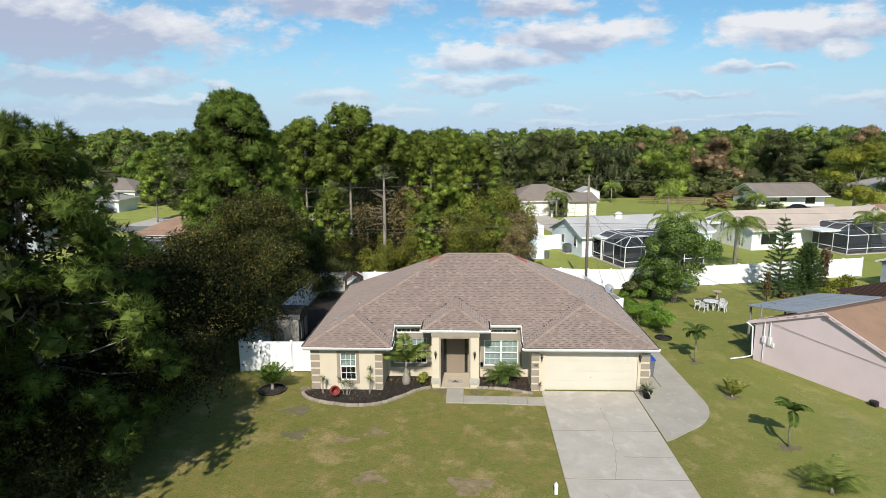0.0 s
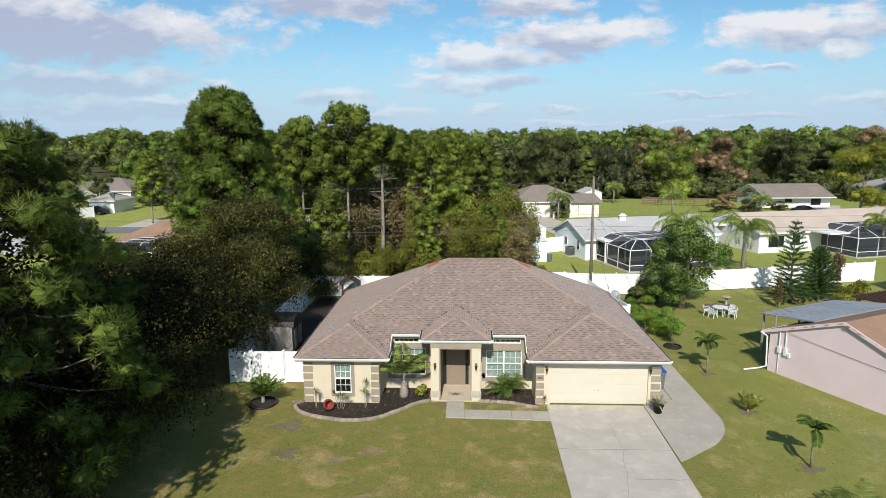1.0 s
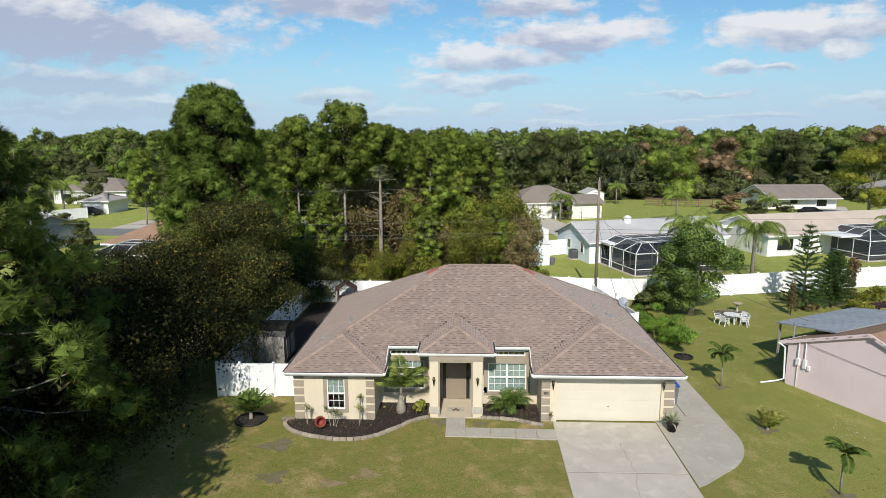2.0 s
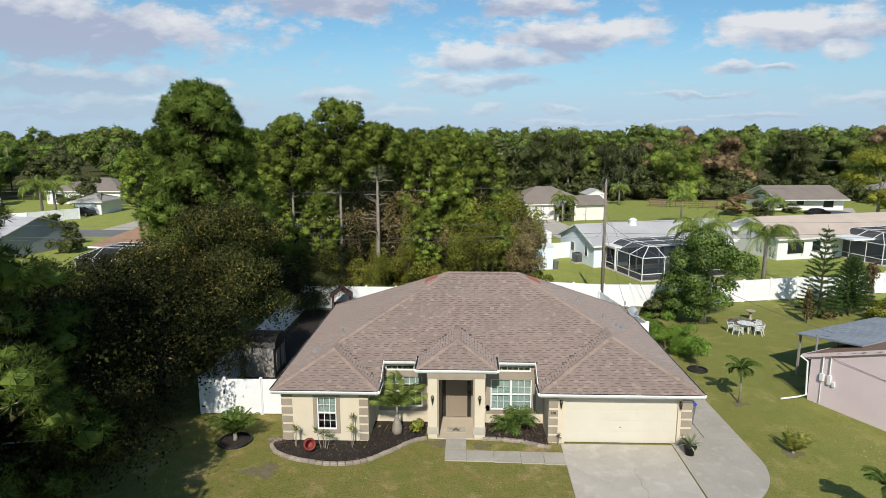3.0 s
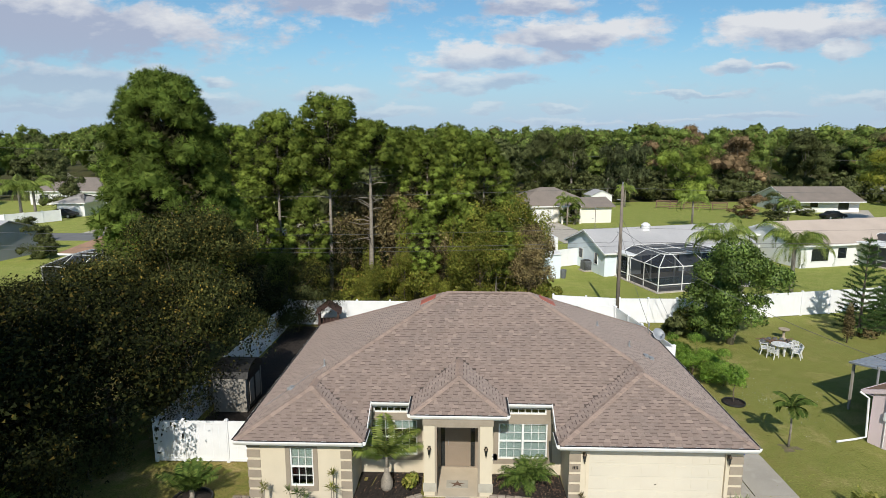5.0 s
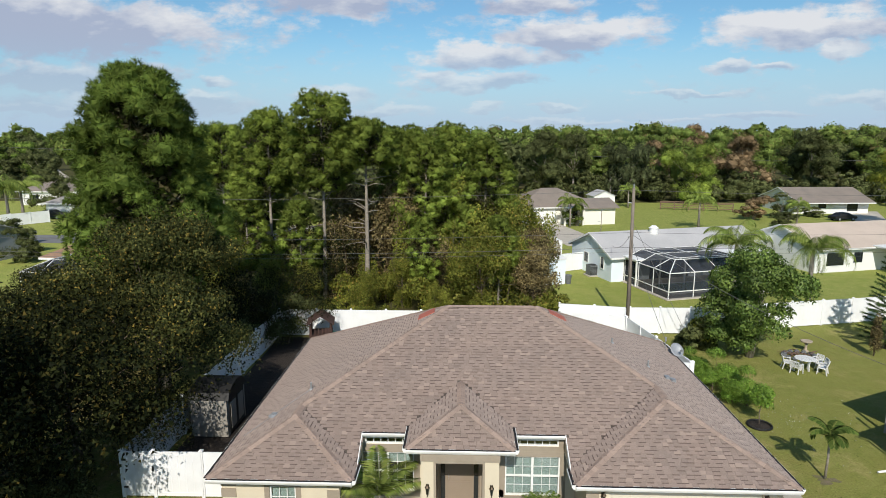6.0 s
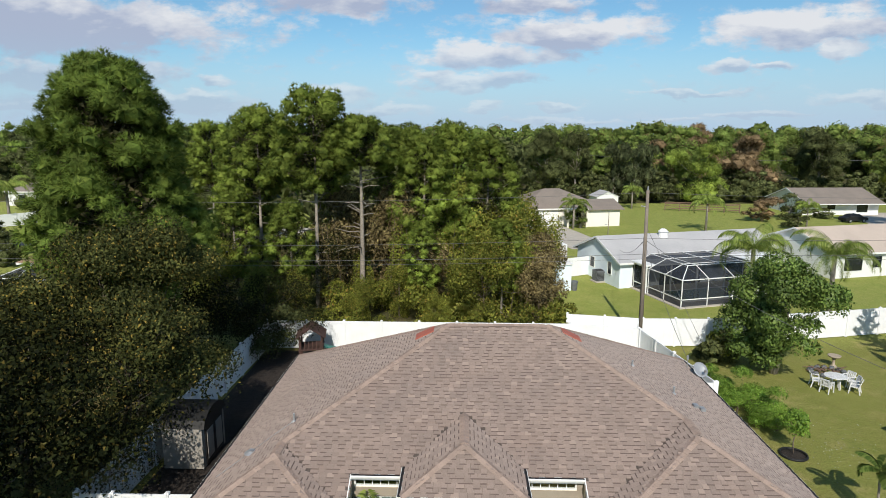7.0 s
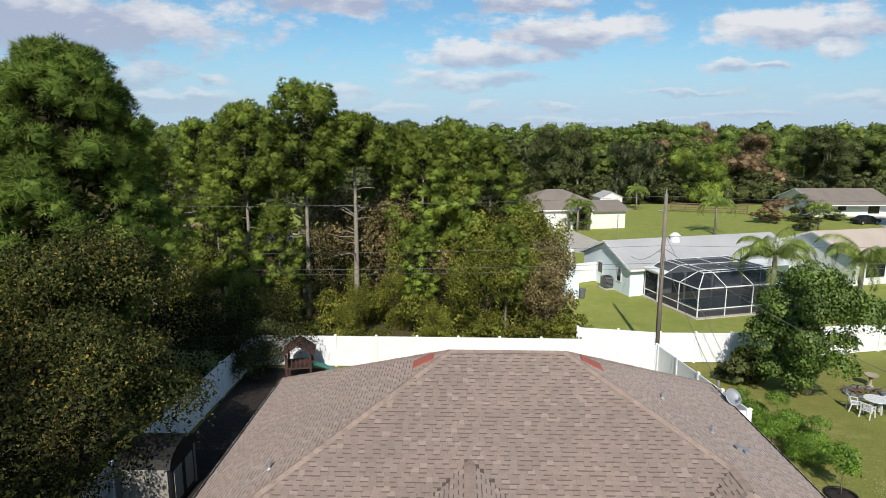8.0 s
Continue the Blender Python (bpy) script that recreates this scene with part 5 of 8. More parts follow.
# big pines along the left boundary, and those beyond the view that throw the shade
p5 = put(pine("pine_tree", 15, 14.4, 5.1, 2.2, "broad old slash pine overgrown with creepers", 5600, 0.26, 0.014, mat="pineold", length=0.40, puffs=120, blades=20, puff=0.82, fill=0.5, profile=(0.9, 1.0, 0.9, 0.72, 0.4)), -16.1, -9.0, 0)
again(p5, -24.5, -5.0, 210, 0.9)
cr = put(leafy("creeper", 26, boughs(14, 12, 3.4, 3.4, 1.0, 8.5, 0.36), "yellowing creeper climbing through the old pine", 5000, 0.085, "fencevine", ((0, 0, 0), (0, 0, 4)), 0.05, hang=120, droop=0.6, category="creeper"), -16.4, -9.2)
# dense oaks added out of view, only to shade the left side
v3 = put(leafy("oak_tree", 25, boughs(5, 16, 5.0, 5.0, 2.5, 11.5, 0.42), "tall dense dark oak beyond the view, added to throw shade", 9000, 0.24, "oak", ((0, 0, 0), (0.1, 0.2, 5.0)), 0.26, three=True), -23.0, -14.0)
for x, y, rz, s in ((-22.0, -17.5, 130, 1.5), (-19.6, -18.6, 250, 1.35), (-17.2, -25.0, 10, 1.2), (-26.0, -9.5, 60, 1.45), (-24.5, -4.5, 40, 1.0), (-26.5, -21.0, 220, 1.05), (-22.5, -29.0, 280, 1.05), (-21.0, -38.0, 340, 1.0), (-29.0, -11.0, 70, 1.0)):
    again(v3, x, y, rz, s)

# creeper-covered trees
v1 = put(leafy("oak_tree", 21, boughs(1, 22, 4.3, 4.3, 3.4, 9.2, 0.38), "dense tree smothered in yellowing creepers over the fence", 56000, 0.07, "fencevine", ((-0.6, 0, 0), (0, 0, 4.0)), 0.2, three=True, hang=180, droop=0.5), -13.9, 8.0)
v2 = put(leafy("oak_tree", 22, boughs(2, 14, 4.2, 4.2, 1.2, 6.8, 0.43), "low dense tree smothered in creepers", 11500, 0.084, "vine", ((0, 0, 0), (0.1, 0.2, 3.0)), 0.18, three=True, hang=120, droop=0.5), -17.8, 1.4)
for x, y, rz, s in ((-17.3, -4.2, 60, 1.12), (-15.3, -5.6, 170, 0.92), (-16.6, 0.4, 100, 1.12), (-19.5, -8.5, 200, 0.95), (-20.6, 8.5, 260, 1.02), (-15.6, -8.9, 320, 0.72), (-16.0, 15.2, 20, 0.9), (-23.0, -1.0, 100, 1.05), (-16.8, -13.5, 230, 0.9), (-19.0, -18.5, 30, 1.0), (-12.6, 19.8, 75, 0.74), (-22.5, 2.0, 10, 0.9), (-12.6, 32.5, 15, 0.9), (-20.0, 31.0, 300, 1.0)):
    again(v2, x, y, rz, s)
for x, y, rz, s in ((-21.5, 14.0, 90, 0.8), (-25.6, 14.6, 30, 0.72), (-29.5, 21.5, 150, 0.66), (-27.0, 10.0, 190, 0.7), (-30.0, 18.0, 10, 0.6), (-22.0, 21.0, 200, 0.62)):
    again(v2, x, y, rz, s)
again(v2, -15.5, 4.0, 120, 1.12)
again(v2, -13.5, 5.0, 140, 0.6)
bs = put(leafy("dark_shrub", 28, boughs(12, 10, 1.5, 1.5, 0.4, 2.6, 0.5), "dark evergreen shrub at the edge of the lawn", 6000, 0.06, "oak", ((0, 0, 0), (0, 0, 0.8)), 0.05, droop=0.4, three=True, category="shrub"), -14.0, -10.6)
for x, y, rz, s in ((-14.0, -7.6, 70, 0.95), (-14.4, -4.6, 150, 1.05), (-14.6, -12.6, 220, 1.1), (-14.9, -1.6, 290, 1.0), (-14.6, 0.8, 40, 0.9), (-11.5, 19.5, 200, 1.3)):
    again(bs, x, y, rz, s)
# undergrowth of the wood behind the fence
u1 = put(leafy("creeper_thicket", 23, boughs(3, 15, 2.3, 2.0, 0.4, 6.0, 0.42), "thicket of sunlit yellow-green creepers", 13500, 0.085, "vinelight", ((0, 0, 0), (0, 0, 2.0)), 0.1, three=True, hang=130, droop=0.6, category="thicket"), 1.2, 26.4)
u2 = put(leafy("creeper_thicket", 24, boughs(4, 11, 1.7, 1.5, 0.3, 4.8, 0.44), "thicket of dry brown creepers", 9000, 0.08, "brownvine", ((0, 0, 0), (0, 0, 2.0)), 0.08, three=True, hang=90, droop=0.6, category="thicket"), 5.0, 26.0)
for t, x, y, rz, s in ((u1, -7.4, 26.4, 50, 0.5), (u1, -2.2, 24.6, 130, 0.42), (u1, -4.9, 27.6, 210, 0.6), (u2, -9.8, 33.6, 90, 1.7), (u1, 3.4, 29.4, 300, 1.2), (u2, -2.6, 29.6, 200, 1.15), (u1, -11.8, 25.3, 20, 0.6), (u2, -13.6, 28.5, 140, 1.1), (u1, -13.8, 24.6, 260, 0.7),
                       (u2, -6.3, 33.4, 30, 1.75), (u1, -18.0, 27.0, 40, 0.9), (u1, -23.0, 27.5, 120, 0.85), (u1, 0.2, 32.5, 80, 1.45), (u1, 4.6, 34.0, 170, 1.25), (u2, 5.6, 29.8, 250, 1.15), (u1, -7.0, 36.5, 10, 1.25), (u1, -11.2, 35.8, 75, 1.3), (u2, -4.0, 37.0, 160, 1.9)):
    again(t, x, y, rz, s)
u0 = put(leafy("low_shrub", 27, boughs(9, 9, 1.5, 1.1, 0.2, 1.9, 0.5), "low tangle of sunlit weeds and creepers behind the fence", 3600, 0.075, "vinelight", ((0, 0, 0), (0, 0, 0.6)), 0.03, hang=20, droop=0.5, category="shrub"), -10.0, 23.0)
for x, y, rz, s in ((-7.6, 23.2, 60, 1.0), (-5.4, 22.9, 130, 0.8), (-1.0, 22.8, 220, 0.9), (1.2, 23.2, 300, 1.1), (3.4, 23.0, 20, 1.2), (5.8, 24.0, 80, 1.1), (-9.0, 28.5, 160, 1.3), (-3.0, 27.0, 200, 1.4), (-6.4, 29.2, 260, 1.3), (6.6, 26.0, 110, 1.0)):
    again(u0, x, y, rz, s)
# vines hanging along the bare trunk
rv = np.random.default_rng(77)
for x, y, z0, z1, mat, label in ((-8.25, 31.6, 0.2, 4.2, "vinelight", "creeper climbing a bare pine trunk"), (-5.4, 31.0, 0.2, 7.5, "vinelight", "creeper hanging in a long curtain"), (-10.6, 30.6, 0.3, 7.0, "brownvine", "dry creeper hanging in a curtain"), (-0.6, 28.6, 0.2, 7.0, "vinelight", "creeper hanging in a long curtain"), (4.6, 27.4, 0.2, 6.5, "vinelight", "creeper hanging in a long curtain")):
    cv = thing("creeper", x, y, 0, label=label, category="creeper")
    b = Build()
    pts = []
    for k in range(9):
        dx, dy = rv.normal() * 0.55, rv.normal() * 0.3
        h = z0 + (z1 - z0) * rv.uniform(0.5, 1.0)
        b.tube([(dx * 1.3, dy * 1.3, 0.0), (dx, dy, h * 0.55), (dx * 0.6, dy * 0.6, h)], [0.02, 0.018, 0.008], 4)
        m = 210
        f = rv.random(m)
        pts.append(np.stack([dx * (1.3 - 0.7 * f) + rv.normal(size=m) * 0.17, dy * (1.3 - 0.7 * f) + rv.normal(size=m) * 0.17, 0.08 + h * f], axis=1))
    c = np.concatenate(pts)
    tagged(part("stem", b, "bark", cv), kind="stuff")
    part("foliage", raw_mesh("foliage", leaves(rv, c, unit(np.array([[0, -1, 0.3]]) + rv.normal(size=(len(c), 3)) * 0.5), 0.085, 0.6), 4, mat), None, cv)


def far_tree(x, y, h, r, mat, label, seed, count=2600, size=0.34, lowest=0.22):
    """A whole tree some way off: forked trunk and an uneven crown of leaf sprays."""
    t = leafy("tree", seed, boughs(seed, 11, r * 0.8, r * 0.8, h * lowest, h * 0.88, 0.42), label, count, size, mat, ((0, 0, 0), (0.2, 0, h * 0.45)), 0.28, "palebark", droop=0.2, low=-0.6, inner=0.15, three=True, dense=True)
    return put(t, x, y)


far_tree(16.5, 108, 14.0, 7.5, "oak", "dark spreading oak behind the far house", 81, 14440, 0.158, 0.16)
far_tree(22.5, 111, 14.0, 5.5, "oak", "dark tree behind the shed", 82, 9880, 0.158, 0.1)
cas = far_tree(29.5, 107, 16.2, 4.2, "greygreen", "tall feathery grey-green conifer behind the lawn", 83, 11400, 0.137, 0.06)
again(cas, 34.0, 108.5, 80, 0.95)
again(cas, 38.0, 111.0, 190, 0.98)
far_tree(45.5, 106, 14.6, 7.5, "pineyoung", "round bright green pine behind the lawn", 84, 17100, 0.144, 0.06)
far_tree(60, 116, 14.0, 7.5, "russet", "russet half-bare tree among the woods", 85, 8740, 0.158, 0.15)
far_tree(54, 128, 16.5, 7.0, "russet", "pale russet treetop among the woods", 86, 7980, 0.173)
far_tree(72, 112, 14.5, 7.0, "oak", "dark oak with pale branches behind the ranch house", 87, 11780, 0.158)
far_tree(63.5, 70.5, 12.6, 7.0, "yellow", "yellowing tree beside the ranch house", 88, 13680, 0.144)
far_tree(84, 89, 11.0, 6.0, "forest", "green tree beside the yellowing tree", 89, 9880, 0.158)
far_tree(46.0, 80.0, 4.4, 3.6, "russet", "low brown half-bare shrub on the far lawn", 90, 3200, 0.12, 0.08)
far_tree(51.0, 81.5, 4.0, 3.0, "oak", "low dark shrub on the far lawn", 97, 3000, 0.12, 0.05)
far_tree(47.2, 72.2, 2.3, 2.0, "oak", "clipped dark shrub near the ranch house", 91, 2200, 0.1, 0.05)
far_tree(57.5, 84.0, 2.0, 2.4, "oak", "low hedge before the ranch house", 98, 2000, 0.1, 0.05)
far_tree(6, 103, 13.5, 6.0, "forest", "green tree beside the far house", 92, 10640, 0.158)
far_tree(-2, 92, 13.5, 5.5, "pine", "pine beyond the wood", 93, 10640, 0.144)
far_tree(92, 112, 13.5, 7.0, "forest", "green tree at the wood's edge", 94, 9500, 0.173)
far_tree(16.6, 72.0, 3.2, 2.0, "forest", "feathery shrub beside the far house", 99, 1800, 0.1, 0.05)
gt = far_tree(-70.0, 84.0, 8.0, 4.2, "oak", "dark round tree across the street", 100, 6840, 0.13, 0.1)
for x, y, rz, s in ((-96, 90, 40, 1.2), (-104, 100, 120, 1.35), (-63, 92, 200, 1.2), (-110, 86, 300, 1.1), (-92, 112, 10, 1.4), (-118, 112, 80, 1.5), (-78, 116, 150, 1.45), (-54, 84, 220, 1.05), (-60, 100, 0, 1.4), (-47, 44, 30, 0.55), (-55, 53, 110, 0.5), (-45, 84, 60, 1.2)):
    again(gt, x, y, rz, s)


# far woods: many crowns in one sheet of leaves
def woods(seed, spots, size, per, mat, label, name="far_woods", lumps=14, low=-0.35):
    rng = np.random.default_rng(seed)
    cs, ds, inside_of = [], [], []
    for x, y, h, r in spots:
        pads = [(x, y, h * 0.44, r * 0.6, r * 0.6, h * 0.38)]
        for i in range(lumps):
            a = rng.uniform(0, 6.28)
            f = rng.random()
            q = r * (0.85 - 0.55 * f * f) * rng.uniform(0.7, 1.0)
            w = rng.uniform(0.24, 0.42)
            pads.append((x + q * math.cos(a), y + q * math.sin(a), h * (0.42 + 0.5 * f), r * w, r * w, r * w * 0.75))
        c, d = shell(rng, pads, per, 0.06, low)
        cs.append(c)
        ds.append(d)
        inside_of += pads
    c, d = np.concatenate(cs), np.concatenate(ds)
    c[:, 2] = np.maximum(c[:, 2], 0.1)
    hc, ho = hearts(rng, inside_of, 0.76, 0)
    tagged(new(name, raw_mesh(name, np.concatenate([leaves(rng, c, d, size, 0.1, 0.8, 0.45, True), hc]), 3, mat, np.concatenate([unit(d), ho]), 0.2)), label, "woods", kind="stuff")


def belt(seed, n, x0, x1, y0, y1, h0, h1):
    r = random.Random(seed)
    res = []
    for i in range(n):
        h = r.uniform(h0, h1)
        res.append((r.uniform(x0, x1), y0 + (y1 - y0) * r.random(), h, h * r.uniform(0.28, 0.42)))
    return res


def clear_of_street(spots):
    """Leaves the street that runs away to the far left open."""
    return [q for q in spots if abs(q[0] - 2.0 + 0.758 * q[1]) > 3 + q[3] * 0.6 or q[1] > 240]


far = []
for i, (y0, y1, n) in enumerate(((150, 205, 110), (205, 270, 100), (270, 380, 100), (380, 540, 90), (540, 760, 80), (760, 1050, 70))):
    far += belt(40 + i, n, -0.82 * y1, 0.82 * y1, y0, y1, 12.5, 17.8)
far = clear_of_street(far)
woods(60, far[:190], 0.40, 620, "forest", "belt of distant mixed woods to the horizon")
woods(61, far[190:], 0.95, 250, "forest", "belt of distant mixed woods to the horizon")
mid = belt(70, 54, 2, 125, 112, 152, 10, 16)
woods(62, mid[:34], 0.23, 2500, "forest", "wood behind the far houses")
woods(65, mid[34:48], 0.23, 2500, "oak", "darker wood behind the far houses")
woods(66, mid[48:], 0.20, 2600, "russet", "half-bare russet trees in the wood")
mid2 = clear_of_street(belt(71, 44, -150, -28, 108, 165, 9, 15) + belt(72, 5, -40, -28, 66, 105, 8, 13) + belt(73, 18, -26, 6, 48, 110, 10, 14.5) + belt(75, 9, -104, -84, 58, 86, 6, 9))
woods(63, mid2[::2], 0.26, 1700, "pine", "pine wood between the houses")
woods(67, mid2[1::2], 0.26, 1700, "oak", "oak wood between the houses")
low = belt(74, 84, 4, 120, 99, 135, 2.5, 5.5)
low = [q for q in low if not (22 < q[0] < 52 and q[1] < 103)]
low += belt(76, 26, 24, 60, 101.5, 107, 2.5, 5.0) + belt(77, 20, 60, 104, 98, 106, 3.0, 6.0)
low += belt(78, 44, 20, 100, 106, 122, 3.5, 7.0)
woods(64, low, 0.24, 480, "oak", "scrub under the far trees", lumps=6, low=-0.8)
for x0, y0, x1, y1 in ((-900, 150, 900, 1100), (3, 104.5, 135, 150), (-150, 104, -24, 150), (-26, 23.4, 5.5, 54)):
    solo("ground", Build().box(x0, y0, 0.0, x1, y1, 0.02), "litter", "shaded forest floor of dark leaf litter", "ground", kind="structure")


# ---- neighbouring houses ----
def opening(parent, x0, x1, z0, z1, y, face, frame_w=0.06, mat="glass"):
    """A window in a wall at y (facing face = -1 or 1 along y) or, with face 2, in a gable wall at x = y facing -x."""
    def bx(b, a0, a1, d0, d1, h0, h1):
        if face == 2:
            return b.box(y - d1, a0, h0, y - d0, a1, h1)
        s = sorted((y + face * d0, y + face * d1))
        return b.box(a0, s[0], h0, a1, s[1], h1)
    b = Build()
    bx(b, x0, x1, 0.0, 0.05, z1 - frame_w, z1)
    bx(b, x0, x1, 0.0, 0.05, z0, z0 + frame_w)
    bx(b, x0, x0 + frame_w, 0.0, 0.05, z0 + frame_w, z1 - frame_w)
    bx(b, x1 - frame_w, x1, 0.0, 0.05, z0 + frame_w, z1 - frame_w)
    w = part("window", b, "white", parent)
    part("pane", bx(Build(), x0 + frame_w, x1 - frame_w, 0.005, 0.02, z0 + frame_w, z1 - frame_w), mat, w)
    return w


def gable_house(x, y, rz, length, half, eaves, ridge, wall_mat, roof_mat, label, over=0.4, windows=(), gable_trim="white", courses=False, rake=0.3):
    """A low house: its ridge runs along local x from a gable at x = 0."""
    h = thing("house", x, y, 0, rz, label=label, category="house", group="neighbouring houses")
    for nm, vs in (("wall", [(0, -half), (length, -half), (length, -half + .2), (0, -half + .2)]), ("wall", [(0, half - .2), (length, half - .2), (length, half), (0, half)])):
        part(nm, Build().prism(vs, 0, eaves), wall_mat, h)
    for x0 in (0, length - 0.2):
        n = Build().add([(x0, -half + .2, 0), (x0, half - .2, 0), (x0, half - .2, eaves), (x0, half - .2, eaves + .04), (x0, 0, ridge - .1), (x0, -half + .2, eaves + .04)] + [(x0 + .2, -half + .2, 0), (x0 + .2, half - .2, 0), (x0 + .2, half - .2, eaves), (x0 + .2, half - .2, eaves + .04), (x0 + .2, 0, ridge - .1), (x0 + .2, -half + .2, eaves + .04)],
                        [(0, 5, 4, 3, 2, 1), (6, 7, 8, 9, 10, 11), (0, 1, 7, 6), (1, 2, 8, 7), (2, 3, 9, 8), (3, 4, 10, 9), (4, 5, 11, 10), (5, 0, 6, 11)])
        part("gable", n, wall_mat, h)
    k = (ridge - eaves) / half
    e = half + over
    ze = ridge - k * e
    for s in (-1, 1):
        poly = [Vector((-rake, s * e, ze)), Vector((length + rake, s * e, ze)), Vector((length + rake, 0, ridge)), Vector((-rake, 0, ridge))]
        poly = up_face(poly)
        r = part("roof", Build().slab([p + Vector((0, 0, 0.06)) for p in poly], 0.1), roof_mat, h)
        if courses:
            pl = Plane(0, -s * k, ridge + 0.07)
            bb = Build()
            rr = random.Random(8)
            for f in shingle_frames(pl, poly, rr, 0.32, 0.15):
                bb.add([tuple(p) for p in shingle_block(*f)], TAB_FACES)
            tagged(part("shingles", bb, roof_mat, r), kind="stuff")
        b = Build().bar((-rake - .02, s * e, ze - .02), (-rake - .02, 0, ridge - .02), 0.04, 0.18).bar((-rake, s * (e + .03), ze - .02), (length + rake, s * (e + .03), ze - .02), 0.05, 0.16)
        part("fascia", b, gable_trim, h)
        part("soffit", Build().box(-rake + .02, min(s * half, s * e), ze - .06, length + rake - .02, max(s * half, s * e), ze - .04), gable_trim, h)
    for w in windows:
        opening(h, *w)
    return h


def hip_house(x, y, rz, length, depth, eaves, ridge, wall_mat, roof_mat, label, over=0.5, windows=(), garage=None):
    """A low house with a hip roof over a rectangle from (0, 0) to (length, depth)."""
    h = thing("house", x, y, 0, rz, label=label, category="house", group="neighbouring houses")
    for x0, y0, x1, y1 in ((0, 0, length, .2), (0, depth - .2, length, depth), (0, .2, .2, depth - .2), (length - .2, .2, length, depth - .2)):
        part("wall", Build().box(x0, y0, 0, x1, y1, eaves), wall_mat, h)
    a, b_, c, d = Vector((-over, -over, eaves)), Vector((length + over, -over, eaves)), Vector((length + over, depth + over, eaves)), Vector((-over, depth + over, eaves))
    r = depth / 2 + over
    e, f = Vector((-over + r, depth / 2, ridge)), Vector((length + over - r, depth / 2, ridge))
    bb = Build()
    for poly in ([a, b_, f, e], [b_, c, f], [c, d, e, f], [d, a, e]):
        bb.slab([p + Vector((0, 0, .08)) for p in poly], 0.09)
    part("roof", bb, roof_mat, h)
    part("fascia", Build().box(-over - .02, -over - .04, eaves - .14, length + over + .02, -over, eaves + .04).box(-over - .04, -over, eaves - .14, -over, depth + over, eaves + .04).box(length + over, -over, eaves - .14, length + over + .04, depth + over, eaves + .04), "white", h)
    part("soffit", Build().box(-over, -over, eaves - .03, length + over, depth + over, eaves - .01), "white", h)
    for w in windows:
        opening(h, *w)
    if garage:
        g = part("garage_door", Build().box(garage[0], -0.05, 0, garage[1], -0.02, 2.15), "white", h, "white sectional garage door")
        for k in range(4):
            part("section", Build().box(garage[0] + .02, -0.075, 0.02 + k * .53, garage[1] - .02, -0.05, 0.53 + k * .53), "white", g)
    return h


def clear_screen():
    m = M["screen"]
    b = m.node_tree.nodes["Principled BSDF"]
    b.inputs["Alpha"].default_value = 0.72


clear_screen()


def pool_cage(x, y, rz, w, d, h, label, rise=0.75, inset=1.6, bays=(4, 3)):
    """A screened pool enclosure of white bars over a deck with a pool: upright walls, sloping shoulders, flat top."""
    c = thing("pool_cage", x, y, 0, rz, label=label, category="pool cage", group="pool cages")
    part("deck", Build().box(-0.3, -0.3, 0, w + 0.3, d, 0.08), "concrete", c)
    part("pool_wall", Build().box(1.2, 1.2, 0.08, w - 1.5, d - 2.0, 0.14), "white", c, "pale pool coping")
    part("water", Build().box(1.5, 1.5, 0.1, w - 1.8, d - 2.3, 0.145), "water", c, "blue-green pool water")
    t = 0.07
    top = h + rise

    def roof_z(px, py):
        m = min(px, w - px, py) / inset
        return h + rise * max(0, min(1, m))

    xs = [w * i / bays[0] for i in range(bays[0] + 1)]
    ys = [d * i / bays[1] for i in range(bays[1] + 1)]
    for px in xs:
        part("post", Build().box(px - t / 2, -t / 2, 0.08, px + t / 2, t / 2, h), "white", c)
    for py in ys[1:]:
        for px in (0, w):
            part("post", Build().box(px - t / 2, py - t / 2, 0.08, px + t / 2, py + t / 2, h), "white", c)
    for z in (0.65, h):
        part("rail", Build().bar((0, 0, z), (w, 0, z), t), "white", c)
        part("rail", Build().bar((0, 0, z), (0, d, z), t), "white", c)
        part("rail", Build().bar((w, 0, z), (w, d, z), t), "white", c)
    i0, i1, j1 = inset, w - inset, d
    for px in xs[1:-1]:
        q = min(max(px, i0), i1)
        part("rafter", Build().bar((px, 0, h), (q, inset, top), t), "white", c)
        part("rafter", Build().bar((q, inset, top), (q, d, top), t), "white", c)
    for px, q in ((0, i0), (w, i1)):
        part("rafter", Build().bar((px, 0, h), (q, inset, top), t), "white", c)
        for py in ys[1:]:
            part("rafter", Build().bar((px, py, h), (q, max(py, inset), top), t), "white", c)
        part("rafter", Build().bar((q, inset, top), (q, d, top), t), "white", c)
    part("rafter", Build().bar((i0, inset, top), (i1, inset, top), t), "white", c)
    for py in ys[1:]:
        part("rafter", Build().bar((i0, max(py, inset), top), (i1, max(py, inset), top), t), "white", c)
    s = Build()
    s.add([(0, 0, .1), (w, 0, .1), (w, 0, h), (0, 0, h)], [(0, 1, 2, 3)])
    part("screen", s, "screen", c)
    for px in (0, w):
        part("screen", Build().add([(px, 0, .1), (px, d, .1), (px, d, h), (px, 0, h)], [(0, 1, 2, 3)]), "screen", c)
    s = Build().add([(0, 0, h), (w, 0, h), (i1, inset, top), (i0, inset, top), (0, d, h), (w, d, h), (i0, d, top), (i1, d, top)], [(0, 1, 2, 3), (0, 3, 6, 4), (1, 5, 7, 2), (3, 2, 7, 6)])
    part("screen_roof", s, "screen", c)
    return c


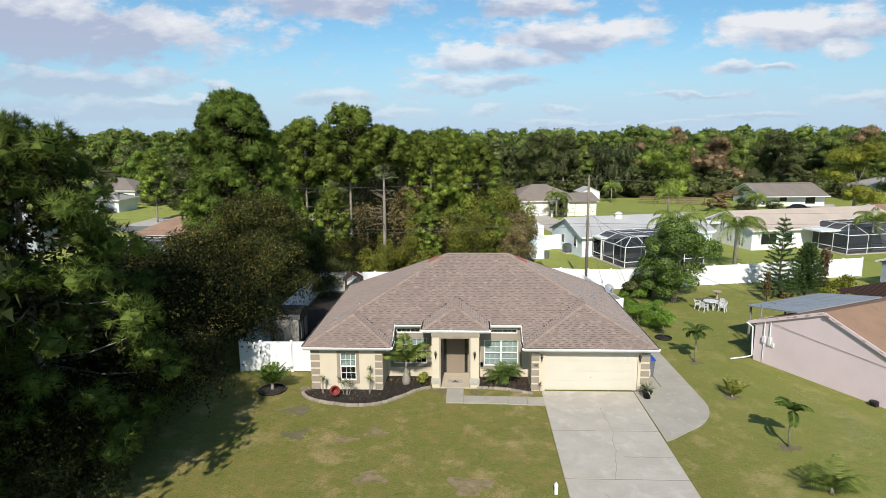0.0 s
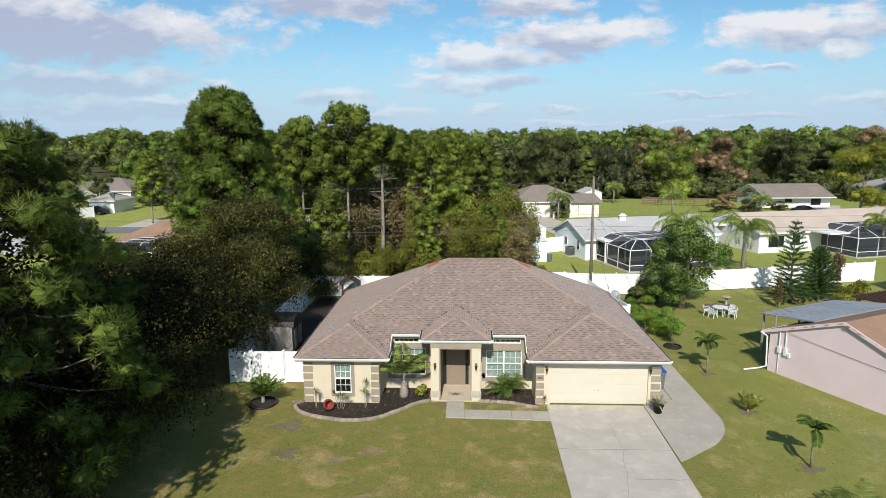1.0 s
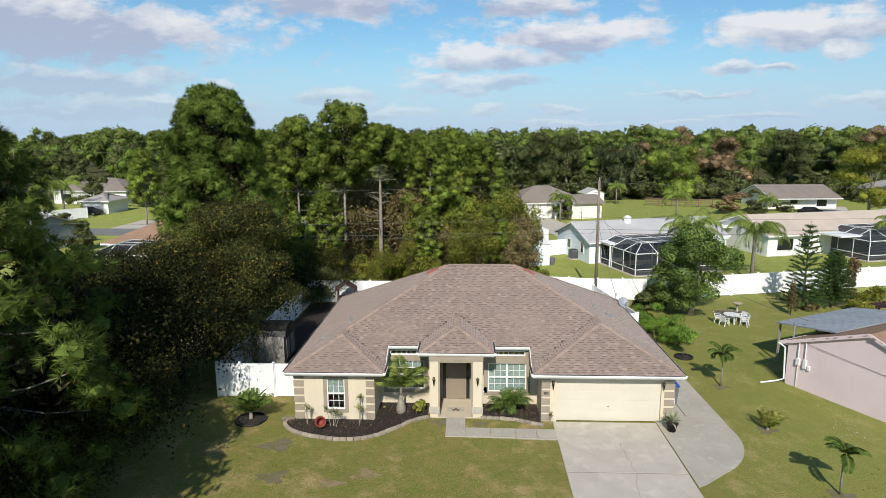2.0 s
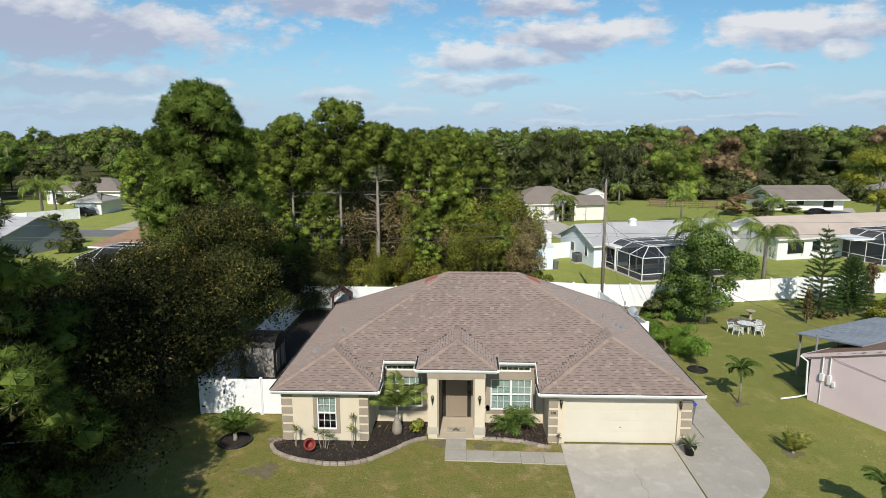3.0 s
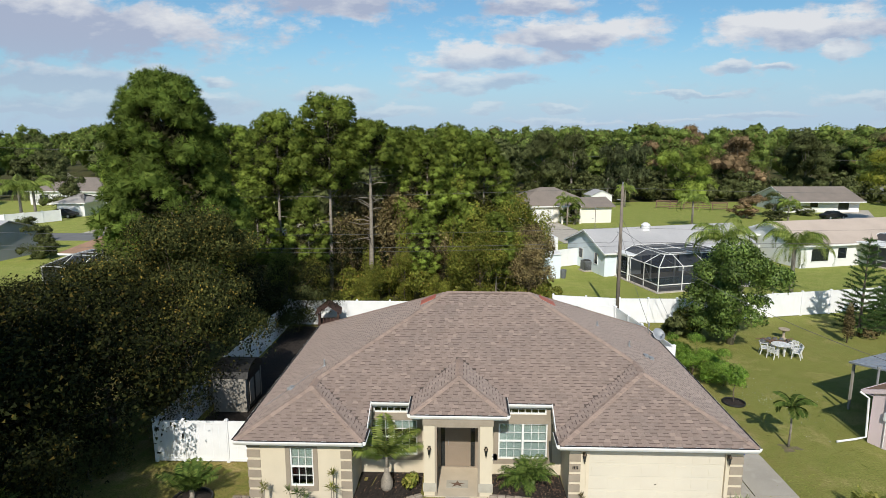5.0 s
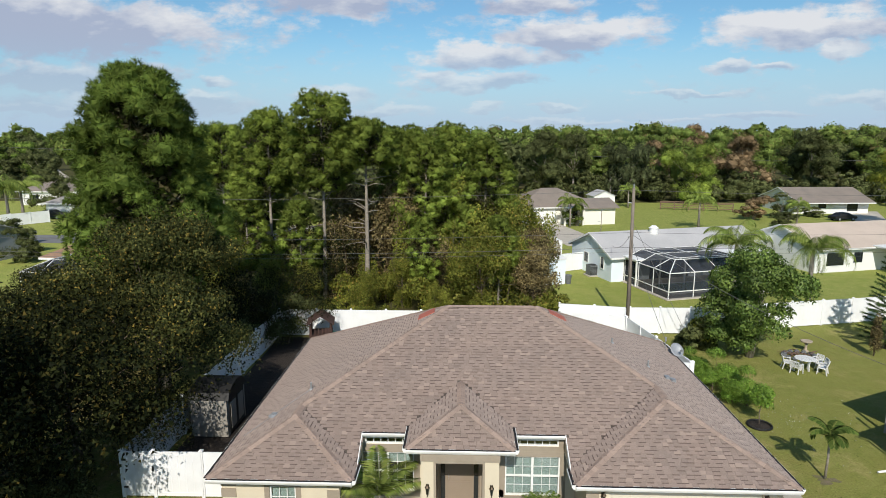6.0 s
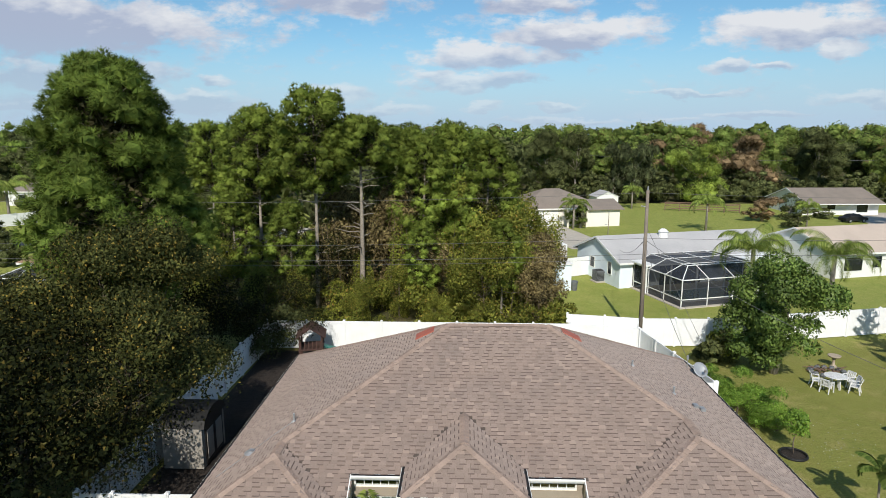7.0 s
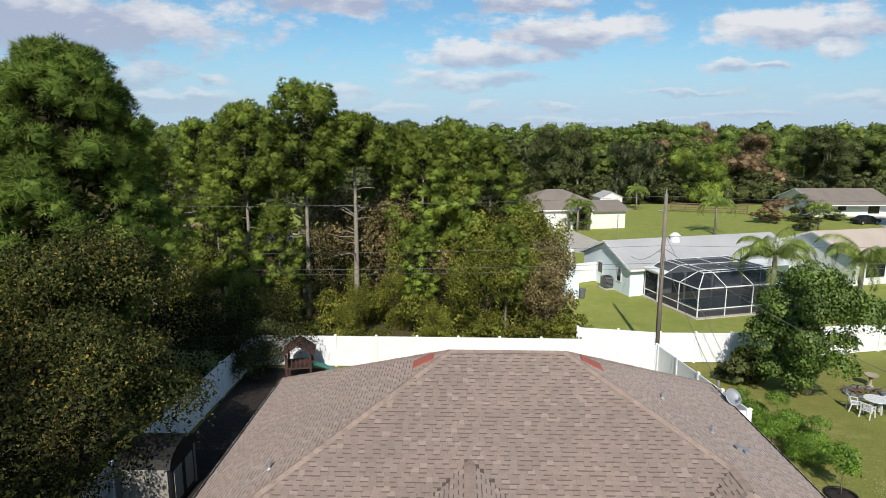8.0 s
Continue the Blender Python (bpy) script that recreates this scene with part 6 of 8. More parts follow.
h2 = gable_house(12.2, 40.6, 17, 17, 3.9, 2.45, 4.0, "bluewall", "paleroof", "pale blue house with a faded grey roof", windows=((0.4, 1.3, 0.95, 2.0, 0.0, 2), (-2.6, -1.9, 0.9, 2.1, 0.0, 2), (1.2, 2.6, 0.1, 2.1, -3.9, -1)))
part("lanai_roof", Build().box(1.0, -6.2, 2.38, 15.5, -3.8, 2.5), "white", h2, "flat white lanai roof")
for px in (1.2, 3.6, 6.2, 9.0, 12, 15.2):
    part("lanai_post", Build().box(px - .06, -6.1, 0, px + .06, -5.98, 2.38), "white", h2)
part("sliding_door", Build().box(4.0, -3.95, 0.05, 8.2, -3.9, 2.15), "glass", h2, "dark sliding glass doors")
part("roof_vent", Build().lathe([(0.45, 0), (0.4, 0.55), (0.5, 0.6), (0.2, 0.85)], 12, (6.4, -0.6, 3.7)), "white", h2, "white roof ventilator")
pool_cage(16.6, 30.9, 17, 9.4, 6.6, 2.2, "white framed screened pool cage with a flat top")
h3 = gable_house(32.8, 45.6, 15, 22, 4.6, 2.5, 4.15, "whitewall", "sandroof", "white house with a sandy shingle roof", windows=((1.2, 3.4, 0.6, 2.0, -4.6, -1), (4.4, 5.6, 0.8, 2.0, -4.6, -1)))
part("porch_roof", Build().box(-3.4, 1.2, 2.45, 0, 6.2, 2.62), "white", h3, "flat white porch roof")
for px, py in ((-3.2, 1.4), (-3.2, 6.0)):
    part("porch_post", Build().box(px - .06, py - .06, 0, px + .06, py + .06, 2.45), "white", h3)
part("lanai_roof", Build().box(6.5, -7.8, 2.4, 18, -4.5, 2.55), "white", h3, "flat white lanai roof")
pool_cage(43.5, 38.6, 15, 11, 6.0, 2.2, "white framed screened pool cage of the white house", rise=0.9, inset=2.2)
h4 = gable_house(54.5, 52.5, 15, 18, 4.4, 2.5, 4.2, "whitewall", "tanroof", "white house with a tan roof behind a pool cage", windows=((-1.5, -0.5, 0.9, 2.0, 0.0, 2),))
h5 = hip_house(8.2, 72.8, 12, 12.5, 10, 2.6, 5.0, "creamwall", "brownroof", "cream house with a brown-grey hip roof and white garage", windows=((8.2, 9.2, 0.8, 2.1, 0.0, -1),), garage=(0.8, 5.6))
part("porch_roof", Build().box(6.2, -2.0, 2.5, 9.5, 0, 2.65), "white", h5)
for px in (6.4, 9.3):
    part("porch_post", Build().box(px - .12, -1.95, 0, px + .12, -1.7, 2.5), "creamwall", h5)
part("driveway", Build().box(0.6, -18, 0.01, 6.2, -0.02, 0.04), "concrete", h5, "pale concrete driveway")
part("wing", Build().box(9.5, -1.6, 0, 14.5, 4.5, 2.5), "creamwall", h5)
part("wing_roof", Build().slab([Vector((9.2, -2.1, 2.55)), Vector((15, -2.1, 2.55)), Vector((15, 1.8, 3.7)), Vector((9.2, 1.8, 3.7))], 0.1).slab([Vector((9.2, 1.8, 3.7)), Vector((15, 1.8, 3.7)), Vector((15, 5, 2.55)), Vector((9.2, 5, 2.55))], 0.1), "brownroof", h5)
h6 = gable_house(56.0, 92.5, 3, 12.8, 5, 2.4, 4.1, "whitewall", "brownroof", "white ranch house with a brown-grey roof", over=1.3, windows=((4, 5.5, 0.9, 2.1, -5, -1), (9, 11, 0.4, 2.2, -5, -1)))
hip_house(84, 96, 6, 18, 10, 2.6, 4.8, "creamwall", "greyroof", "cream house among far trees")
# houses seen past the wood to the left
hip_house(-86, 96.5, -3, 16, 11, 2.7, 5.0, "whitewall", "brownroof", "white house with a brown-grey hip roof across the street", windows=((2, 4, 0.8, 2.1, 0, -1), (11, 13, 0.8, 2.1, 0, -1)))
hip_house(-69.0, 79.5, -2, 4.8, 6.0, 2.3, 3.5, "whitewall", "greyroof", "small white carport with a grey roof across the street", garage=(0.9, 3.9))
h9 = hip_house(-37.6, 34.6, -6, 14, 8, 2.5, 4.5, "shedwall", "tanroof", "beige house with a tan hip roof among trees")
pool_cage(-36.8, 29.9, -6, 7.6, 4.4, 2.2, "white framed screened pool cage among trees")
gable_house(-60.0, 45.5, -10, 10, 5, 2.6, 4.2, "greywall", "paleroof", "grey house with a pale roof")
h10 = gable_house(-31, 49, 2, 8, 4.2, 2.5, 4.0, "shedwall", "tanroof", "beige house with a brown roof behind the wood")
b = Build().box(-140, 55.5, 0.0, 5, 61.5, 0.025)
solo("road", b, "asphalt", "grey asphalt street across the neighbourhood", "road", kind="structure")
for x0, x1 in ((-53.5, -48.5), (-26, -22)):
    solo("driveway", Build().box(x0, 61.5, 0, x1, 71, 0.035), "concrete", "pale concrete driveway", "driveway", kind="structure")
solo("driveway", Build().add([(58.5, 72, 0.035), (62.5, 72, 0.035), (72.5, 91, 0.035), (66.0, 91, 0.035)], [(0, 1, 2, 3)]), "concrete", "pale concrete drive before the ranch house", "driveway", kind="structure")
away = Build()
for k in range(5):
    y0, y1 = 140 + k * 20, 160 + k * 20
    xa, xb = 2.0 - 0.758 * y0, 2.0 - 0.758 * y1
    away.add([(xa - 3, y0, 0.04), (xa + 3, y0, 0.04), (xb + 3, y1, 0.04), (xb - 3, y1, 0.04)], [(0, 1, 2, 3)])
solo("road", away, "concrete", "pale street running away between trees", "road", kind="structure")
fence([(-84, 62), (-68.9, 67.3), (-64.5, 73.6)], "white vinyl fence across the street", pitch=2.6)
fence([(-106, 94), (-90, 89)], "white vinyl fence of the corner plot across the street", pitch=2.6)

# the pink house
hp = gable_house(19.6, 1.33, 26.6, 15, 4.1, 2.42, 4.0, "pink", "tanroof", "pink stucco house with a tan shingle gable roof", over=0.42, gable_trim="pink", courses=True, rake=0.1)
part("patio_roof", Build().slab([Vector((1.5, 2.6, 3.16)), Vector((9.6, 2.6, 3.16)), Vector((9.6, 6.7, 2.46)), Vector((2.4, 6.7, 2.46))], 0.08), "metalroof", hp, "flat grey metal patio roof")
b = Build()
for k in range(13):
    x0 = 2.5 + k * 0.58
    b.bar((x0, 2.62, 3.175), (x0, 6.68, 2.475), 0.04, 0.03)
part("patio_roof_seams", b, "metalroof", hp)
for px in (2.6, 6.0, 9.4):
    part("patio_post", Build().box(px - .05, 6.5, 0, px + .05, 6.6, 2.38), "shedwall", hp)
part("pipe_mast", Build().tube([(1.0, 4.55, 2.3), (1.0, 4.55, 3.15)], 0.05, 8).lathe([(0.09, 0), (0.09, 0.08)], 8, (1.0, 4.55, 3.12)), "galv", hp, "grey service mast")
part("meter_box", Build().box(-0.12, 3.34, 1.3, 0.0, 3.52, 1.66).box(-0.1, 2.98, 1.22, 0.0, 3.14, 1.7).box(-0.08, 2.78, 1.18, 0.0, 2.9, 1.42).tube([(-0.07, 3.43, 1.66), (-0.07, 3.43, 2.6)], 0.03, 8).tube([(-0.06, 3.06, 1.7), (-0.06, 3.06, 2.62)], 0.03, 8).tube([(-0.05, 3.44, 1.3), (-0.05, 3.44, 0.1)], 0.016, 6), "whitewall", hp, "white electric meter boxes and conduit")
part("downpipe", Build().tube([(-0.35, 4.45, 2.3), (-0.1, 4.2, 2.05), (-0.06, 4.14, 0.25), (-0.4, 4.35, 0.12), (-1.3, 4.6, 0.08)], 0.045, 8), "whitewall", hp, "white downpipe with a long spout")
part("cable", Build().tube([(-0.06, 3.06, 2.6), (-0.03, 0.5, 2.35), (-0.03, -3.9, 2.05)], 0.008, 5), "black", hp)
part("hose_reel", Build().lathe([(0.05, 0), (0.2, 0.02), (0.2, 0.12), (0.05, 0.14)], 12, (-0.22, -3.05, 0.15)).box(-0.3, -3.2, 0, -0.05, -2.9, 0.25), "black", hp, "black garden hose reel at the wall")
pg = thing("pergola", 30.2, 12.0, 0, 25.5, label="dark slatted pergola beside the patio roof", category="pergola")
for px in (-2.4, 2.4):
    for py in (-1.6, 1.6):
        part("post", Build().box(px - .07, py - .07, 0, px + .07, py + .07, 2.2), "darkwood", pg)
for py in (-1.6, 1.6):
    part("beam", Build().box(-2.7, py - .05, 2.2, 2.7, py + .05, 2.38), "darkwood", pg)
for k in range(14):
    part("slat", Build().box(-2.6 + k * 0.4, -2.0, 2.38, -2.52 + k * 0.4, 2.0, 2.5), "darkwood", pg)
gable_house(38.5, 19.5, 20, 12, 4, 2.5, 4.0, "greywall", "greyroof", "grey block house at the yard's end", windows=((-1.0, 1.0, 1.0, 2.0, 0.0, 2),))

# sheds
sh = thing("garden_shed", 24.0, 96.0, 0, 12, label="small white garden shed with a gable roof", category="shed")
part("body", Build().prism([(0, 0), (4.2, 0), (4.2, 3.2), (0, 3.2)], 0, 2.1), "whitewall", sh)
part("roof", Build().slab([Vector((-.2, -.2, 2.1)), Vector((2.1, -.2, 3.1)), Vector((2.1, 3.4, 3.1)), Vector((-.2, 3.4, 2.1))], 0.08).slab([Vector((2.1, -.2, 3.1)), Vector((4.4, -.2, 2.1)), Vector((4.4, 3.4, 2.1)), Vector((2.1, 3.4, 3.1))], 0.08), "paleroof", sh)
part("gable", Build().add([(0, 0, 2.1), (4.2, 0, 2.1), (2.1, 0, 3.0), (0, .1, 2.1), (4.2, .1, 2.1), (2.1, .1, 3.0)], [(0, 1, 2), (3, 5, 4)]), "whitewall", sh)
part("door", Build().box(0.5, -.04, 0.05, 1.7, 0, 1.9), "white", sh)
sb = thing("storage_shed", 6.5, 35.5, 0, 12, label="pale blue storage shed behind the fence", category="shed")
part("body", Build().box(0, 0, 0, 2.6, 2.4, 2.3), "bluewall", sb)
part("roof", Build().slab([Vector((-.1, -.1, 2.36)), Vector((2.7, -.1, 2.36)), Vector((2.7, 2.5, 2.55)), Vector((-.1, 2.5, 2.55))], 0.07), "white", sb)
part("door", Build().box(0.7, -0.04, 0.05, 1.8, 0.0, 2.0), "bluewall", sb)
fence([(9.2, 40.8), (12.0, 42.3)], "short white vinyl fence by the blue house")
tk = thing("camper_van", 8.3, 45.5, 0, 100, label="white boxy camper trailer parked beside the house", category="trailer")
part("body", Build().prism([(-2.6, -1.1), (2.6, -1.1), (2.6, 1.1), (-2.6, 1.1)], 0.45, 2.75), "white", tk)
part("window", Build().box(-1.0, -1.13, 1.5, 0.4, -1.1, 2.1), "glass", tk)
for px in (-0.6, 0.3):
    for py in (-1.0, 1.0):
        part("wheel", Build().tube([(px, py - .1, .33), (px, py + .1, .33)], 0.33, 14), "black", tk)
ac = thing("air_conditioner", 12.2, 39.6, 0, 17, label="dark grey air-conditioning unit on a pad", category="air conditioner")
part("pad", Build().box(-.6, -.6, 0, .6, .6, .1), "concrete", ac)
part("cabinet", Build().box(-.45, -.45, .1, .45, .45, 1.05), "shedplastic", ac)
for k in range(7):
    part("louvre", Build().box(-.47, -.47, .2 + k * .11, .47, -.45, .24 + k * .11), "black", ac)
part("fan_grille", Build().lathe([(0.4, 1.05), (0.38, 1.09), (0.1, 1.1)], 16), "black", ac)
bn = thing("rubbish_bin", 9.35, 36.2, 0, label="small dark blue rubbish bin", category="bin")
part("body", Build().lathe([(0.22, 0), (0.3, 0.75)], 12), "shedplastic", bn)
part("lid", Build().lathe([(0.32, 0.75), (0.3, 0.82), (0.1, 0.88)], 12), "shedplastic", bn)

ls = thing("garden_shed", -12.2, 6.9, 0, 0, label="beige plastic garden shed with double doors in deep shade", category="shed")
part("body", Build().box(0, 0, 0.05, 1.62, 2.2, 1.75), "shedwall", ls)
b = Build()
# the arched roof runs along x, its gable faces the lane
prof2 = [(0, 1.75), (0.15, 2.05), (0.6, 2.3), (1.1, 2.36), (1.6, 2.3), (2.05, 2.05), (2.2, 1.75)]
n = len(prof2)
b.add([(x, y, z) for x in (-0.08, 1.72) for y, z in prof2], [(i, i + 1, n + i + 1, n + i) for i in range(n - 1)] + [tuple(range(n)), tuple(reversed(range(n, 2 * n)))])
part("roof", b, "black", ls, "dark arched roof")
for y0 in (0.25, 1.12):
    d = part("door", Build().box(1.62, y0, 0.1, 1.66, y0 + 0.83, 1.75), "black", ls)
    part("door_panel", Build().box(1.66, y0 + .12, 0.3, 1.68, y0 + .7, 1.5), "shedwall", d)

# utility poles and wires
def pole(x, y, h, label, r=0.15, lean=0.0, arm=False):
    p = thing("utility_pole", x, y, 0, label=label, category="utility pole", group="utility poles")
    part("shaft", Build().tube([(0, 0, 0), (lean, 0, h)], [r, r * 0.62], 10), "polewood", p, smooth=True)
    part("insulator", Build().tube([(lean, 0, h), (lean, 0, h + 0.25)], 0.04, 8), "galv", p)
    part("bracket", Build().tube([(lean - .1, 0, h - 1.0), (lean - .35, 0, h - .95)], 0.035, 8), "galv", p)
    part("cable_clamp", Build().tube([(lean - .1, 0, h - 3.3), (lean - .2, 0, h - 3.25)], 0.05, 8), "galv", p)
    if arm:
        part("transformer", Build().lathe([(0.16, 0), (0.18, 0.05), (0.18, 0.5), (0.1, 0.6)], 12, (lean - 0.35, 0, h - 1.6)), "galv", p)
    return p


pole(11.0, 22.2, 9.9, "weathered wooden utility pole behind the fence", lean=-0.08)
pole(20.6, 122, 11.2, "distant wooden utility pole", 0.2)
pole(-62, 24.5, 10, "distant wooden utility pole", 0.18)
pole(75, 36, 10, "distant wooden utility pole", 0.18)
pole(-115, 125, 11, "distant wooden utility pole", 0.2)
pole(13.2, 41.2, 6.0, "thin metal antenna mast beside the blue house", 0.05)


def wire(p, q, sag, r=0.013, label="thin weathered grey overhead wire"):
    p, q = Vector(p), Vector(q)
    pts = []
    for i in range(13):
        f = i / 12
        v = p.lerp(q, f)
        v.z -= sag * 4 * f * (1 - f)
        pts.append(v)
    solo("overhead_wire", Build().tube(pts, r, 5), "wire", label, "wire", "overhead wires")


for z, r in ((9.75, 0.009), (6.95, 0.010), (5.95, 0.012), (5.65, 0.009)):
    wire((10.95, 22.2, z), (-62, 24.5, z + 0.1), 0.9, r)
    wire((10.95, 22.2, z), (75, 36, z + 0.1), 0.9, r)
wire((10.95, 22.2, 6.9), (13.6, 38.0, 3.2), 0.5)
wire((10.95, 22.2, 6.6), (10.1, 12.0, 3.1), 0.3)
wire((11.0, 22.2, 6.8), (19.6, 6.4, 3.1), 0.7)
wire((11.05, 22.2, 7.5), (14.4, 19.4, 0.0), 0.0, 0.012, "steel guy wire of the pole")
wire((20.6, 122, 10.8), (-115, 125, 10.8), 1.5, 0.03)
wire((20.6, 122, 9.0), (130, 124, 9.0), 1.5, 0.03)

# post-and-rail fence at the back of the far lawn
bf = thing("rail_fence", 35.5, 93.4, 0, -17.2, label="weathered grey-brown post-and-rail fence before the trees", category="fence")
for k in range(6):
    part("post", Build().box(k * 2.4 - .08, -0.08, 0, k * 2.4 + .08, 0.08, 1.5), "wood", bf)
    if k < 5:
        for z in (0.35, 0.75, 1.15, 1.4):
            part("rail", Build().box(k * 2.4 + .06, -0.03, z, k * 2.4 + 2.34, 0.03, z + 0.14), "wood", bf)


# ---- planting beds ----
def smooth_line(pts, n=8):
    """A Catmull-Rom line through points."""
    res = []
    q = [pts[0]] + list(pts) + [pts[-1]]
    for i in range(1, len(q) - 2):
        a, b, c, d = (Vector(v) for v in q[i - 1:i + 3])
        for k in range(n):
            t = k / n
            res.append(0.5 * ((2 * b) + (c - a) * t + (2 * a - 5 * b + 4 * c - d) * t * t + (3 * b - a - 3 * c + d) * t ** 3))
    res.append(Vector(pts[-1]))
    return res


def bed(front, back, name, label):
    line = smooth_line([(x, y, 0) for x, y in front], 10)
    t = thing(name, line[0].x, line[0].y, 0, label=label, category="flower bed")
    o = line[0].copy()
    # heaped mulch: rows from the edging back to the wall
    rng = np.random.default_rng(9)
    b = Build()
    m = 7
    for i, p in enumerate(line):
        q = Vector(back(p.x, p.y))
        for j in range(m + 1):
            f = j / m
            v = p.lerp(q, f)
            b.v.append((v.x - o.x, v.y - o.y, 0.02 + 0.10 * math.sin(math.pi * min(1, f * 1.4 + 0.08)) + (rng.normal() * 0.018 if 0 < j < m else 0)))
    for i in range(len(line) - 1):
        for j in range(m):
            a = i * (m + 1) + j
            b.f.append((a, a + m + 1, a + m + 2, a + 1))
    part("mulch", b, "mulch", t, "dark brown bark mulch")
    # bark chips on top
    n = 900
    r2 = np.random.default_rng(10)
    idx = r2.integers(0, len(b.v), n)
    c = np.array([b.v[k] for k in idx]) + np.stack([r2.normal(size=n) * 0.12, r2.normal(size=n) * 0.12, np.full(n, 0.015)], axis=1)
    tagged(part("mulch", raw_mesh("mulch", leaves(r2, c, np.tile([0.0, 0.0, 1.0], (n, 1)), 0.05, 0, 0.35, 0.4), 4, "wood"), None, t), kind="stuff")
    # edging blocks along the front
    d = 0.0
    pos = []
    for p, q in zip(line, line[1:]):
        L = (q - p).length
        while d < L:
            pos.append((p.lerp(q, d / L), math.atan2(q.y - p.y, q.x - p.x)))
            d += 0.31
        d -= L
    blk = Build()
    w, dp, h = 0.145, 0.085, 0.13
    blk.add([(-w, -dp, 0), (w, -dp, 0), (w, dp, 0), (-w, dp, 0), (-w, -dp, h * .8), (w, -dp, h * .8), (w, dp, h * .8), (-w, dp, h * .8), (-w * .86, -dp * .7, h), (w * .86, -dp * .7, h), (w * .86, dp * .7, h), (-w * .86, dp * .7, h)],
            [(0, 1, 5, 4), (1, 2, 6, 5), (2, 3, 7, 6), (3, 0, 4, 7), (4, 5, 9, 8), (5, 6, 10, 9), (6, 7, 11, 10), (7, 4, 8, 11), (8, 9, 10, 11)])
    me = blk.mesh("edging_block", "edging")
    rr = random.Random(3)
    for p, a in pos:
        e = new("edging_block", me)
        e.parent = t
        e.matrix_basis = pose(p.x - o.x, p.y - o.y, rr.uniform(-0.01, 0.015), rr.uniform(-3, 3), rr.uniform(-3, 3), math.degrees(a) + rr.uniform(-4, 4))
    return t


def left_back(x, y):
    if x < -4.12:
        return (x, -0.10, 0)
    return (max(x, -4.1), 1.84 if x < -1.6 else 0.9, 0)


bed([(-8.22, -0.25), (-8.3, -0.75), (-7.7, -1.45), (-6.4, -1.98), (-5.0, -2.15), (-3.9, -1.75), (-3.1, -1.05), (-2.3, -0.25), (-1.62, 0.2)], left_back, "flower_bed", "curved mulched flower bed edged with tan blocks")
bed([(1.1, 0.2), (1.9, 0.12), (2.7, -0.02), (3.3, -0.28), (3.82, -0.5)], lambda x, y: (x, 1.84, 0), "flower_bed", "mulched flower bed under the front window")
solo("bed_kerb", Build().box(-8.62, -0.22, 0, -8.0, -0.08, 0.09), "edging", "short tan kerb stone at the house corner", "kerb stone")


# ---- palms and pot plants ----
def frond_points(rng, base, az, up, length, droop, n, leaf, width, folded=0.5, hang=0.0):
    """Corners of the leaflets of one feather frond that arches from base, and its midrib line."""
    pts = []
    p = np.array(base, float)
    pitch = up
    step = length / n
    for i in range(n + 1):
        pts.append(p.copy())
        d = np.array([math.cos(az) * math.cos(pitch), math.sin(az) * math.cos(pitch), math.sin(pitch)])
        p = p + d * step
        pitch -= droop / n * (0.5 + i / n)
    pts = np.array(pts)
    co = []
    for i in range(2, n + 1):
        f = i / n
        d = pts[i] - pts[i - 1]
        d /= np.linalg.norm(d)
        s = np.cross(d, [0, 0, 1])
        s /= max(np.linalg.norm(s), 1e-3)
        u = np.cross(s, d)
        L = leaf * (0.45 + 0.9 * math.sin(math.pi * min(1.0, 0.15 + 0.85 * f)) ** 0.8) * rng.uniform(0.85, 1.1)
        for sg in (-1, 1):
            w = d * 0.55 + s * sg * 0.8 + u * (folded - 0.5) + np.array([0, 0, -0.35 * folded - hang])
            w /= np.linalg.norm(w)
            tip = pts[i] + w * L
            tip[2] -= L * 0.18
            mid = pts[i] + w * L * 0.45
            co += [pts[i], mid - d * width, tip, mid + d * width]
    return np.array(co), pts


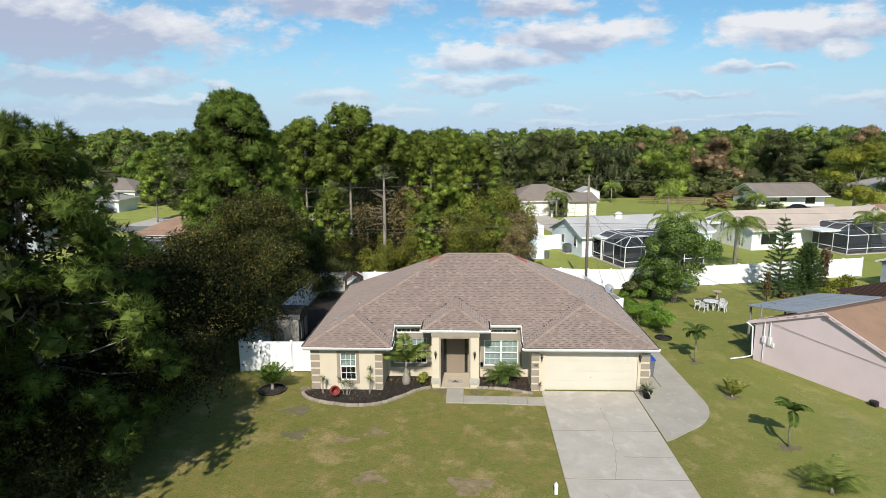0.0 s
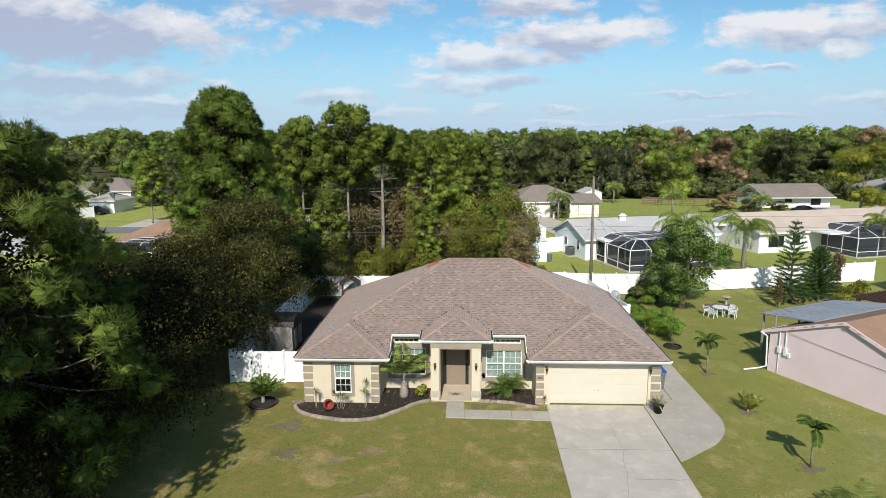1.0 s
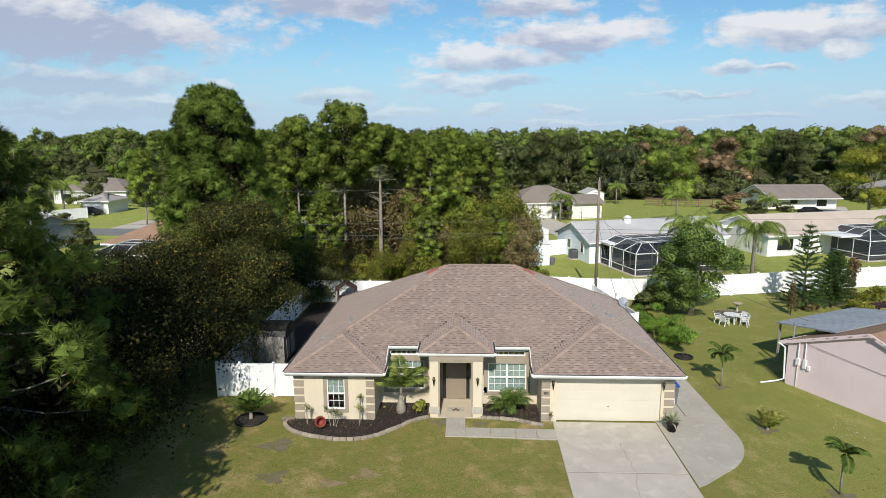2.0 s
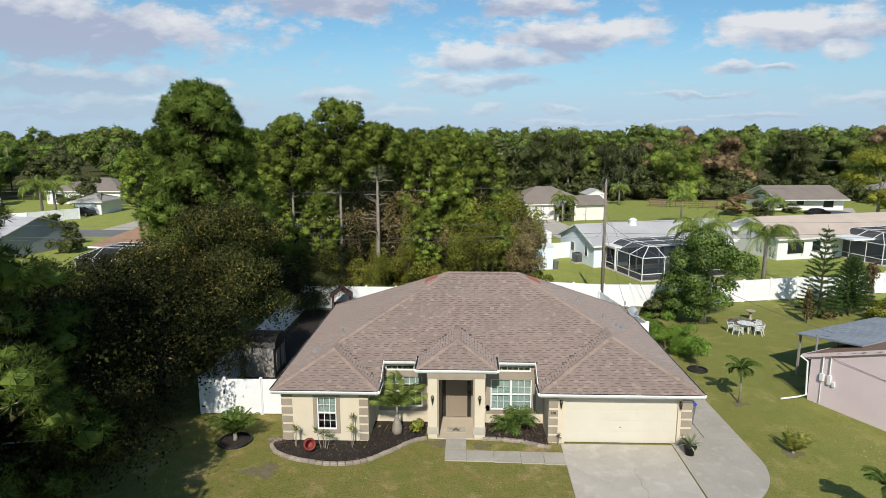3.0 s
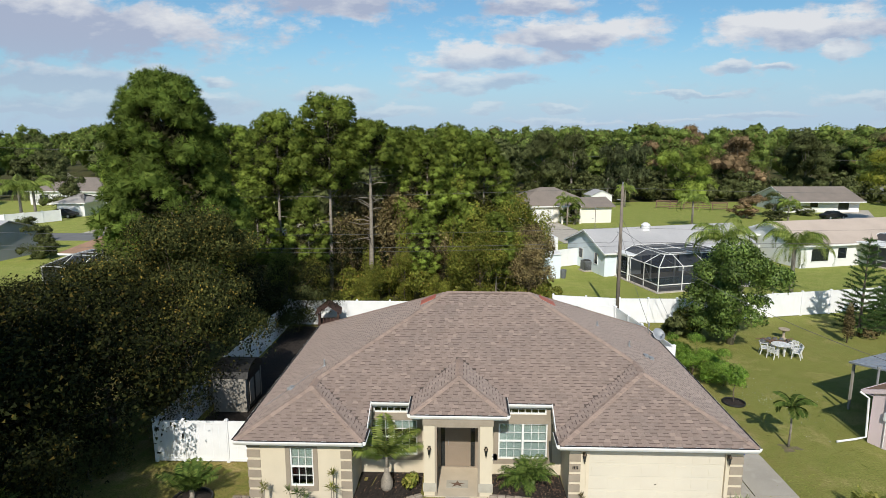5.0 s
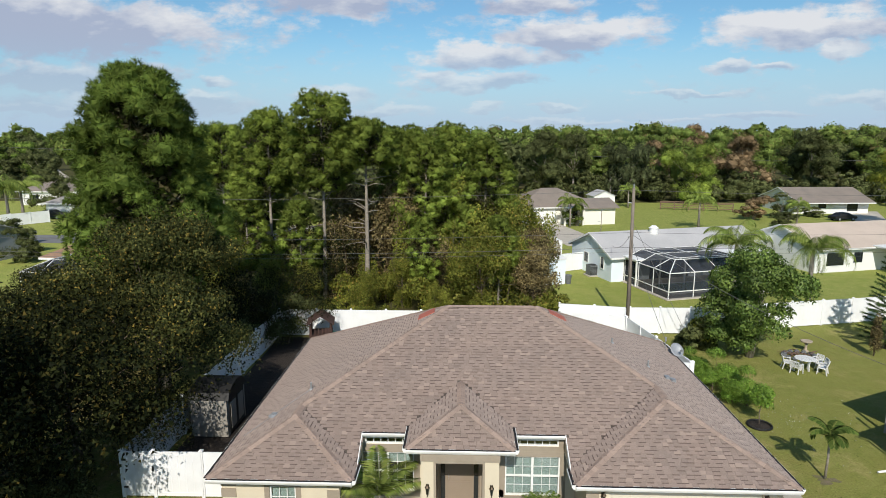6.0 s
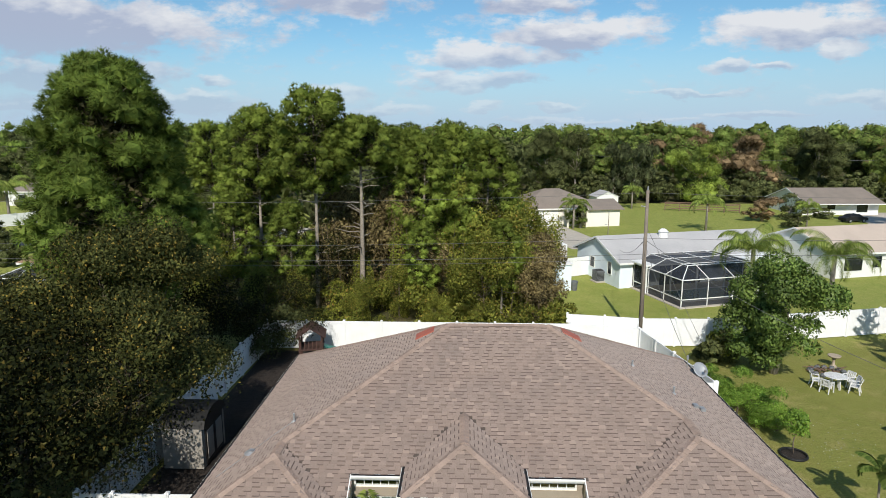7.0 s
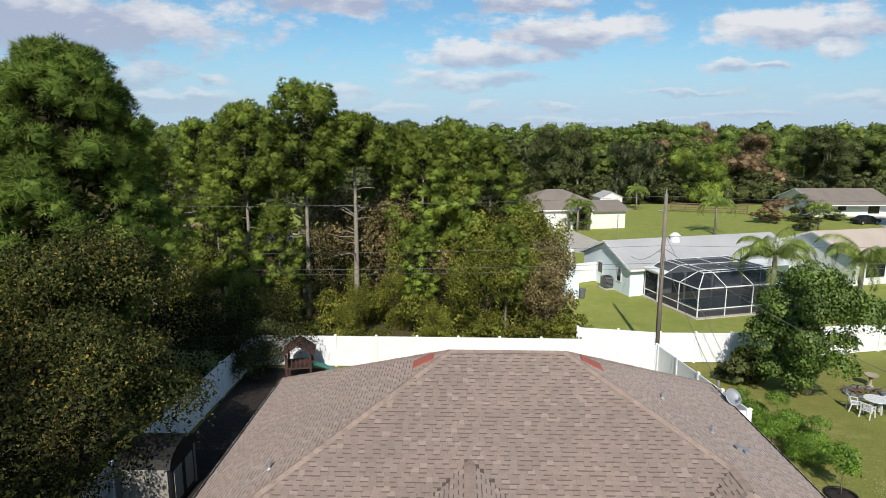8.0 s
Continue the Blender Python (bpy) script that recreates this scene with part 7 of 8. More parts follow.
def palm(name, seed, label, trunk_h, trunk_r, fronds, length, droop, leaf, width=0.018, mat="palm", up=(0.2, 1.2), bulge=0.0, stems=((0, 0),), bark="palebark", n=22, category="palm", hang=0.0):
    rng = np.random.default_rng(seed)
    t = thing(name, label=label, category=category)
    co = []
    ribs = Build()
    tr = Build()
    for sx, sy in stems:
        h = trunk_h * (rng.uniform(0.8, 1.1) if len(stems) > 1 else 1)
        if bulge:
            tr.tube([(sx, sy, 0), (sx, sy, h * .2), (sx, sy, h * .45), (sx, sy, h * .75), (sx, sy, h)], [trunk_r * .85, trunk_r * (1 + bulge), trunk_r * (1 + bulge * .9), trunk_r * .7, trunk_r * .45], 12)
            tr.tube([(sx, sy, h), (sx, sy, h * 1.45)], [trunk_r * .45, trunk_r * .22], 8)
        else:
            tr.tube([(sx, sy, 0), (sx * 1.4 + .03, sy * 1.4, h * .5), (sx * 1.9, sy * 1.9 + .04, h)], [trunk_r * 1.25, trunk_r, trunk_r * .8], 9)
        hb = h * (1.4 if bulge else 1.0)
        k = fronds // len(stems)
        for i in range(k):
            az = 6.283 * (i * 0.382) + rng.uniform(-.2, .2)
            e = up[0] + (up[1] - up[0]) * rng.random() ** 0.9
            c, pts = frond_points(rng, (sx * 1.9, sy * 1.9, hb), az, e, length * rng.uniform(0.8, 1.1), droop * rng.uniform(0.75, 1.2), n, leaf, width, hang=hang)
            co.append(c)
            ribs.tube([tuple(p) for p in pts[::4]], [max(0.004, trunk_r * 0.16 * (1 - j / 7)) for j in range(len(pts[::4]))], 4, False)
    part("trunk", tr, bark, t, smooth=True)
    part("frond_ribs", ribs, mat, t)
    part("crown", raw_mesh("crown", np.concatenate(co), 4, mat), None, t)
    return t


put(palm("bottle_palm", 31, "bottle palm with a swollen grey trunk in the bed", 1.0, 0.165, 8, 1.75, 1.05, 0.46, 0.04, "queen", up=(0.55, 1.55), bulge=0.45, category="palm"), -2.92, 0.55)
put(palm("pygmy_palm", 32, "bushy pygmy date palm in front of the window", 0.55, 0.09, 54, 0.95, 1.5, 0.22, 0.018, up=(-0.1, 1.35), stems=((-0.16, 0.0), (0.14, 0.06), (0.0, -0.12))), 2.42, 0.9)
put(palm("young_palm", 33, "young palm in a ring of dark edging", 0.4, 0.09, 15, 1.3, 0.75, 0.38, 0.03, up=(0.85, 1.52)), -10.1, -0.3)
fx = put(palm("foxtail_palm", 34, "young foxtail palm with a few arching fronds", 1.85, 0.042, 8, 1.1, 1.8, 0.26, 0.034, up=(0.1, 1.3), n=38), 14.08, 4.45)
again(fx, 14.42, -5.75, 140, 0.92)
put(palm("young_palm", 35, "small yellow-green palm seedling on the lawn", 0.12, 0.06, 9, 1.0, 0.6, 0.27, 0.022, "palmyellow", up=(0.75, 1.5)), 14.17, -0.57)
put(palm("young_palm", 36, "small fan-like young palm on the lawn", 0.25, 0.07, 14, 1.25, 0.9, 0.34, 0.024, "queen", up=(0.4, 1.3)), 14.18, -9.3)
q1 = put(palm("queen_palm", 37, "queen palm with drooping feathery fronds", 4.2, 0.16, 16, 3.7, 2.7, 0.60, 0.03, "queen", up=(0.25, 1.5), n=46, hang=0.55), 21.8, 31.0, 0, 1.12)
for x, y, rz, s in ((27.2, 29.8, 100, 1.08), (33.2, 69.0, 30, 0.95), (15.4, 71.0, 60, 0.85), (4.0, 68.0, 200, 0.95), (-68.9, 70.9, 80, 1.3), (-68.0, 72.8, 10, 1.25), (49.3, 73.5, 10, 0.72), (47, 40, 10, 0.9), (30.2, 95.4, 40, 0.8), (5.4, 33.5, 30, 0.95)):
    again(q1, x, y, rz, s)
sab = put(palm("palmetto", 38, "low green palmetto in the undergrowth", 0.2, 0.09, 16, 1.3, 1.2, 0.4, 0.035, "palmyellow", up=(0.1, 1.3)), -3.2, 23.4)
for x, y, rz, s in ((-2.4, 24.1, 90, 1.0), (-4.2, 23.2, 200, 0.8), (5.2, 24.0, 20, 0.8), (0.4, 27.0, 140, 2.0)):
    again(sab, x, y, rz, s)


def spiky(name, seed, label, stem, n, leaf, width, mat, heads=((0, 0),), category="plant"):
    """Strap leaves in rosettes on thin stems."""
    rng = np.random.default_rng(seed)
    t = thing(name, label=label, category=category)
    tr = Build()
    cs = []
    for hx, hy in heads:
        h = stem * rng.uniform(0.7, 1.15)
        if stem > 0.05:
            tr.tube([(hx * 0.4, hy * 0.4, 0), (hx, hy, h)], [0.018, 0.013], 6)
        for i in range(n):
            a = 6.283 * rng.random()
            e = rng.uniform(0.1, 1.4)
            d = np.array([math.cos(a) * math.cos(e), math.sin(a) * math.cos(e), math.sin(e)])
            s = np.cross(d, [0, 0, 1])
            s /= max(np.linalg.norm(s), 1e-3)
            p = np.array([hx, hy, h])
            L = leaf * rng.uniform(0.7, 1.1)
            mid = p + d * L * 0.5
            tip = p + d * L
            tip[2] -= L * 0.22 * math.cos(e)
            cs += [p, mid - s * width, tip, mid + s * width]
    if tr.v:
        part("stem", tr, "palebark", t)
    part("leaf_rosette", raw_mesh("leaf_rosette", np.array(cs), 4, mat), None, t)
    return t


dr = put(spiky("dracaena", 41, "thin dracaena with spiky tufts on bare stems", 0.75, 26, 0.34, 0.012, "palmyellow", ((0, 0), (0.05, 0.03))), -7.25, -0.72)
again(dr, -4.75, -0.75, 70, 1.05)
put(spiky("dracaena", 42, "tall dracaena with two spiky heads", 1.25, 26, 0.30, 0.012, "palmyellow", ((0, 0), (0.02, 0.05))), -4.72, -0.55, 20)
put(spiky("dracaena", 43, "branching dracaena in front of the wing window", 0.75, 22, 0.38, 0.014, "palm", ((0, 0), (-0.3, 0.02), (0.28, 0.0), (0.1, 0.1))), -5.95, -0.9)
put(spiky("dracaena", 44, "small brownish dracaena by the garage", 0.5, 22, 0.22, 0.012, "brownvine", ((0, 0), (0.05, 0.02))), 4.25, -0.25)
put(leafy("croton", 45, [(0, 0, 0.35, 0.28, 0.26, 0.3), (0.12, 0.05, 0.5, 0.2, 0.2, 0.22)], "yellow-green croton shrub beside the pier", 520, 0.085, "palmyellow", ((0, 0, 0), (0, 0, 0.3)), 0.02, category="shrub"), -2.05, 0.62)

# urn pot with striped agave by the garage
ur = thing("plant_pot", 9.72, -0.85, 0.04, label="black pot with a pale striped spiky agave", category="plant pot")
part("pot", Build().lathe([(0.18, 0), (0.25, 0.36), (0.28, 0.36), (0.28, 0.42), (0.23, 0.42), (0.21, 0.36)], 18), "black", ur, smooth=True)
part("soil", Build().lathe([(0.22, 0.36), (0.05, 0.385)], 14), "mulch", ur)
put(spiky("agave", 46, "pale striped agave with long stiff leaves", 0.02, 46, 0.72, 0.035, "agave"), 9.72, -0.85, 0, 1.0, 0.42)
pt = thing("plant_pot", -6.6, -1.15, 0.12, label="glazed red pot lying on its side in the mulch", category="plant pot")
b = Build().lathe([(0.13, 0), (0.24, 0.14), (0.27, 0.3), (0.22, 0.42), (0.25, 0.47), (0.21, 0.47), (0.18, 0.4), (0.22, 0.28), (0.1, 0.06)], 20)
for i, v in enumerate(b.v):
    b.v[i] = tuple(pose(0, 0.12, 0.22, 68, 0, 25) @ Vector(v))
part("pot", b, "terracotta", pt, smooth=True)
# wheeled bin beside the garage
wb = thing("wheeled_bin", 10.62, 2.2, 0.04, label="dark wheeled bin with a blue lid beside the garage", category="bin")
part("body", Build().add([(-.25, -.28, .08), (.25, -.28, .08), (.25, .28, .08), (-.25, .28, .08), (-.3, -.36, 1.0), (.3, -.36, 1.0), (.3, .36, 1.0), (-.3, .36, 1.0)], [(3, 2, 1, 0), (4, 5, 6, 7), (0, 1, 5, 4), (1, 2, 6, 5), (2, 3, 7, 6), (3, 0, 4, 7)]), "shedplastic", wb)
part("lid", Build().box(-.33, -.4, 1.0, .33, .4, 1.05).box(-.28, -.35, 1.05, .28, .3, 1.1), "bluecap", wb, "blue lid")
for px in (-.26, .26):
    part("wheel", Build().tube([(px - .03, .3, .12), (px + .03, .3, .12)], 0.12, 12), "black", wb)
hz = thing("garden_hose", 10.12, 0.75, 0.04, label="coiled white garden hose hung on the wall", category="hose")
b = Build()
for k in range(4):
    b.tube([(0.03 + .03 * k, 0.26 * math.cos(a), 0.75 + 0.3 * math.sin(a)) for a in np.linspace(0, 6.283, 17)], 0.016, 6, False)
part("coil", b, "whitewall", hz)
part("hanger", Build().box(-0.09, -0.08, 0.95, 0.1, 0.08, 1.06), "galv", hz)
# doormat and a small plaque on the wall
mt = thing("doormat", -0.25, 1.0, 0.06, label="pale doormat with a dark star pattern on the porch", category="doormat")
part("mat", Build().box(-.42, -.26, 0, .42, .26, .012), "plinth", mt)
b = Build()
star = []
for k in range(10):
    r = 0.30 if k % 2 == 0 else 0.11
    star.append((r * 1.1 * math.sin(k * math.pi / 5), r * 0.75 * math.cos(k * math.pi / 5)))
b.prism(list(reversed(star)), 0.012, 0.016)
part("star", b, "wood", mt)
pq = thing("wall_plaque", 1.22, 1.84, 0.62, label="small arched white plaque on the wall", category="plaque")
part("board", Build().prism([(-.1, -.02), (.1, -.02), (.1, 0), (-.1, 0)], 0, 0.2).tube([(0, -.02, .2), (0, 0, .2)], 0.1, 12), "white", pq)
# white marker post near the street
mp = thing("marker_post", 3.78, -9.6, 0, label="white post with a pointed cap beside the drive", category="post")
part("post", Build().box(-.06, -.06, 0, .06, .06, 0.36), "white", mp)
part("cap", Build().add([(-.08, -.08, .36), (.08, -.08, .36), (.08, .08, .36), (-.08, .08, .36), (0, 0, 0.5)], [(3, 2, 1, 0), (0, 1, 4), (1, 2, 4), (2, 3, 4), (3, 0, 4)]), "white", mp)


def ring(x, y, r, label):
    t = thing("planting_ring", x, y, 0, label=label, category="planting ring")
    part("edging", Build().tube([(r * math.cos(a), r * math.sin(a), 0.05) for a in np.linspace(0, 6.283, 25)], 0.055, 8, False), "black", t, smooth=True)
    part("mulch", Build().lathe([(r - .03, 0.01), (r * 0.6, 0.06), (0.05, 0.09)], 20), "mulch", t)


ring(-10.1, -0.3, 0.72, "dark rubber ring edging round a young palm")
ring(13.62, 8.85, 0.52, "dark rubber ring edging round a sapling")

# ---- back yard, right ----
put(leafy("broadleaf_tree", 51, [(x - 0.05, y, z, a, b_, c) for x, y, z, a, b_, c in boughs(16, 26, 2.9, 2.8, 1.1, 6.1, 0.37)], "round glossy broadleaf tree with pale forked trunks", 40000, 0.085, "broad", ((0, 0, 0), (0, 0, 2.2)), 0.1, "palebark", stems=5, droop=0.5), 17.25, 17.9)
put(leafy("shade_shrub", 52, boughs(7, 7, 1.4, 1.2, 0.2, 1.9, 0.5), "dark arching shrub under the tree", 4200, 0.13, "oak", ((0, 0, 0), (0, 0, .6)), 0.05, droop=0.6, category="shrub"), 14.9, 19.4)
bs = put(leafy("feathery_shrub", 53, boughs(8, 9, 1.25, 1.2, 0.3, 2.1, 0.48), "bright green feathery shrub by the house", 14000, 0.038, "bright", ((0, 0, 0), (0, 0, .8)), 0.05, droop=0.3, category="shrub"), 12.9, 12.6)
again(bs, 14.0, 11.0, 80, 0.85)
again(bs, 12.4, 14.6, 200, 0.75)
put(leafy("sapling", 54, [(0, 0, 1.5, 0.5, 0.5, 0.55), (0.15, 0.1, 1.1, 0.4, 0.4, 0.35)], "thin sapling with light green leaves in a ring", 900, 0.06, "bright", ((0, 0, 0), (0, 0, 1.2)), 0.03, category="sapling"), 13.62, 8.85)


def araucaria(name, seed, h, r, label, tiers=22, mat="arauc"):
    """A tiered conifer: whorls of level branches, each a brush of short needles."""
    rng = np.random.default_rng(seed)
    t = thing(name, label=label, category="tree")
    b = Build().tube([(0, 0, 0), (0, 0, h)], [0.11, 0.015], 8)
    cs, ds = [], []
    for i in range(tiers):
        f = i / tiers
        z = 0.6 + (h - 0.7) * f
        L = r * (1 - f) ** 0.75 + 0.12
        for k in range(6):
            a = k * 1.047 + i * 0.5 + rng.uniform(-.1, .1)
            d = np.array([math.cos(a), math.sin(a), 0.12 + 0.35 * f])
            tip = np.array([0, 0, z]) + d * L
            b.tube([(0, 0, z), tuple(tip)], [0.02, 0.006], 4, False)
            m = max(4, int(L * 14))
            s = np.linspace(0.12, 1.0, m)[:, None]
            cs.append(np.array([0, 0, z]) + d * L * s)
            ds.append(np.tile(d, (m, 1)))
    part("trunk", b, "bark", t)
    part("crown", raw_mesh("crown", needles(rng, np.concatenate(cs), np.concatenate(ds), 0.2, 12, 0.02, 0.9), 3, mat), None, t)
    return t


put(araucaria("norfolk_pine", 55, 7.0, 1.55, "dark tiered Norfolk pine on the lawn", 15), 26.5, 19.7)
put(araucaria("norfolk_pine", 56, 4.6, 1.6, "broad dense young Norfolk pine", 26), 29.2, 20.6)
put(leafy("cypress_shrub", 57, [(0, 0, 0.7, 0.32, 0.32, 0.6), (0, 0, 1.4, 0.3, 0.3, 0.7), (0, 0, 2.1, 0.2, 0.2, 0.6)], "narrow brownish cypress shrub", 1500, 0.06, "brownvine", ((0, 0, 0), (0, 0, 2.2)), 0.04, category="shrub"), 24.9, 18.3)
put(leafy("yellow_shrub", 58, boughs(9, 7, 1.5, 1.2, 0.3, 2.2, 0.5), "loose yellow-green shrub by the pergola", 2600, 0.08, "yellow", ((0, 0, 0), (0, 0, .9)), 0.05, category="shrub"), 30.5, 18.0)
put(leafy("croton_shrub", 60, boughs(15, 6, 0.8, 0.6, 0.3, 1.7, 0.5), "yellow-leaved croton shrub against the white fence", 1500, 0.075, "yellow", ((0, 0, 0), (0, 0, .6)), 0.04, category="shrub"), 14.6, 19.7)
put(leafy("log_pile_shrub", 59, [(0, 0, 0.35, 0.6, 0.5, 0.35)], "low tangle of dry cuttings at the tree's foot", 420, 0.10, "brownvine", ((0, 0, 0), (0, 0, .4)), 0.03, category="shrub"), 26.9, 19.2)

put(leafy("croton_tree", 62, boughs(18, 8, 0.9, 0.8, 0.8, 3.6, 0.42), "tall croton with orange and russet leaves beside the conifer", 2600, 0.09, "russet", ((0, 0, 0), (0, 0, 1.6)), 0.05, category="shrub"), 30.9, 20.9)
tb = thing("garden_table", 19.45, 15.9, 0, label="round white plastic garden table on the lawn", category="table")
tb.scale = (0.82, 0.82, 0.95)
part("tabletop", Build().lathe([(0.1, 0.70), (0.66, 0.71), (0.68, 0.73), (0.66, 0.75), (0.05, 0.75)], 24), "plastic", tb)
for k in range(4):
    a = k * 1.571 + .4
    part("leg", Build().bar((0.35 * math.cos(a), 0.35 * math.sin(a), 0), (0.28 * math.cos(a), 0.28 * math.sin(a), 0.71), 0.09), "plastic", tb)


def garden_chair():
    c = thing("garden_chair", label="white moulded plastic garden armchair", category="chair", group="garden chairs")
    part("seat", Build().box(-.24, -.24, .40, .24, .24, .44), "plastic", c)
    bk = Build()
    for k in range(5):
        bk.bar((-.19 + k * .095, .22, .44), (-.2 + k * .1, .33, .82), 0.06, 0.02)
    bk.bar((-.24, .335, .82), (.24, .335, .82), 0.04, 0.08).bar((-.24, .22, .42), (-.24, .335, .84), 0.04).bar((.24, .22, .42), (.24, .335, .84), 0.04)
    part("backrest", bk, "plastic", c)
    for s in (-1, 1):
        part("armrest", Build().bar((s * .27, -.22, .64), (s * .27, .28, .66), 0.06, 0.03), "plastic", c)
        part("leg", Build().bar((s * .27, -.26, 0), (s * .26, -.2, .64), 0.05), "plastic", c)
        part("leg", Build().bar((s * .25, .3, 0), (s * .24, .2, .42), 0.05), "plastic", c)
    return c


gc = garden_chair()
first = True
for a, d in ((165, 0.9), (215, 0.86), (320, 0.9), (22, 0.92), (350, 0.86)):
    m = pose(19.45 + d * math.cos(radians(a)), 15.9 + d * math.sin(radians(a)), 0, 0, 0, a - 90)
    if first:
        gc.matrix_basis, first = m @ Matrix.Scale(0.9, 4), False
    else:
        copy_thing(gc, m)
bb = thing("bird_bath", 21.2, 19.0, 0, label="tan stone bird bath on a turned pedestal", category="bird bath")
bb.scale = (0.8, 0.8, 0.85)
part("pedestal", Build().lathe([(0.24, 0), (0.24, 0.06), (0.1, 0.16), (0.09, 0.5), (0.14, 0.62)], 14), "stone", bb, smooth=True)
part("basin", Build().lathe([(0.1, 0.62), (0.38, 0.72), (0.44, 0.82), (0.40, 0.82), (0.1, 0.72)], 18), "stone", bb, smooth=True)
fp = thing("fire_pit", 20.3, 18.0, 0, label="ring of dark stones with burnt brush", category="fire pit")
rr = random.Random(12)
for k in range(14):
    a = k * 0.449
    part("stone", Build().lathe([(0.13, 0), (0.17, 0.1), (0.1, 0.2)], 7, (0.9 * math.cos(a), 0.7 * math.sin(a), 0)), "shedplastic", fp)
b = Build()
for k in range(26):
    x, y, a = rr.uniform(-.7, .7), rr.uniform(-.5, .5), rr.uniform(0, 3.14)
    b.tube([(x, y, rr.uniform(.05, .3)), (x + .6 * math.cos(a), y + .6 * math.sin(a), rr.uniform(.05, .35))], [0.03, 0.015], 5)
part("brush", b, "wood", fp)

# ---- play set in the shaded corner ----
ps = thing("play_set", -9.2, 19.0, 0, 10, label="wooden play tower with a gabled roof and green slide", category="play set")
ps.scale = (0.9, 0.9, 0.76)
for px in (-.7, .7):
    for py in (-.7, .7):
        part("post", Build().box(px - .06, py - .06, 0, px + .06, py + .06, 2.2), "darkwood", ps)
part("platform", Build().box(-.8, -.8, 1.15, .8, .8, 1.25), "darkwood", ps)
part("roof", Build().slab([Vector((-.95, -.95, 2.15)), Vector((0, -.95, 2.95)), Vector((0, .95, 2.95)), Vector((-.95, .95, 2.15))], 0.05).slab([Vector((0, -.95, 2.95)), Vector((.95, -.95, 2.15)), Vector((.95, .95, 2.15)), Vector((0, .95, 2.95))], 0.05), "darkwood", ps)
for k in range(6):
    part("baluster", Build().box(-.66 + k * .25, -.78, 1.25, -.6 + k * .25, -.74, 1.85), "darkwood", ps)
part("slide", Build().slab([Vector((.8, -.3, 1.25)), Vector((1.5, -.3, .95)), Vector((1.5, .3, .95)), Vector((.8, .3, 1.25))], 0.06).slab([Vector((1.5, -.3, .95)), Vector((2.7, -.3, .15)), Vector((2.7, .3, .15)), Vector((1.5, .3, .95))], 0.06), "green", ps, "green plastic slide")
# thin sheet in the dark mulch colour over the side yard
solo("yard_soil", Build().box(-12.4, 3.0, 0.0, -8.1, 20.6, 0.012), "mulch", "dark ground sheet over the side yard", "ground", kind="structure")


# ---- parked cars ----
def car(x, y, rz, mat, label):
    c = thing("car", x, y, 0, rz, label=label, category="car", group="parked cars")
    prof = [(-2.2, .35), (-2.25, .75), (-2.0, .92), (-1.5, .98), (-0.95, 1.42), (0.55, 1.45), (1.2, 1.0), (2.05, .86), (2.25, .6), (2.2, .35)]
    n = len(prof)
    b = Build().add([(px, s * (0.86 if pz < 1.1 else 0.66), pz) for s in (-1, 1) for px, pz in prof], [tuple(range(n)), tuple(reversed(range(n, 2 * n)))] + [(i, n + i, n + (i + 1) % n, (i + 1) % n) for i in range(n)])
    part("body", b, mat, c)
    g = Build()
    for s in (-1, 1):
        g.add([(-1.2, s * .83, 1.02), (0.85, s * .83, 1.02), (0.45, s * .69, 1.38), (-0.85, s * .69, 1.38)], [(0, 1, 2, 3)])
    part("window", g, "glass", c)
    for px in (-1.35, 1.35):
        for s in (-1, 1):
            w = part("wheel", Build().tube([(px, s * .78, .32), (px, s * .92, .32)], 0.32, 14), "black", c)
            part("rim", Build().tube([(px, s * .921, .32), (px, s * .93, .32)], 0.2, 10), "galv", w)
    return c


car(59.6, 79.5, 12, "black", "black saloon car parked on a drive").scale = (0.88, 0.88, 0.88)
car(-66.9, 77.6, 4, "black", "dark car before a small carport")
car(-21.8, 48.6, 95, "shedplastic", "dark car parked beyond the wood")
car(-21, 56.8, 5, "white", "white car on the street")
# the single tabs of the porch roof
tab_mesh = {}
for c, along, up, nor, w, lf in OWN_TABS:
    key = (round(w, 3), lf > 0.45)
    if key not in tab_mesh:
        bl = shingle_block(Vector((0, 0, 0)), Vector((1, 0, 0)), Vector((0, 1, 0)), Vector((0, 0, 1)), w, lf)
        tab_mesh[key] = Build().add([tuple(p) for p in bl], TAB_FACES).mesh("shingle", "shingle_piece")
    e = new("shingle", tab_mesh[key])
    e.parent = roof
    m = Matrix((along, up, nor)).transposed().to_4x4()
    m.translation = c
    e.matrix_basis = m


# ---- lawn details ----
def bare_patch(x, y, r, mat, label):
    rr = random.Random(int(x * 100))
    pts = []
    for k in range(26):
        a = k / 26 * 6.283
        q = r * (1 + 0.32 * math.sin(3 * a + x) + 0.16 * math.sin(7 * a + y) + rr.uniform(-0.14, 0.14))
        pts.append((x + q * 1.35 * math.cos(a), y + q * math.sin(a)))
    solo("bare_patch", Build().prism(pts, -0.02, 0.006), mat, label, "ground", "bare lawn patches", "structure")


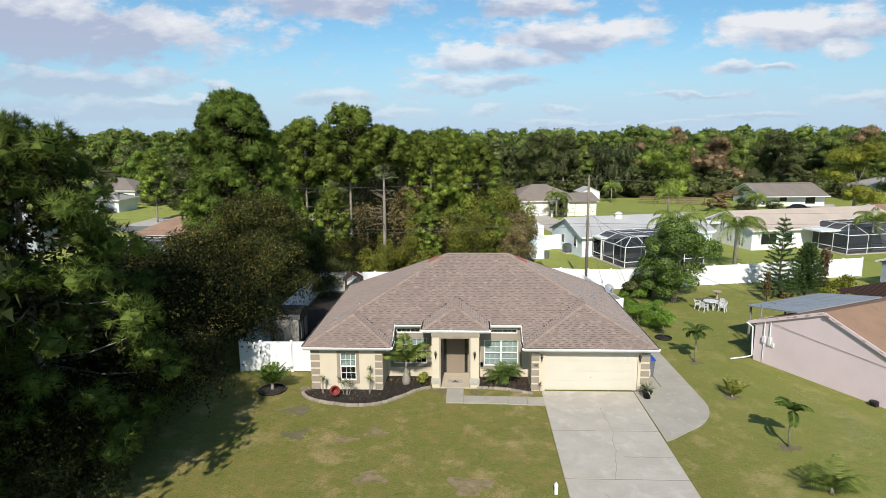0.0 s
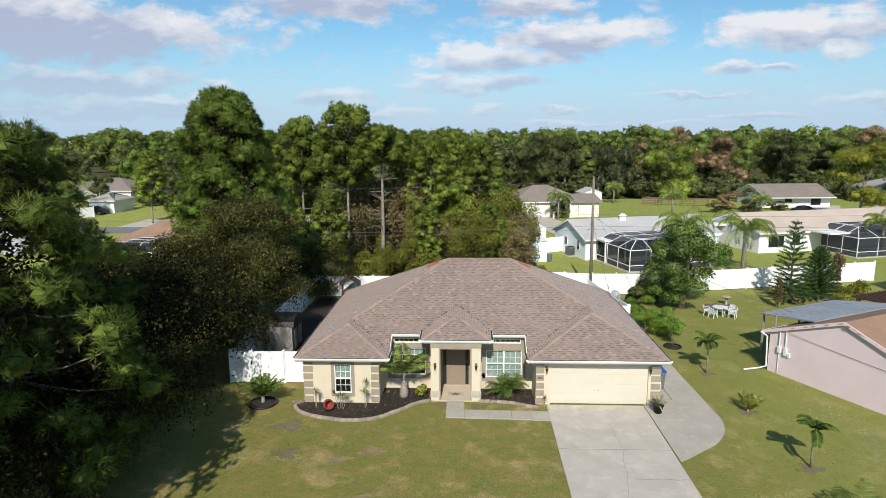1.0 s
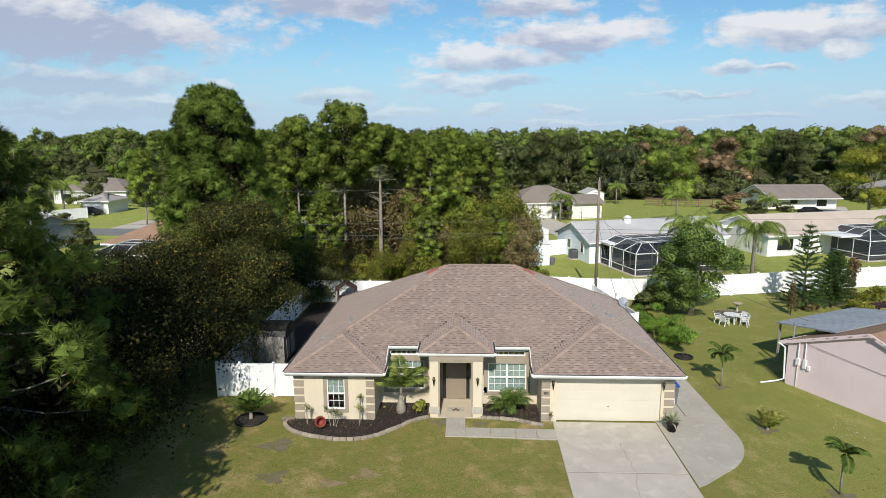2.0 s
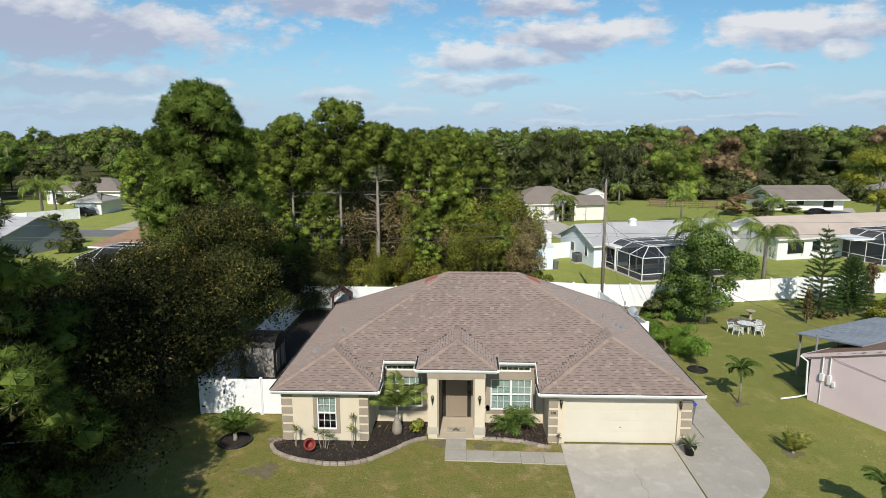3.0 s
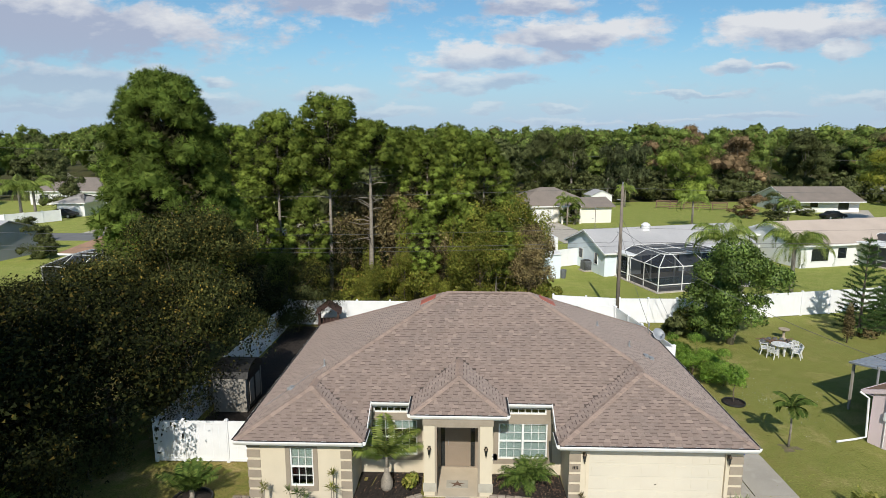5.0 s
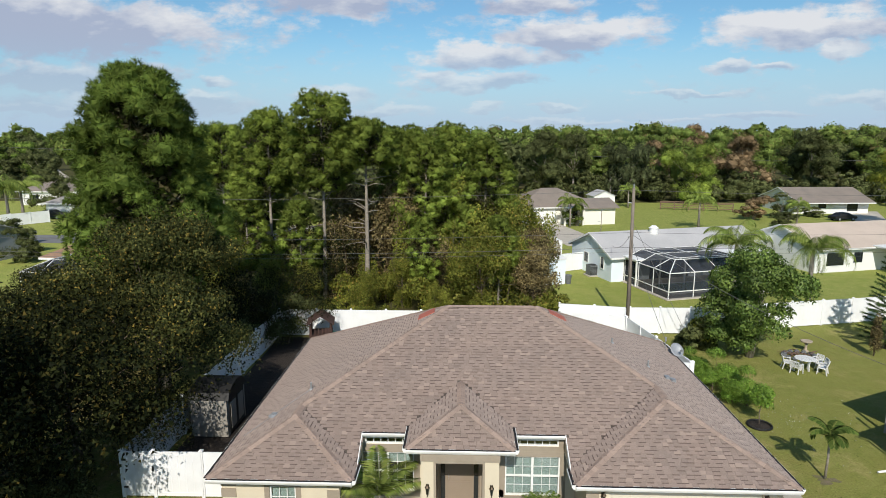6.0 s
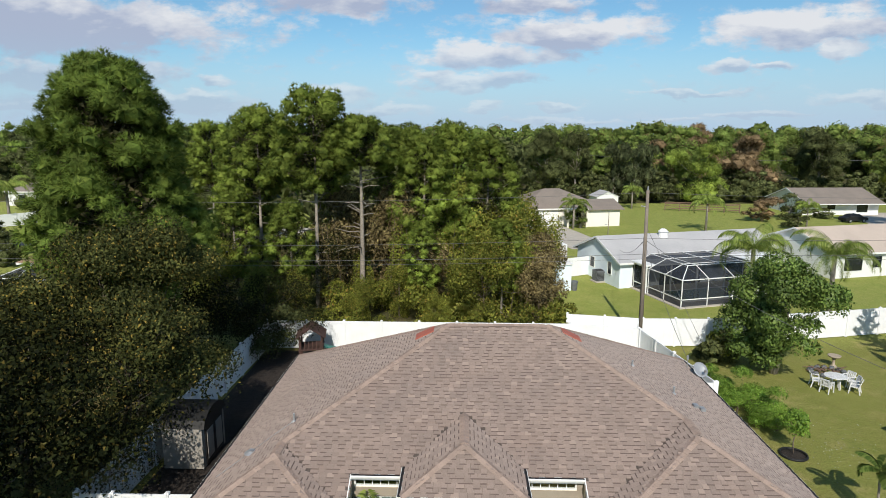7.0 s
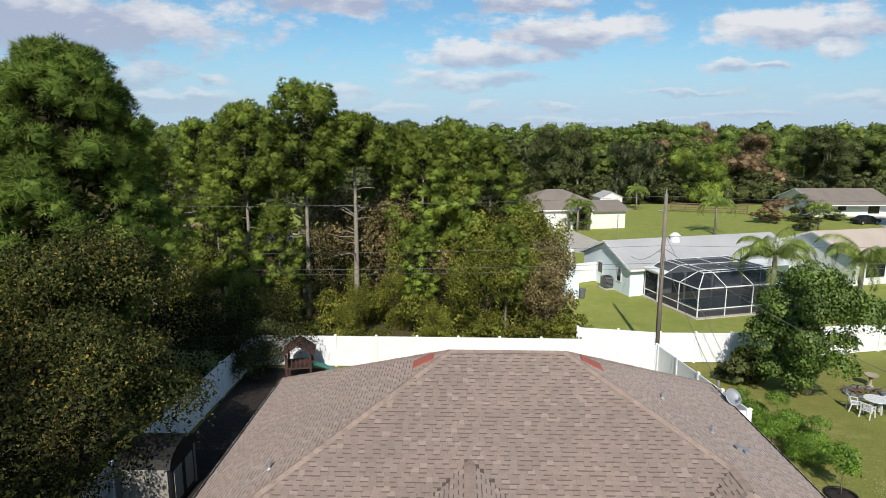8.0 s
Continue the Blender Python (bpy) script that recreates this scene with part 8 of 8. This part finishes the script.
M["soil"] = material("grey_soil", (0.20, 0.155, 0.11), 0.95, (0.15, 0.14, 0.06), 2.2, 24, 0.4, 0.6, stains=(0.12, 0.125, 0.035), stain_scale=3.0)
M["sand"] = material("sandy_soil", (0.32, 0.23, 0.15), 0.95, (0.19, 0.16, 0.06), 2.6, 24, 0.35, 0.5, stains=(0.14, 0.135, 0.04), stain_scale=3.5)
BARE = ((-8.1, -2.7, 0.5, 'soil'), (-5.1, -5.6, 0.34, 'sand'), (-7.5, -5.2, 0.42, 'soil'), (-3.8, -4.9, 0.36, 'sand'), (-3.5, -8.7, 0.45, 'sand'), (0.5, -9.1, 0.6, 'sand'), (14.08, 4.35, 0.3, 'soil'), (14.4, -5.8, 0.34, 'soil'), (14.17, -0.6, 0.32, 'soil'), (0.9, -0.35, 0.28, 'soil'), (-1.0, -0.2, 0.3, 'soil'))
for x, y, r, mt in BARE:
    bare_patch(x, y, r, mt, "thin bare patch worn in the lawn")


def tufts(name, seed, n, spots, size, mat, label, tall=1.0):
    """Grass tufts and small weeds strewn over parts of the lawn."""
    rng = np.random.default_rng(seed)
    cs = []
    for x, y, rx, ry, share in spots:
        k = int(n * share)
        cs.append(np.stack([x + rng.normal(size=k) * rx, y + rng.normal(size=k) * ry, np.full(k, 0.03)], axis=1))
    c = np.concatenate(cs)
    d = unit(np.tile([0.0, -0.2, 1.0], (len(c), 1)) + rng.normal(size=(len(c), 3)) * 0.25)
    tagged(new(name, raw_mesh(name, leaves(rng, c, d, size, 0.0, 0.6, 0.15), 4, mat)), label, "weeds", kind="stuff")


M["clover"] = leaf_material("clover_flower", (0.55, 0.54, 0.48), (0.70, 0.68, 0.62), 0.1, 0.8, 0.3)
M["weed"] = leaf_material("lawn_weed", (0.20, 0.235, 0.05), (0.28, 0.30, 0.075), 0.3, 0.8, 0.4)
tufts("clover_flowers", 71, 900, ((18.2, -4.8, 0.7, 0.8, 0.3), (18.2, -0.3, 0.7, 0.9, 0.2), (18.7, -2.9, 0.6, 0.8, 0.2), (16.0, 9.5, 1.6, 1.6, 0.3)), 0.024, "clover", "pale clover flowers strewn in the lawn")
tufts("lawn_weeds", 72, 5000, ((-3, -5.5, 4.5, 2.6, 0.35), (13.5, -3, 2.2, 5, 0.25), (16.5, 8, 3.0, 4, 0.2), (-9.2, -4, 1.2, 2.5, 0.08), (20, 20, 5, 3, 0.12)), 0.034, "weed", "low green weeds and coarse grass in the lawn")
